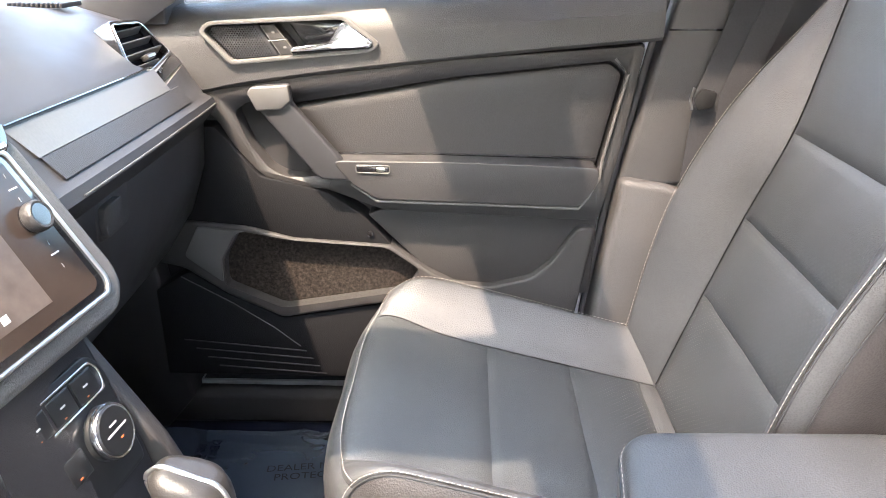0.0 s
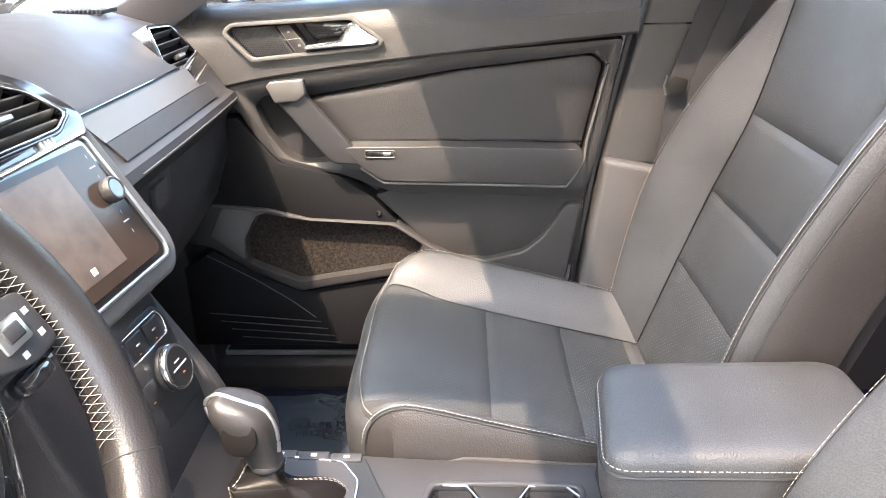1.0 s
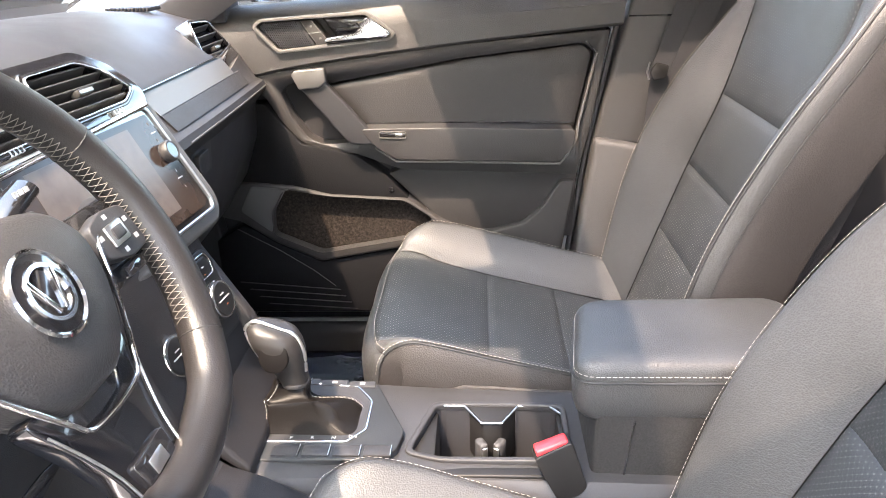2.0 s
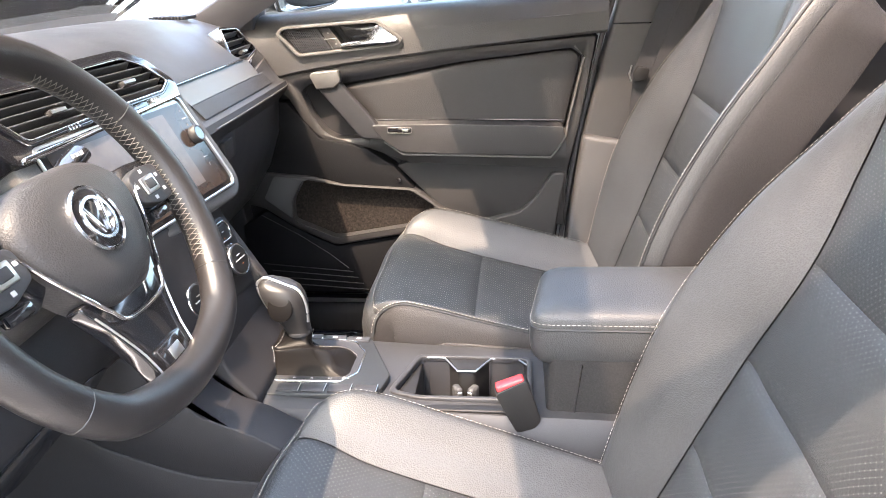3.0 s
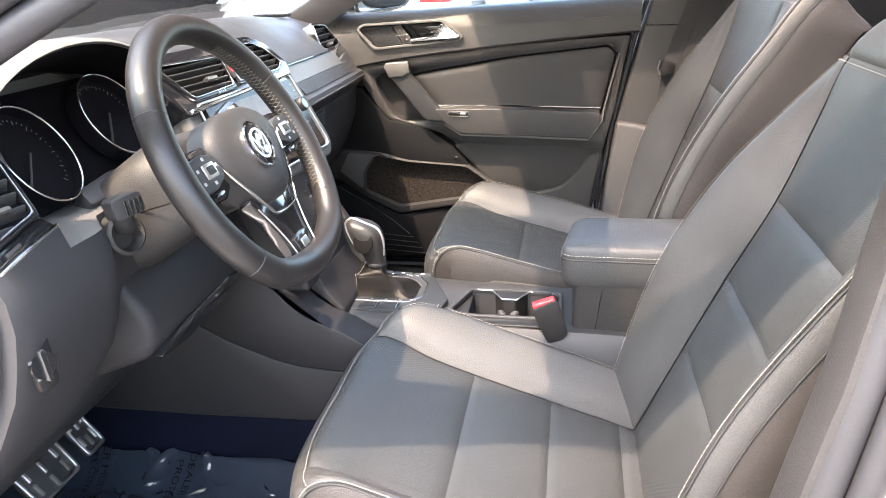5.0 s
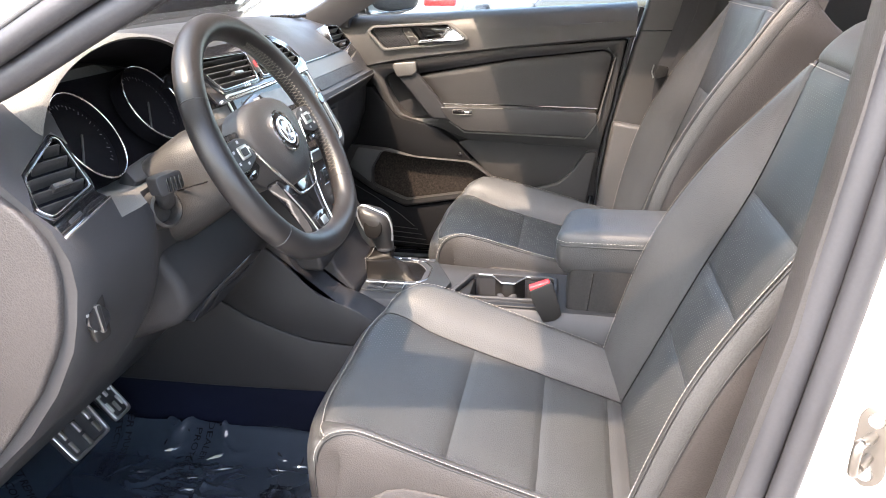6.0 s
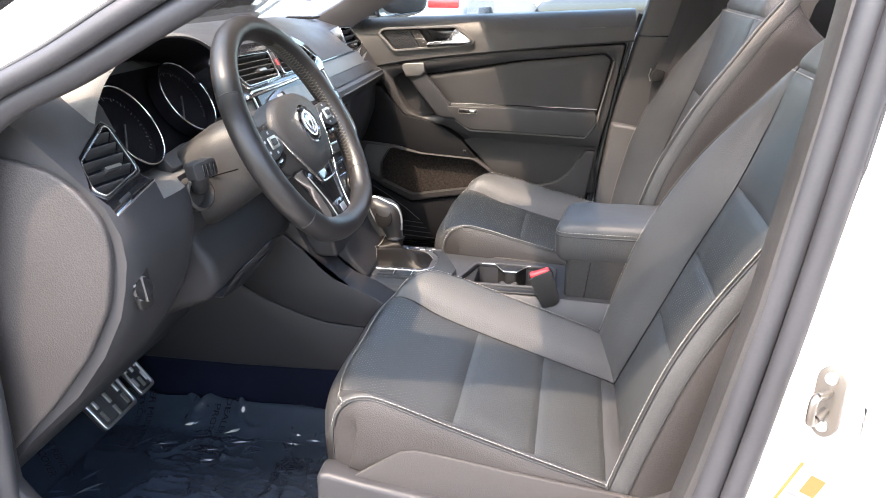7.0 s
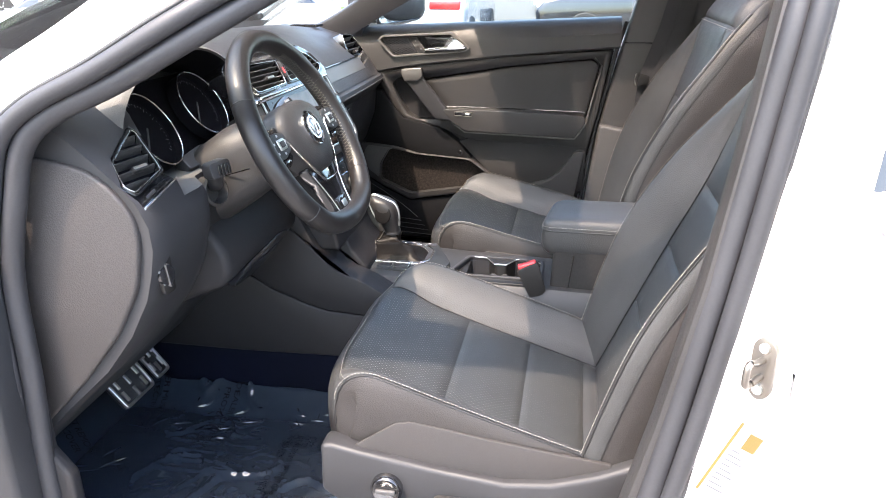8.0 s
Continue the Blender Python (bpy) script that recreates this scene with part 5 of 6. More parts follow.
st = part("indicator_stalk", tube([Vector(p) for p in ((-0.480, -0.478, 1.012), (-0.466, -0.502, 1.022), (-0.458, -0.516, 1.036), (-0.454, -0.524, 1.052))], [0.010, 0.0115, 0.0125, 0.0135], 14, flat=0.8), DARK, col, "black indicator stalk")
part("stalk_head", on(facing((-0.452, -0.520, 1.054), (0.45, 0.89, 0.05), (-0.2, -0.1, 1)), prism(round_poly([(-0.020, 0.012), (0.018, 0.015), (0.020, -0.010), (-0.018, -0.014)], 0.006, 3), "z", -0.012, 0.012, 0.004, 3)), DARK, st, "ribbed stalk head")
for k in range(4):
    part("stalk_rib", on(facing((-0.4405, -0.5262, 1.054), (0.45, 0.89, 0.05), (-0.2, -0.1, 1)), box((-0.006 + 0.006 * k, -0.008, -0.001), (-0.003 + 0.006 * k, 0.010, 0.0015), 0.0005)), GLOSS, st)
st = part("wiper_stalk", tube([CM @ Vector(p) for p in ((0.06, 0.0, -0.09), (0.105, 0.028, -0.075), (0.145, 0.052, -0.066), (0.170, 0.060, -0.062))], [0.010, 0.011, 0.0145, 0.0135], 12, flat=0.7), GLOSS, col, "black wiper stalk")
for k in range(3):
    part("stalk_mark", on(CM, box((0.138 + 0.008 * k, 0.058, -0.052), (0.143 + 0.008 * k, 0.0625, -0.0505))), MARK, st)

# ---------------------------------------------------------------- centre console
con = thing("centre_console", (-0.15, 0.0, 0.40), "black centre console with selector, cup holders and storage", "console")
rows = []
for x, zt, yn, yf in ((-0.66, 0.775, -0.170, 0.15), (-0.56, 0.768, -0.165, 0.15), (-0.46, 0.755, -0.150, 0.14), (-0.40, 0.735, -0.135, 0.13), (-0.34, 0.722, -0.118, 0.122), (-0.25, 0.716, -0.108, 0.118), (-0.12, 0.712, -0.104, 0.112), (0.05, 0.708, -0.102, 0.108), (0.30, 0.700, -0.10, 0.105)):
    rows.append([Vector((x, yn + 0.03, 0.50)), Vector((x, yn - 0.012, 0.56)), Vector((x, yn - 0.010, zt - 0.075)), Vector((x, yn - 0.004, zt - 0.022)), Vector((x, yn + 0.010, zt - 0.004)), Vector((x, yn + 0.030, zt)), Vector((x, yf - 0.030, zt)), Vector((x, yf - 0.010, zt - 0.004)), Vector((x, yf + 0.004, zt - 0.022)), Vector((x, yf + 0.014, zt - 0.075)), Vector((x, yf + 0.02, 0.50))])
cb = part("console_body", loft(rows, True), DARK, con, "", 40)
cut(cb, prism(round_poly([(-0.150, -0.050), (-0.120, 0.050), (-0.020, 0.050), (0.046, 0.046), (0.046, -0.062), (-0.110, -0.062)], 0.012, 3), "z", 0.60, 0.80))
# side panel lines on the driver's side
part("side_panel", prism([(-0.590, 0.743), (-0.525, 0.702), (-0.443, 0.671), (-0.400, 0.660), (-0.345, 0.656), (-0.235, 0.650), (-0.235, 0.685), (-0.31, 0.728), (-0.38, 0.755), (-0.44, 0.812), (-0.493, 0.857)], "y", -0.188, -0.115, 0.003), FOOT, con, "flush console side panel")
part("upper_side", prism([(-0.66, 0.86), (-0.576, 0.765), (-0.497, 0.862), (-0.438, 0.816), (-0.376, 0.758), (-0.330, 0.728), (-0.340, 0.734), (-0.405, 0.775), (-0.45, 0.86), (-0.50, 0.96), (-0.66, 0.98)], "y", -0.186, -0.115, 0.003), FOOT, con, "black stack side")
part("lower_side", prism([(-0.98, 0.86), (-0.70, 0.79), (-0.595, 0.7385), (-0.525, 0.6985), (-0.443, 0.6675), (-0.400, 0.6565), (-0.345, 0.6525), (-0.235, 0.6465), (-0.235, 0.535), (-0.374, 0.546), (-0.60, 0.540), (-0.98, 0.54)], "y", -0.184, -0.12, 0.005), FOOT, con, "lower tunnel cover")
part("tunnel_carpet", prism([(-1.05, 0.39), (-1.05, 0.62), (-0.6, 0.556), (0.3, 0.535), (0.3, 0.39)], "y", -0.176, 0.165, 0.01), CARPET, con, "dark carpeted tunnel")
part("clip_hole", on(facing((-0.772, -0.184, 0.607), (1, 0, 0), (0, 0, 1)), lathe([(0.012, -0.004), (0.012, 0.002), (0.008, 0.003), (0.0, 0.0025)], Matrix.Identity(4), 16)), GLOSS, con)
# far side wall of the stack foot
part("far_side", prism([(-0.62, 0.96), (-0.435, 0.95), (-0.37, 0.84), (-0.33, 0.745), (-0.33, 0.60), (-0.7, 0.55)], "y", 0.075, 0.095, 0.004), HARD, con, "tall console flank")
# top plate with selector
TP = [(-0.375, -0.080), (-0.375, 0.100), (-0.350, 0.108), (-0.205, 0.090), (-0.158, -0.020), (-0.165, -0.060), (-0.20, -0.078)]
tp = part("selector_plate", prism(round_poly(TP, 0.008, 3), "z", 0.70, 0.7235, 0.002), mat("satin grey console plate", (0.016, 0.0175, 0.019), 0.5, grain=0.3, scale=500, spec=0.25), con, "satin dark grey selector plate")
FRM = [(-0.352, -0.046), (-0.352, 0.060), (-0.335, 0.094), (-0.230, 0.080), (-0.206, 0.045), (-0.206, -0.020), (-0.228, -0.046)]
part("plate_frame", ring(round_poly(FRM, 0.006, 3), round_poly(shrink(FRM, 0.0028), 0.005, 3), "z", 0.722, 0.7258, 0.0008), CHROME, tp, "chrome selector frame")
part("plate_inlay", prism(round_poly(shrink(FRM, 0.003), 0.005, 3), "z", 0.722, 0.7245), DARK, tp)
for i, ch in enumerate("PRN"):
    letters("letter", ch, 0.0075, Matrix.Translation((-0.300 + 0.027 * i, -0.037, 0.7247)), MARK, tp)
letters("letter", "D/S", 0.0075, Matrix.Translation((-0.222, -0.034, 0.7247)), MARK, tp)
for k in range(4):
    ke = part("console_key", box((-0.318 + 0.038 * k, -0.073, 0.722), (-0.284 + 0.038 * k, -0.053, 0.7262), 0.0015), DARK, tp, "black console push button")
    part("key_edge", box((-0.285 + 0.038 * k, -0.073, 0.7262), (-0.2842 + 0.038 * k, -0.053, 0.7266)), SATIN, ke)
for k in range(3):
    ke = part("console_key", box((-0.325 + 0.040 * k, 0.084 - 0.003 * k, 0.722), (-0.288 + 0.040 * k, 0.099 - 0.003 * k, 0.7262), 0.0015), DARK, tp, "black console push button")
    part("key_mark", box((-0.310 + 0.040 * k, 0.089 - 0.003 * k, 0.7262), (-0.303 + 0.040 * k, 0.094 - 0.003 * k, 0.7266)), MARK, ke)
part("start_button", lathe([(0.013, 0), (0.013, 0.004), (0.011, 0.006), (0.0, 0.0065)], Matrix.Translation((-0.366, -0.062, 0.724)), 28), SATIN, tp, "silver start button")
# leather gaiter: folds round a tapering sleeve
rows = []
BOOT = round_poly([(-0.338, -0.030), (-0.338, 0.046), (-0.226, 0.042), (-0.218, 0.030), (-0.218, -0.022), (-0.226, -0.032)], 0.012, 6)
for k in range(25):
    f = k / 24
    cx, cy = -0.318 + 0.016 * f * f, 0.008 + 0.004 * f
    w = (1 - f) ** 1.5 * (1 - 0.25 * math.sin(math.pi * f))
    row = []
    for i, (x, y) in enumerate(BOOT):
        a = math.atan2(y - 0.01, x + 0.28)
        tx, ty = cx + 0.0195 * math.cos(a), cy + 0.0185 * math.sin(a)
        fold = 1 + 0.20 * math.sin(3 * a + 7 * f) * math.sin(math.pi * f) + 0.12 * math.sin(7 * a - 9 * f) * math.sin(math.pi * f)
        px, py = tx + (x - tx) * w, ty + (y - ty) * w
        px, py = cx + (px - cx) * fold, cy + (py - cy) * fold
        row.append(Vector((px, py, 0.724 + 0.056 * f ** 0.85 + 0.004 * math.sin(math.pi * f) + 0.006 * math.sin(3 * a + 9 * f) * math.sin(math.pi * f))))
    rows.append(row)
gait = part("gaiter", loft(rows, True, True), GAITER, con, "folded black leather gaiter with white stitching", 70)
for off in (0.25, 0.45, 0.95, 1.15):
    i = int(len(BOOT) * (0.52 + 0.06 * off)) % len(BOOT)
    stitch([rows[k][i] + Vector((0.0012, -0.0008, 0.0012)) for k in range(25)], (0.6, -0.4, 0.7), gait, length=0.0035, gap=0.002)
for i in (3,):
    stitch([rows[k][i] + Vector((-0.0008, -0.0012, 0.0012)) for k in range(25)], (-0.3, -0.8, 0.5), gait, length=0.0035, gap=0.002)
# selector knob
rows = []
for z, cx, a, b in ((0.778, -0.300, 0.0180, 0.0170), (0.786, -0.302, 0.0190, 0.0180), (0.797, -0.305, 0.0215, 0.0200), (0.811, -0.310, 0.0270, 0.0240), (0.827, -0.315, 0.0315, 0.0270), (0.841, -0.319, 0.0330, 0.0280), (0.852, -0.322, 0.0310, 0.0260), (0.8585, -0.323, 0.0245, 0.0200), (0.862, -0.323, 0.0140, 0.0110)):
    rows.append([Vector((cx + a * math.copysign(abs(math.cos(t)) ** 0.75, math.cos(t)), 0.012 + b * math.copysign(abs(math.sin(t)) ** 0.8, math.sin(t)), z - 0.006 * math.cos(t) * max(0.0, min(1.0, (z - 0.80) / 0.04)))) for t in [2 * math.pi * k / 32 for k in range(32)]])
kb = part("selector_knob", loft(rows, True), mat("smooth black knob leather", (0.016, 0.015, 0.0145), 0.38, grain=0.25, scale=700, kind="cells", spec=0.3), con, "black gear selector knob with a silver rim", 60)
arc = [r[16] + Vector((0, 0, 0.0)) for r in rows[3:]] + [r[0] for r in reversed(rows[2:])]
part("knob_rim", tube(smooth_path([(p.x + (0.0002 if p.x > -0.33 else -0.0010), p.y - 0.006, p.z - 0.0006) for p in arc], 40), 0.0026, 8), SATIN, kb, "satin silver knob rim", 80)
part("knob_inlay", on(facing((-0.316, -0.0135, 0.826), (1, 0, 0), (-0.2, 0.12, 1)), prism(round_poly([(-0.018, 0.016), (0.016, 0.018), (0.019, -0.006), (0.008, -0.020), (-0.012, -0.020), (-0.021, -0.004)], 0.010, 4), "z", -0.004, 0.0022, 0.002)), GAITER, kb)
part("knob_collar", lathe([(0.0185, 0), (0.0195, 0.003), (0.0185, 0.006)], Matrix.Translation((-0.300, 0.012, 0.775)), 24), DARK, kb)
# cup holders: liner with two wells and a bridge
CU = [(-0.152, -0.050), (-0.122, 0.052), (-0.020, 0.052), (0.048, 0.048), (0.048, -0.064), (-0.110, -0.064)]
part("cup_frame", ring(round_poly(shrink(CU, -0.005), 0.012, 3), round_poly(shrink(CU, 0.003), 0.010, 3), "z", 0.706, 0.7165, 0.002), DARK, con, "dark cup holder frame")
part("cup_floor", prism(CU, "z", 0.605, 0.612), WELL, con)
for a, b in (((-0.150, -0.055), (-0.118, 0.05)), ((0.040, -0.06), (0.052, 0.05))):
    part("cup_wall", box((a[0], a[1], 0.61), (b[0], b[1], 0.705), 0.003), WELL, con)
for y in (-0.068, 0.052):
    part("cup_wall", box((-0.15, y, 0.61), (0.05, y + 0.008, 0.705), 0.003), WELL, con)
part("cup_bridge", prism(round_poly([(-0.078, 0.052), (-0.058, 0.012), (-0.034, 0.012), (-0.012, 0.052)], 0.006, 3), "z", 0.64, 0.7125, 0.003), WELL, con)
part("bridge_edge", tube([Vector(p) for p in ((-0.110, 0.050, 0.714), (-0.083, 0.049, 0.714), (-0.060, 0.010, 0.714), (-0.033, 0.010, 0.714), (-0.010, 0.049, 0.714), (0.03, 0.050, 0.714), (0.046, 0.03, 0.714))], 0.0014, 6), SATIN, con, "silver bridge edge")
for x in (-0.128, -0.060, -0.036, 0.030):
    part("cup_grip", on(Matrix.Translation((x, 0.0, 0.675)) @ Matrix.Rotation(0.5 if x in (-0.06, 0.03) else -0.5, 4, "Z"), box((-0.006, -0.010, -0.018), (0.006, 0.010, 0.018), 0.004)), RUBBER, con)
    part("grip_face", on(Matrix.Translation((x, -0.003, 0.678)) @ Matrix.Rotation(0.5 if x in (-0.06, 0.03) else -0.5, 4, "Z"), box((-0.004, -0.0115, -0.012), (0.004, -0.0085, 0.012), 0.002)), SATIN, con)
part("coin_tray", box((-0.125, -0.090, 0.704), (0.040, -0.074, 0.7105), 0.002), WELL, con)
# armrest box
part("bin", prism([(0.065, 0.60), (0.075, 0.80), (0.34, 0.80), (0.36, 0.55)], "y", -0.078, 0.085, 0.008, 3), BIN, con, "dark storage bin under the armrest")
part("bin_seam", tube([Vector((0.118, -0.0785, 0.78)), Vector((0.105, -0.0785, 0.66)), Vector((0.102, -0.0785, 0.61))], 0.0013, 6), GLOSS, con)
ar = thing("armrest_lid", (0.18, 0.01, 0.79), "black leather armrest lid with white stitching", "armrest")
rows = []
AR = round_poly([(0.044, -0.080), (0.066, 0.092), (0.34, 0.098), (0.34, -0.082)], 0.030, 6)
AC = (0.20, 0.005)
for f, z in ((0.86, 0.776), (0.93, 0.779), (0.975, 0.787), (1.0, 0.801), (1.008, 0.818), (1.0, 0.834)):
    rows.append([Vector((AC[0] + (x - AC[0]) * f, AC[1] + (y - AC[1]) * f, z)) for x, y in AR])
part("lid_side", loft(rows, True), LEATHER, ar, "", 60)
rows = []
for f, z in ((0.998, 0.834), (0.999, 0.838), (0.985, 0.846), (0.955, 0.852), (0.90, 0.856), (0.75, 0.8595), (0.4, 0.861)):
    rows.append([Vector((AC[0] + (x - AC[0]) * f, AC[1] + (y - AC[1]) * f, z)) for x, y in AR])
part("lid_top", loft(rows, True), LEATHER, ar, "", 60)
loop = [Vector((AC[0] + (x - AC[0]) * 1.003, AC[1] + (y - AC[1]) * 1.003, 0.833)) for x, y in AR] 
part("seam_cord", tube(loop, 0.0016, 6, True), PIPING, ar)
lp = [Vector((AC[0] + (x - AC[0]) * 0.998, AC[1] + (y - AC[1]) * 0.998, 0.8405)) for x, y in AR]
stitch(lp + lp[:1], (0, -0.3, 1), ar)
# belt buckle beside the driver's seat
bk = thing("belt_buckle", (0.05, -0.10, 0.62), "black belt buckle with a red release button", "belt buckle")
bmx = facing((0.028, -0.095, 0.738), (1, 0.15, 0.35), (-0.35, 0, 1))
part("buckle_body", on(bmx, prism(round_poly([(-0.024, 0.020), (0.024, 0.024), (0.022, -0.042), (0.010, -0.050), (-0.016, -0.048)], 0.006, 3), "z", -0.012, 0.012, 0.003, 3)), WELL, bk)
part("release_button", on(bmx, box((-0.020, 0.017, -0.009), (0.020, 0.0275, 0.009), 0.003)), RED, bk, "red release button")
part("buckle_clip", on(bmx, box((-0.010, -0.058, -0.005), (0.008, -0.048, 0.005), 0.002)), SATIN, bk)
part("buckle_strap", on(bmx, prism([(-0.012, -0.055), (0.010, -0.055), (0.020, -0.16), (-0.004, -0.16)], "z", -0.003, 0.003, 0.001)), BELT, bk)

# ---------------------------------------------------------------- driver's door opening
op = thing("driver_door_opening", (-0.2, -0.77, 0.40), "white door opening with a double-lipped grey rubber seal", "door opening", kind="structure")
LOOP = [(-0.285, -0.712, 1.330), (-0.368, -0.748, 1.281), (-0.462, -0.760, 1.229), (-0.555, -0.762, 1.186), (-0.605, -0.765, 1.144), (-0.632, -0.765, 1.075), (-0.663, -0.765, 0.950), (-0.665, -0.768, 0.780), (-0.672, -0.770, 0.620), (-0.653, -0.772, 0.500), (-0.550, -0.775, 0.462), (-0.300, -0.775, 0.455), (0.050, -0.775, 0.455), (0.178, -0.772, 0.490), (0.223, -0.765, 0.620), (0.250, -0.757, 0.750), (0.276, -0.752, 0.900), (0.299, -0.748, 1.050), (0.320, -0.742, 1.200), (0.336, -0.735, 1.320), (0.350, -0.700, 1.430), (0.315, -0.660, 1.495), (0.138, -0.656, 1.488), (-0.040, -0.658, 1.452), (-0.160, -0.672, 1.400)]
loop = smooth_path(LOOP, 140, True)
mid_o = Vector((-0.16, -0.75, 0.95))
outw = [((p - mid_o) * Vector((1, 0, 1))).normalized() for p in loop]
part("seal_inner_lip", tube([p - o * 0.011 + Vector((0, 0.012, 0)) for p, o in zip(loop, outw)], 0.015, 12, True, up=Vector((0, 1, 0))), SEAL, op, "soft grey inner seal lip", 80)
part("seal_outer_lip", tube([p + o * 0.012 + Vector((0, -0.003, 0)) for p, o in zip(loop, outw)], 0.0125, 12, True, up=Vector((0, 1, 0))), SEAL, op, "grey outer seal lip", 80)
part("seal_edge", tube([p + o * 0.0255 + Vector((0, -0.006, 0)) for p, o in zip(loop, outw)], 0.0034, 6, True, up=Vector((0, 1, 0))), RUBBER, op, "thin black seal edge", 80)
upper = [(p, o) for p, o in zip(loop, outw) if p.z > 1.09]
turn_at = max(range(len(upper)), key=lambda k: (upper[k][0] - upper[k - 1][0]).length)
upper = upper[turn_at:] + upper[:turn_at]
part("door_frame_flange", loft([[p + o * 0.022 + Vector((0, 0.004, 0)), p + o * 0.022 + Vector((0, 0.052, 0)), p + o * 0.085 + Vector((0, 0.075, 0)), p + o * 0.085 + Vector((0, 0.010, 0))] for p, o in upper], True), WHITE, op, "white painted door frame flange", 50)
# sill and centre pillar in body colour; hinge pillar coloured dark for its shade
part("hinge_pillar", box((-1.20, -0.82, 0.33), (-0.665, -0.755, 1.03), 0.01), DARK, op, "hinge pillar beside the seal, coloured dark for shade")
part("front_kick_trim", prism([(-1.1, 0.40), (-0.62, 0.40), (-0.625, 0.62), (-0.655, 0.66), (-0.655, 1.09), (-1.1, 1.0)], "y", -0.755, -0.732, 0.005), FOOT, op, "dark kick trim")
part("sill_outer", box((-0.70, -0.86, 0.30), (0.45, -0.78, 0.45), 0.015), WHITE, op, "white outer sill")
part("sill_trim", prism([(-0.80, 0.40), (-0.735, 0.395), (-0.735, 0.445), (-0.75, 0.462), (-0.775, 0.466), (-0.80, 0.455)], "x", -0.66, 0.24, 0.004), HARD, op, "black sill trim")
sp = part("scuff_plate", box((-0.50, -0.768, 0.463), (0.10, -0.746, 0.4690), 0.002), CHROME, op, "polished scuff plate")
rows = []
for z, x0 in ((0.33, 0.177), (0.50, 0.202), (0.65, 0.238), (0.80, 0.274), (0.95, 0.302), (1.10, 0.324), (1.25, 0.348), (1.38, 0.368), (1.47, 0.372)):
    lean = 0.10 * max(0, z - 1.0) ** 1.3
    rows.append([Vector((x0, -0.735 + lean, z)), Vector((x0 + 0.004, -0.762 + lean, z)), Vector((x0 + 0.03, -0.772 + lean, z)), Vector((x0 + 0.075, -0.782 + lean, z)), Vector((x0 + 0.085, -0.782 + lean, z)), Vector((x0 + 0.16, -0.770 + lean, z)), Vector((x0 + 0.26, -0.765 + lean, z)), Vector((x0 + 0.26, -0.70 + lean, z)), Vector((x0 + 0.03, -0.70 + lean, z))])
part("centre_pillar", loft(rows, True), WHITE, op, "white centre pillar", 40)
rows = []
for z, x0 in ((0.42, 0.10), (0.62, 0.185), (0.80, 0.225), (1.0, 0.262), (1.2, 0.292), (1.42, 0.32)):
    lean = 0.10 * max(0, z - 1.0) ** 1.3
    rows.append([Vector((x0, -0.748 + lean, z)), Vector((x0 + 0.004, -0.690 + lean, z)), Vector((x0 + 0.03, -0.665 + lean, z)), Vector((x0 + 0.20, -0.66 + lean, z)), Vector((x0 + 0.20, -0.70 + lean, z)), Vector((x0 + 0.05, -0.745 + lean, z))])
part("pillar_trim", soften(loft(rows, True), 0.008), HARD, op, "grey centre pillar trim")
# grey for the bolt and bracket, and for shading drawn on the hinge
HINGE = mat("grey steel and hinge shading", (0.16, 0.16, 0.165), 0.4)
# rear door edge behind the pillar
rd = thing("rear_door", (0.6, -0.80, 0.45), "white rear door edge with a bolted hinge", "car door")
rows = []
for z, x0 in ((0.40, 0.335), (0.60, 0.345), (0.85, 0.378), (1.10, 0.398), (1.14, 0.400)):
    rows.append([Vector((x0, -0.800, z)), Vector((x0 + 0.012, -0.835, z)), Vector((x0 + 0.05, -0.860, z)), Vector((1.28, -0.860, z)), Vector((1.28, -0.80, z)), Vector((x0 + 0.03, -0.790, z))])
part("door_skin", loft(rows, True), WHITE, rd, "white rear door skin", 40)
rows = []
for z, x0 in ((1.14, 0.405), (1.30, 0.43), (1.45, 0.46)):
    q = 0.25 * (z - 1.14)
    rows.append([Vector((x0, -0.80 + q, z)), Vector((x0 + 0.02, -0.82 + q, z)), Vector((1.25, -0.82 + q, z)), Vector((1.25, -0.80 + q, z))])
part("window", loft(rows, True), GLOSS, rd, "dark tinted rear window")
hg = part("hinge", prism(round_poly([(0.360, 0.930), (0.420, 0.936), (0.424, 0.888), (0.374, 0.886), (0.364, 0.892)], 0.004, 2), "y", -0.806, -0.790, 0.003), WHITE, rd, "white painted door hinge leaf")
# grey edge and plate draw the shaded outline of the white hinge
part("hinge_shade_edge", tube([Vector(p) for p in ((0.362, -0.806, 0.894), (0.360, -0.806, 0.929), (0.404, -0.806, 0.934))], 0.0022, 6), HINGE, hg)
part("hinge_shadow_plate", box((0.376, -0.8085, 0.884), (0.402, -0.800, 0.8885), 0.001), HINGE, hg)
part("hinge_bolt", on(facing((0.391, -0.806, 0.902), (1, 0, 0), (0.1, 0, 1)), lathe([(0.009, 0), (0.009, 0.003), (0.006, 0.005), (0.005, 0.003), (0.0, 0.003)], Matrix.Identity(4), 12)), HINGE, hg)
bk = part("check_bracket", prism(round_poly([(0.404, 1.108), (0.408, 1.142), (0.440, 1.146), (0.440, 1.098), (0.416, 1.098)], 0.004, 2), "y", -0.842, -0.802, 0.003), HINGE, rd, "grey door check bracket")
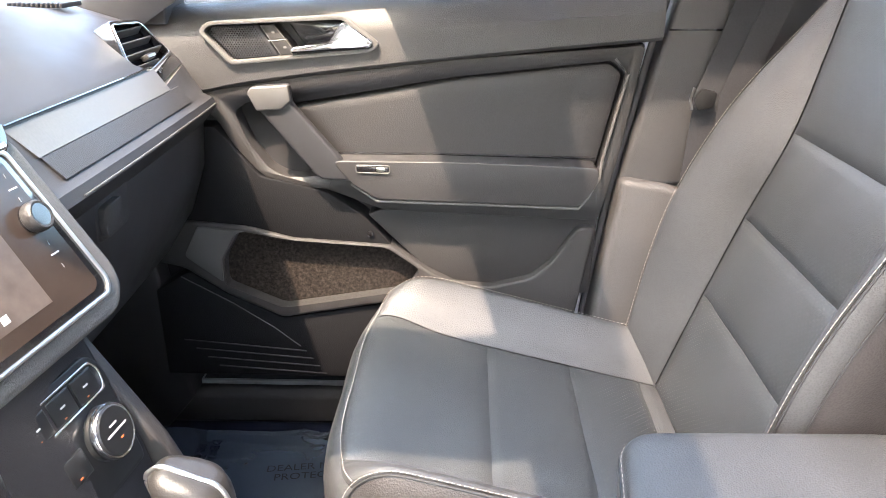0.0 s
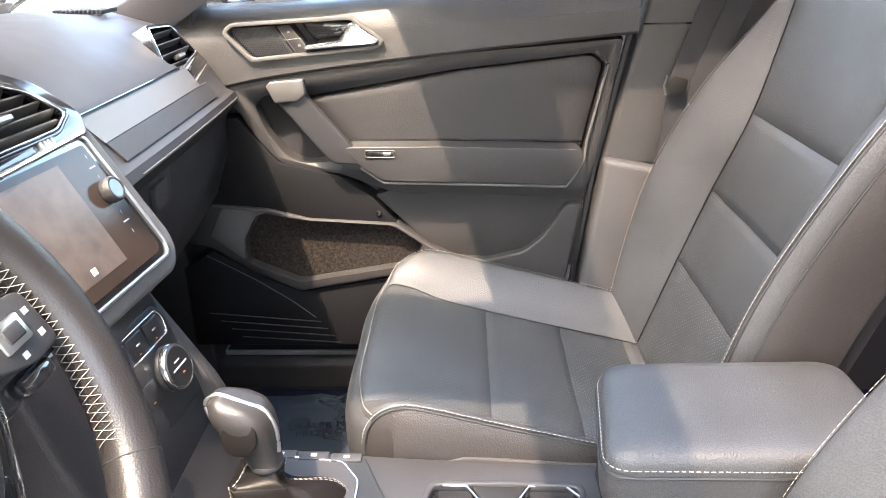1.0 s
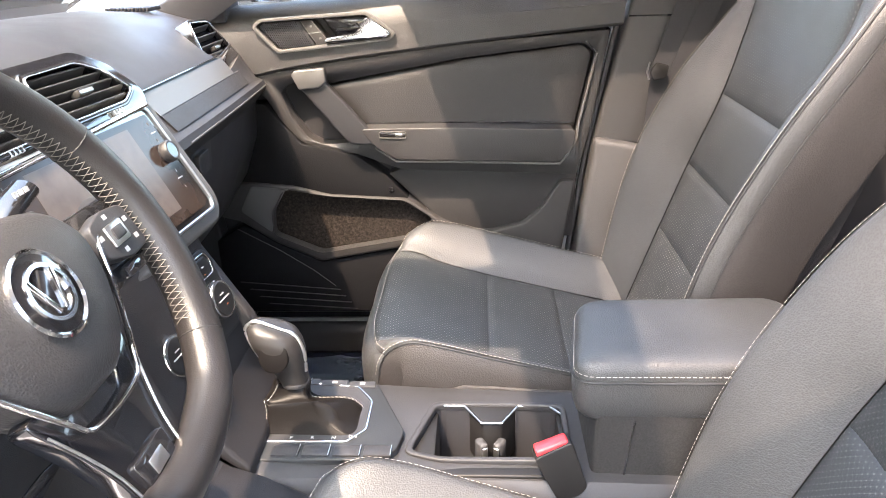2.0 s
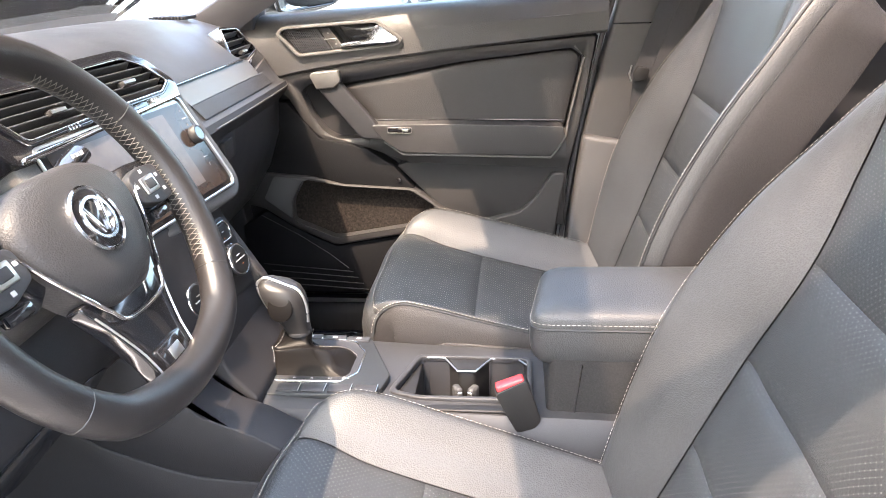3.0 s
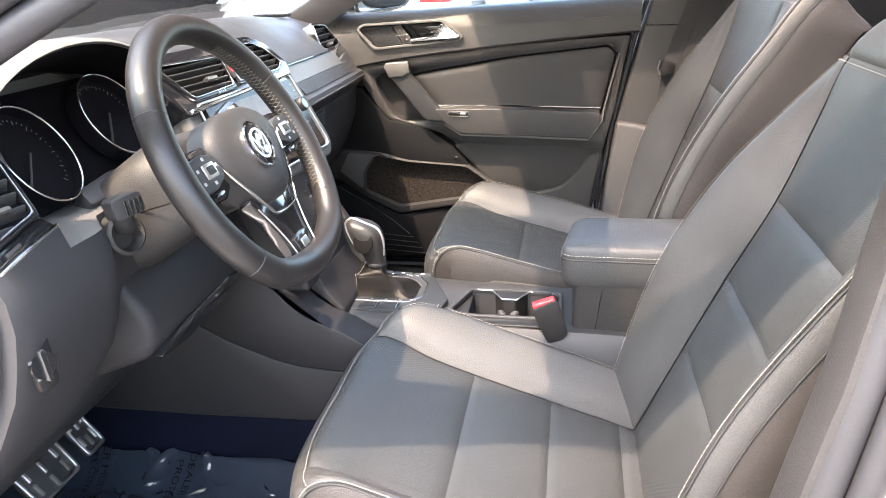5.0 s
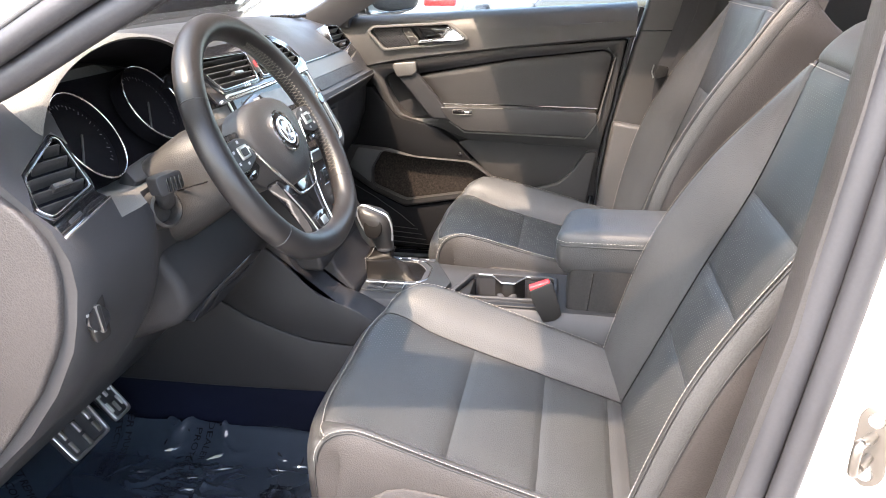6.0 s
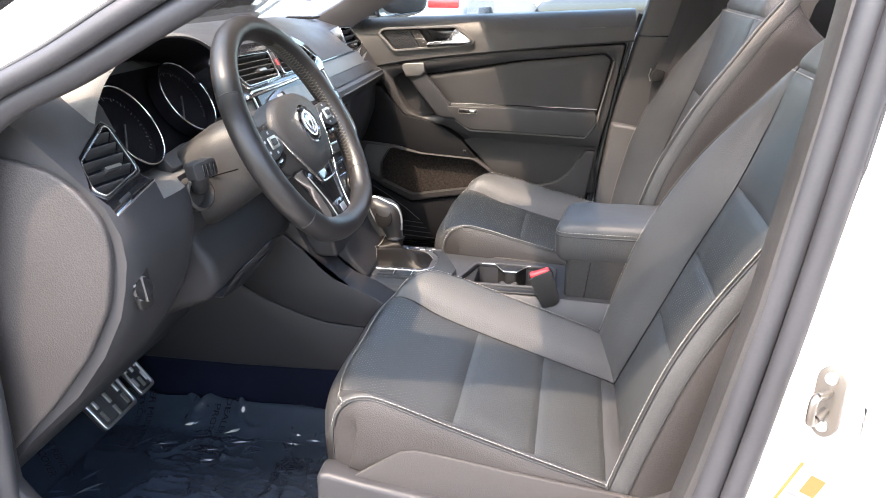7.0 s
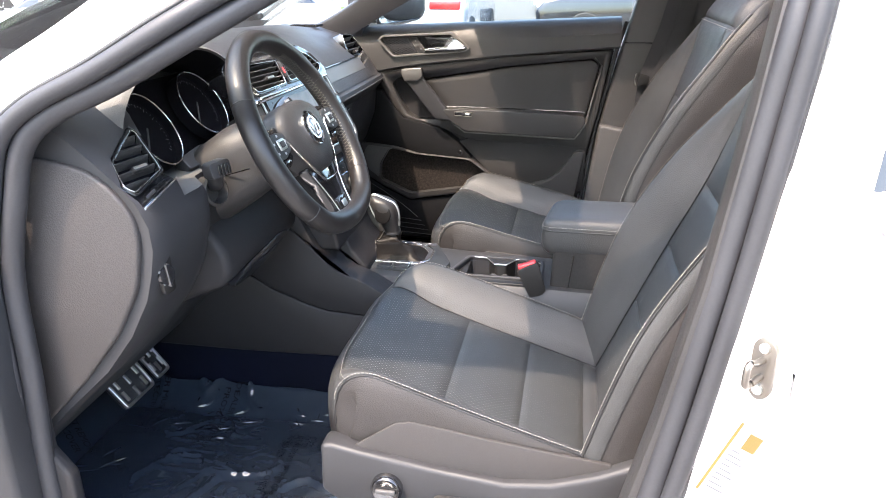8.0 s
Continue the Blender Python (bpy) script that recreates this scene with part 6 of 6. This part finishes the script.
# striker
STRIKE = mat("bright zinc plate", (0.22, 0.20, 0.175), 0.35, metal=0.9)
sk = thing("door_striker", (0.320, -0.775, 0.86), "polished steel door striker bolted to the pillar", "door striker")
sm = facing((0.330, -0.795, 0.927), (0.78, -0.62, 0), (0.06, 0, 1))
part("striker_boss", on(sm, prism(round_poly([(-0.016, 0.034), (0.0, 0.046), (0.016, 0.034), (0.016, -0.034), (0.0, -0.046), (-0.016, -0.034)], 0.010, 3), "z", -0.034, -0.004, 0.002)), WHITE, sk, "white pressed boss")
part("striker_plate", on(sm, prism(round_poly([(-0.014, 0.030), (0.0, 0.042), (0.014, 0.030), (0.014, -0.030), (0.0, -0.042), (-0.014, -0.030)], 0.010, 3), "z", -0.004, 0.004, 0.0012)), STRIKE, sk, "oval polished plate")
for b in (0.026, -0.026):
    part("striker_bolt", on(sm @ Matrix.Translation((0, b, 0.004)), lathe([(0.0065, 0), (0.006, 0.003), (0.003, 0.0035), (0.003, 0.001), (0.0, 0.001)], Matrix.Identity(4), 12)), SATIN, sk)
part("striker_loop", on(sm, tube(smooth_path([(0, 0.011, 0.0), (0, 0.012, 0.018), (0, 0.016, 0.034), (0, 0.012, 0.040), (0, -0.006, 0.040), (0, -0.011, 0.034), (0, -0.011, 0.018), (0, -0.010, 0.0)], 26), 0.0042, 10)), STRIKE, sk, "bent steel loop")
# tyre label
lb = thing("pillar_label", (0.31, -0.79, 0.73), "white and yellow printed label on the white pillar", "label")
lm = facing((0.315, -0.7875, 0.797), (0.85, -0.12, -0.35), (0.27, -0.02, 1))
part("label_sheet", on(lm, prism([(-0.016, -0.060), (0.018, -0.060), (0.018, 0.056), (-0.016, 0.056)], "z", 0.0, 0.0006)), mat("label paper", (0.34, 0.33, 0.32), 0.5), lb)
part("yellow_band", on(lm, prism([(-0.016, -0.060), (-0.0125, -0.060), (-0.0125, 0.050), (-0.016, 0.050)], "z", 0.0006, 0.0009)), mat("label yellow", (0.12, 0.09, 0.02), 0.5), lb)
part("gold_field", on(lm, prism([(0.0, 0.018), (0.016, 0.018), (0.016, 0.042), (0.0, 0.042)], "z", 0.0006, 0.0009)), mat("label gold", (0.105, 0.075, 0.02), 0.5), lb)
for k in range(9):
    part("print_bar", on(lm, box((-0.008, 0.010 - 0.0075 * k, 0.0006), (0.004 + 0.010 * ((k * 7) % 3) / 2, 0.0120 - 0.0075 * k, 0.0009))), mat("label print", (0.08, 0.08, 0.09), 0.6), lb)

# ---------------------------------------------------------------- floor films and mats, pedals
def film_material():
    m = mat("clear blue floor film", (0.016, 0.021, 0.029), 0.06, vary=0.25, vscale=5)
    t = m.node_tree
    b = t.nodes["Principled BSDF"]
    n = t.nodes.new("ShaderNodeTexNoise")
    n.inputs["Scale"].default_value, n.inputs["Detail"].default_value, n.inputs["Distortion"].default_value = 5, 3, 1.0
    co = t.nodes.new("ShaderNodeTexCoord")
    t.links.new(co.outputs["Object"], n.inputs["Vector"])
    bu = t.nodes.new("ShaderNodeBump")
    bu.inputs["Strength"].default_value, bu.inputs["Distance"].default_value = 0.10, 0.010
    t.links.new(n.outputs[0], bu.inputs["Height"])
    t.links.new(bu.outputs[0], b.inputs["Normal"])
    return m


FILM = film_material()


def floor_lift(x, y):
    return 0.397 + 0.55 * max(0.0, -0.86 - x) + 0.04 * max(0, (abs(y) - 0.66)) / 0.06


def film_height(x, y, seed):
    """Height of the wrinkled film: slow folds and sharp creases."""
    p = Vector((x * 7 + seed, y * 7, 0))
    fold = 1 - abs(noise.noise(p * 1.3)) * 2.2
    calm = max(0.0, noise.noise(p * 0.45 + Vector((2, 5, 8)))) * 4.0
    crease = (max(0.0, fold) ** 10 * 0.009 + max(0.0, 1 - abs(noise.noise(p * 2.9 + Vector((3, 9, 1)))) * 3) ** 8 * 0.004) * min(1.0, calm)
    rib = 0.0
    if seed < 2 and -0.70 < x < -0.52 and -0.47 < y < -0.30:
        rib = 0.003 * math.exp(-(((y + 0.32) / 0.032 + 0.5) % 1 - 0.5) ** 2 * 60)
    wall = 0.045 * max(0.0, min(1.0, (y + 0.26) / 0.07)) ** 2 if y < 0 else 0.02
    return floor_lift(x, y) + 0.012 + noise.noise(p * 0.6) * 0.002 + crease + rib + wall


def film(name, x0, x1, y0, y1, seed, label):
    """A wrinkled sheet of film over the carpet."""
    rows = []
    nx, ny = 130, 130
    for i in range(nx + 1):
        row = []
        for j in range(ny + 1):
            x, y = x0 + (x1 - x0) * i / nx, y0 + (y1 - y0) * j / ny
            wob = 0.012 * noise.noise(Vector((x * 14, y * 14, seed))) if min(i, nx - i, j, ny - j) == 0 else 0
            row.append(Vector((x + wob, y + wob, film_height(x, y, seed))))
        rows.append(row)
    return tagged(part(name, loft(rows), FILM, None, "", 50), label, "floor film")


drv = film("floor_film", -0.98, -0.26, -0.70, -0.185, 1.0, "crinkled clear protective film with black print on the driver floor")
psg = film("floor_film", -0.98, -0.15, 0.19, 0.66, 5.0, "clear protective film with black print on the passenger floor")


def folds(parent, seed, spots):
    """Small sharp folds standing up from the film."""
    rnd = random.Random(seed)
    for x, y, n, spread in spots:
        for _ in range(n):
            cx, cy = x + rnd.uniform(-spread, spread), y + rnd.uniform(-spread, spread) * 0.6
            a, ln, h, w = rnd.uniform(0, math.pi), rnd.uniform(0.010, 0.034), rnd.uniform(0.0015, 0.004), rnd.uniform(0.0016, 0.0038)
            d, q = Vector((math.cos(a), math.sin(a), 0)) * ln, Vector((-math.sin(a), math.cos(a), 0)) * w
            z = film_height(cx, cy, seed)
            bm = bmesh.new()
            c = Vector((cx, cy, z))
            pts = [c - d, c - d * 0.3 + q - Vector((0, 0, 0.002)), c + d * 0.4 + q * 1.2 - Vector((0, 0, 0.002)), c + d, c + d * 0.4 - q - Vector((0, 0, 0.002)), c - d * 0.3 - q * 0.8 - Vector((0, 0, 0.002)), c - d * 0.35 + Vector((0, 0, h)), c + d * 0.3 + Vector((0, 0, h * 0.8))]
            v = [bm.verts.new(p) for p in pts]
            for f in ((0, 1, 6), (1, 2, 7, 6), (2, 3, 7), (3, 4, 7), (4, 5, 6, 7), (5, 0, 6)):
                bm.faces.new([v[k] for k in f])
            bmesh.ops.recalc_face_normals(bm, faces=bm.faces)
            part("fold", bm, FILM, parent, "", 0)


def print_on(parent, x, y, rz, seed, size=0.019):
    mm = Matrix.Translation((x, y, 0)) @ Matrix.Rotation(math.radians(rz), 4, "Z")
    for k, s in enumerate(("DEALER MUST REMOVE", "PROTECTIVE COVER")):
        ob = letters("film_print", s, size, mm @ Matrix.Translation((0, -0.024 * k, 0)), INK, parent, "", 0.0)
        for v in ob.data.vertices:
            v.co.z = film_height(v.co.x, v.co.y, seed) + 0.003


for x, y, rz in ((-0.371, -0.330, 180), (-0.625, -0.285, -92), (-0.924, -0.373, -35), (-0.43, -0.40, -88), (-0.79, -0.24, -80), (-0.36, -0.52, 178)):
    print_on(drv, x, y, rz, 1.0)
for x, y, rz in ((-0.30, 0.56, 8), (-0.30, 0.36, 8), (-0.53, 0.50, -88)):
    print_on(psg, x, y, rz, 5.0, 0.024)
folds(drv, 1.0, ((-0.42, -0.25, 12, 0.07), (-0.40, -0.36, 8, 0.06), (-0.62, -0.24, 8, 0.10), (-0.72, -0.30, 6, 0.10), (-0.50, -0.42, 6, 0.10), (-0.85, -0.45, 6, 0.08), (-0.56, -0.30, 8, 0.12)))
folds(psg, 5.0, ((-0.45, 0.40, 6, 0.12),))
# ribbed mat under the driver's film
mt = thing("floor_mat", (-0.55, -0.42, 0.396), "black ribbed rubber floor mat under the film", "floor mat")
part("mat_sheet", box((-0.86, -0.66, 0.396), (-0.30, -0.20, 0.400), 0.001), RUBBER, mt)
# pedals
def pedal(name, c, w, h, arm_top, label):
    t = thing(name, c, label, "pedal")
    m = facing(c, (0, 1, 0), (-0.62, 0, 0.78))
    P = round_poly([(-w, h), (w, h), (w * 0.96, -h), (-w * 0.96, -h)], 0.010, 3)
    part("plate", on(m, prism(P, "z", -0.008, 0.0, 0.002)), DARK, t)
    part("frame", on(m, ring(P, round_poly(shrink([(-w, h), (w, h), (w * 0.96, -h), (-w * 0.96, -h)], 0.006), 0.007, 3), "z", -0.004, 0.004, 0.0015)), STEEL, t, "brushed steel pedal frame")
    for i in range(3):
        for j in range(2):
            a = -w * 0.62 + w * 0.62 * i
            b = -h * 0.38 + h * 0.80 * j - 0.006 * (i % 2)
            part("grip", on(m, box((a - 0.0035, b - 0.011, 0.0), (a + 0.0035, b + 0.011, 0.004), 0.001)), STEEL, t)
    part("arm", tube([m @ Vector((0, 0, -0.006)), m @ Vector((0, 0.03, -0.03)), Vector(arm_top)], 0.008, 8), DARK, t)


pedal("brake_pedal", (-0.745, -0.410, 0.572), 0.052, 0.036, (-0.93, -0.37, 0.78), "steel brake pedal with black rubber grips")
pedal("accelerator_pedal", (-0.785, -0.270, 0.550), 0.026, 0.046, (-0.95, -0.21, 0.72), "steel accelerator pedal with black rubber grips")

# rear bench, closes the view behind the front seats
rb = thing("rear_bench", (1.1, 0, 0.40), "dark rear bench seat in the shade", "rear seat")
part("bench_cushion", box((0.85, -0.64, 0.44), (1.35, 0.64, 0.66), 0.04), LEATHER_SIDE, rb)
part("bench_back", prism([(1.28, 0.60), (1.42, 0.60), (1.62, 1.25), (1.48, 1.27)], "y", -0.64, 0.64, 0.03, 3), LEATHER_SIDE, rb)
part("bench_plinth", box((0.90, -0.62, 0.395), (1.40, 0.62, 0.45), 0.01), DARK, rb)

# seat adjusters on the driver's side cover
for s_ob in (seat,):
    kb = part("lumbar_knob", on(facing((-0.158, SY - 0.271, 0.572), (1, 0, 0), (0, 0, 1)), lathe([(0.026, 0), (0.026, 0.010), (0.022, 0.014), (0.0, 0.012)], Matrix.Identity(4), 28)), GLOSS, s_ob, "black round lumbar knob")
    part("knob_star", on(facing((-0.158, SY - 0.285, 0.572), (1, 0, 0), (0, 0, 1)), box((-0.016, -0.004, -0.002), (0.016, 0.004, 0.004), 0.002)), PILLAR, kb)
    part("height_lever", on(facing((0.0, SY - 0.271, 0.555), (1, 0, 0), (0, 0, 1)), prism(round_poly([(-0.09, -0.010), (-0.08, 0.012), (0.06, 0.014), (0.07, -0.008)], 0.008, 3), "z", 0, 0.014, 0.004)), HARD, s_ob, "black seat height lever")

# ---------------------------------------------------------------- passenger mirror
pm = thing("wing_mirror", (-0.50, 0.90, 1.10), "dark wing mirror on the passenger door", "wing mirror")
rows = []
for f, k in ((0.0, 0.55), (0.03, 0.80), (0.10, 0.97), (0.16, 1.0)):
    rows.append([Vector((-0.475 - f * 0.75 + 0.13 * k * 0.65 * a, 0.965 + f * 0.66 + 0.13 * k * 0.75 * a, 1.245 + 0.075 * k * b)) for a, b in [(math.copysign(abs(math.cos(t)) ** 0.6, math.cos(t)), math.copysign(abs(math.sin(t)) ** 0.6, math.sin(t))) for t in [2 * math.pi * i / 28 for i in range(28)]]])
rows.reverse()
part("housing", loft(rows, True), DARK, pm, "dark mirror housing", 60)
gm = facing((-0.512, 0.962, 1.243), (0.65, 0.76, 0.0), (0, 0, 1))
part("mirror_rim", on(gm, ring(round_poly([(-0.098, 0.064), (0.094, 0.070), (0.100, -0.050), (-0.080, -0.064)], 0.02, 4), round_poly([(-0.090, 0.057), (0.087, 0.063), (0.092, -0.044), (-0.074, -0.057)], 0.018, 4), "z", 0.0, 0.016, 0.003)), GLOSS, pm)
part("mirror_glass", on(gm, prism(round_poly([(-0.092, 0.059), (0.089, 0.065), (0.094, -0.046), (-0.076, -0.059)], 0.018, 4), "z", 0.004, 0.008)), mat("mirror", (0.9, 0.9, 0.9), 0.02, metal=1.0, vary=0.0), pm, "mirror glass")
part("mirror_foot", box((-0.60, 0.80, 1.15), (-0.50, 0.95, 1.185), 0.01), DARK, pm)

# ---------------------------------------------------------------- cars on the lot
TYRE = mat("tyre rubber", (0.02, 0.02, 0.02), 0.8, grain=0.4, scale=200)
TINT = mat("dark car glass", (0.02, 0.025, 0.03), 0.06, coat=0.5)
TAIL = mat("red tail lamp", (0.65, 0.02, 0.02), 0.2, coat=0.6)
LAMP = mat("clear lamp lens", (0.6, 0.6, 0.62), 0.15, coat=0.6)


def parked_car(paint, at, turn, label, tall=1.0):
    """A parked car along its own x axis, nose towards minus x."""
    t = new("parked_car")
    tagged(t, label, "car", "cars on the lot")
    side = [(-2.2, 0.35), (-2.25, 0.62), (-2.1, 0.78), (-1.25, 0.96), (-0.9, 1.0), (1.6, 1.02), (2.1, 1.0), (2.25, 0.80), (2.25, 0.42), (2.1, 0.28), (-2.0, 0.26)]
    part("body", soften(prism([(x, z * tall) for x, z in side], "y", -0.90, 0.90), 0.07, 3), paint, t)
    rows = []
    for x, z, w in ((-1.25, 0.96, 0.80), (-0.55, 1.42, 0.62), (0.2, 1.50, 0.62), (1.3, 1.46, 0.60), (1.95, 1.02, 0.74)):
        rows.append([Vector((x, -0.82, 0.90 * tall)), Vector((x, -w, z * tall)), Vector((x, w, z * tall)), Vector((x, 0.82, 0.90 * tall))])
    part("glasshouse", soften(loft(rows, True), 0.03), TINT, t, "dark tinted glass")
    part("roof", box((-0.55, -0.60, 1.465 * tall), (1.30, 0.60, 1.515 * tall), 0.02), paint, t)
    for x in (-1.38, 1.38):
        for s in (-1, 1):
            m = Matrix.Translation((x, 0.82 * s, 0.34)) @ Matrix.Rotation(math.radians(-90 * s), 4, "X")
            w = part("wheel", lathe([(0.20, -0.10), (0.31, -0.11), (0.34, -0.07), (0.34, 0.07), (0.31, 0.11), (0.22, 0.105)], m, 28), TYRE, t, "black tyre")
            part("rim", lathe([(0.22, 0.10), (0.20, 0.06), (0.06, 0.075), (0.0, 0.08)], m, 28), DARK, w)
            for k in range(5):
                part("rim_spoke", on(m @ Matrix.Rotation(2 * math.pi * k / 5, 4, "Z"), box((0.03, -0.022, 0.07), (0.215, 0.022, 0.105), 0.008)), SATIN, w)
    for s in (-1, 1):
        part("tail_lamp", box((2.10, 0.60 * s - 0.24, 0.80 * tall), (2.262, 0.60 * s + 0.24, 0.93 * tall), 0.02), TAIL, t, "red tail lamp")
        part("head_lamp", box((-2.24, 0.62 * s - 0.2, 0.66 * tall), (-2.0, 0.62 * s + 0.2, 0.80 * tall), 0.03), LAMP, t)
        part("side_mirror", box((-0.85, 0.98 * s - 0.09, 0.98 * tall), (-0.72, 0.98 * s + 0.09, 1.10 * tall), 0.03), paint, t)
    part("bumper", box((2.18, -0.85, 0.38), (2.29, 0.85, 0.56), 0.03), DARK, t)
    t.matrix_basis = pose(*at, 0, 0, turn)
    return t


GREY_P = mat("grey car paint", (0.30, 0.33, 0.36), 0.25, coat=0.8, vary=0.03)
SILVER_P = mat("silver car paint", (0.52, 0.53, 0.53), 0.28, metal=0.4, coat=0.8, vary=0.03)
BLACK_P = mat("black car paint", (0.012, 0.012, 0.014), 0.18, coat=0.9, vary=0.03)
parked_car(GREY_P, (-2.55, 12.4, 0), -90, "grey parked car with red tail lamps")
parked_car(BLACK_P, (1.45, 13.4, 0), 6, "black parked car beside the aisle", 1.12)
parked_car(SILVER_P, (-10.2, 15.6, 0), 25, "silver parked car in the far row")
parked_car(WHITE, (-14.6, 19.0, 0), 10, "white parked car in the far row")
parked_car(SILVER_P, (-4.9, 6.9, 0), 18, "silver parked car in the near row")
parked_car(WHITE, (9.0, -0.2, 0), 12, "white parked car behind")
fence = thing("low_wall", (-1.5, 17, 0), "pale grey low wall along the lot", "wall")
part("wall", box((-30, 18.0, 0.0), (30, 18.25, 2.6), 0.02), mat("pale grey render", (0.15, 0.157, 0.16), 0.8, grain=0.6, scale=60, vscale=1.5), fence)
part("kerb", box((-30, 17.6, 0.0), (30, 18.0, 0.14), 0.02), mat("pale concrete kerb", (0.22, 0.21, 0.19), 0.85, grain=0.8, scale=80), fence)
sign = thing("window_notice", (-1.16, 2.6, 0), "small pale yellow notice board with green print", "notice")
part("notice_post", box((-1.17, 2.59, 0), (-1.14, 2.61, 1.0), 0.004), DARK, sign)
part("notice_board", box((-1.24, 2.58, 1.0), (-1.06, 2.60, 1.28), 0.004), mat("pale yellow card", (0.62, 0.60, 0.34), 0.6), sign)
for k in range(4):
    part("print_bar", box((-1.21, 2.576, 1.05 + 0.05 * k), (-1.12 + 0.02 * (k % 2), 2.58, 1.065 + 0.05 * k)), mat("green print", (0.08, 0.16, 0.05), 0.6), sign)
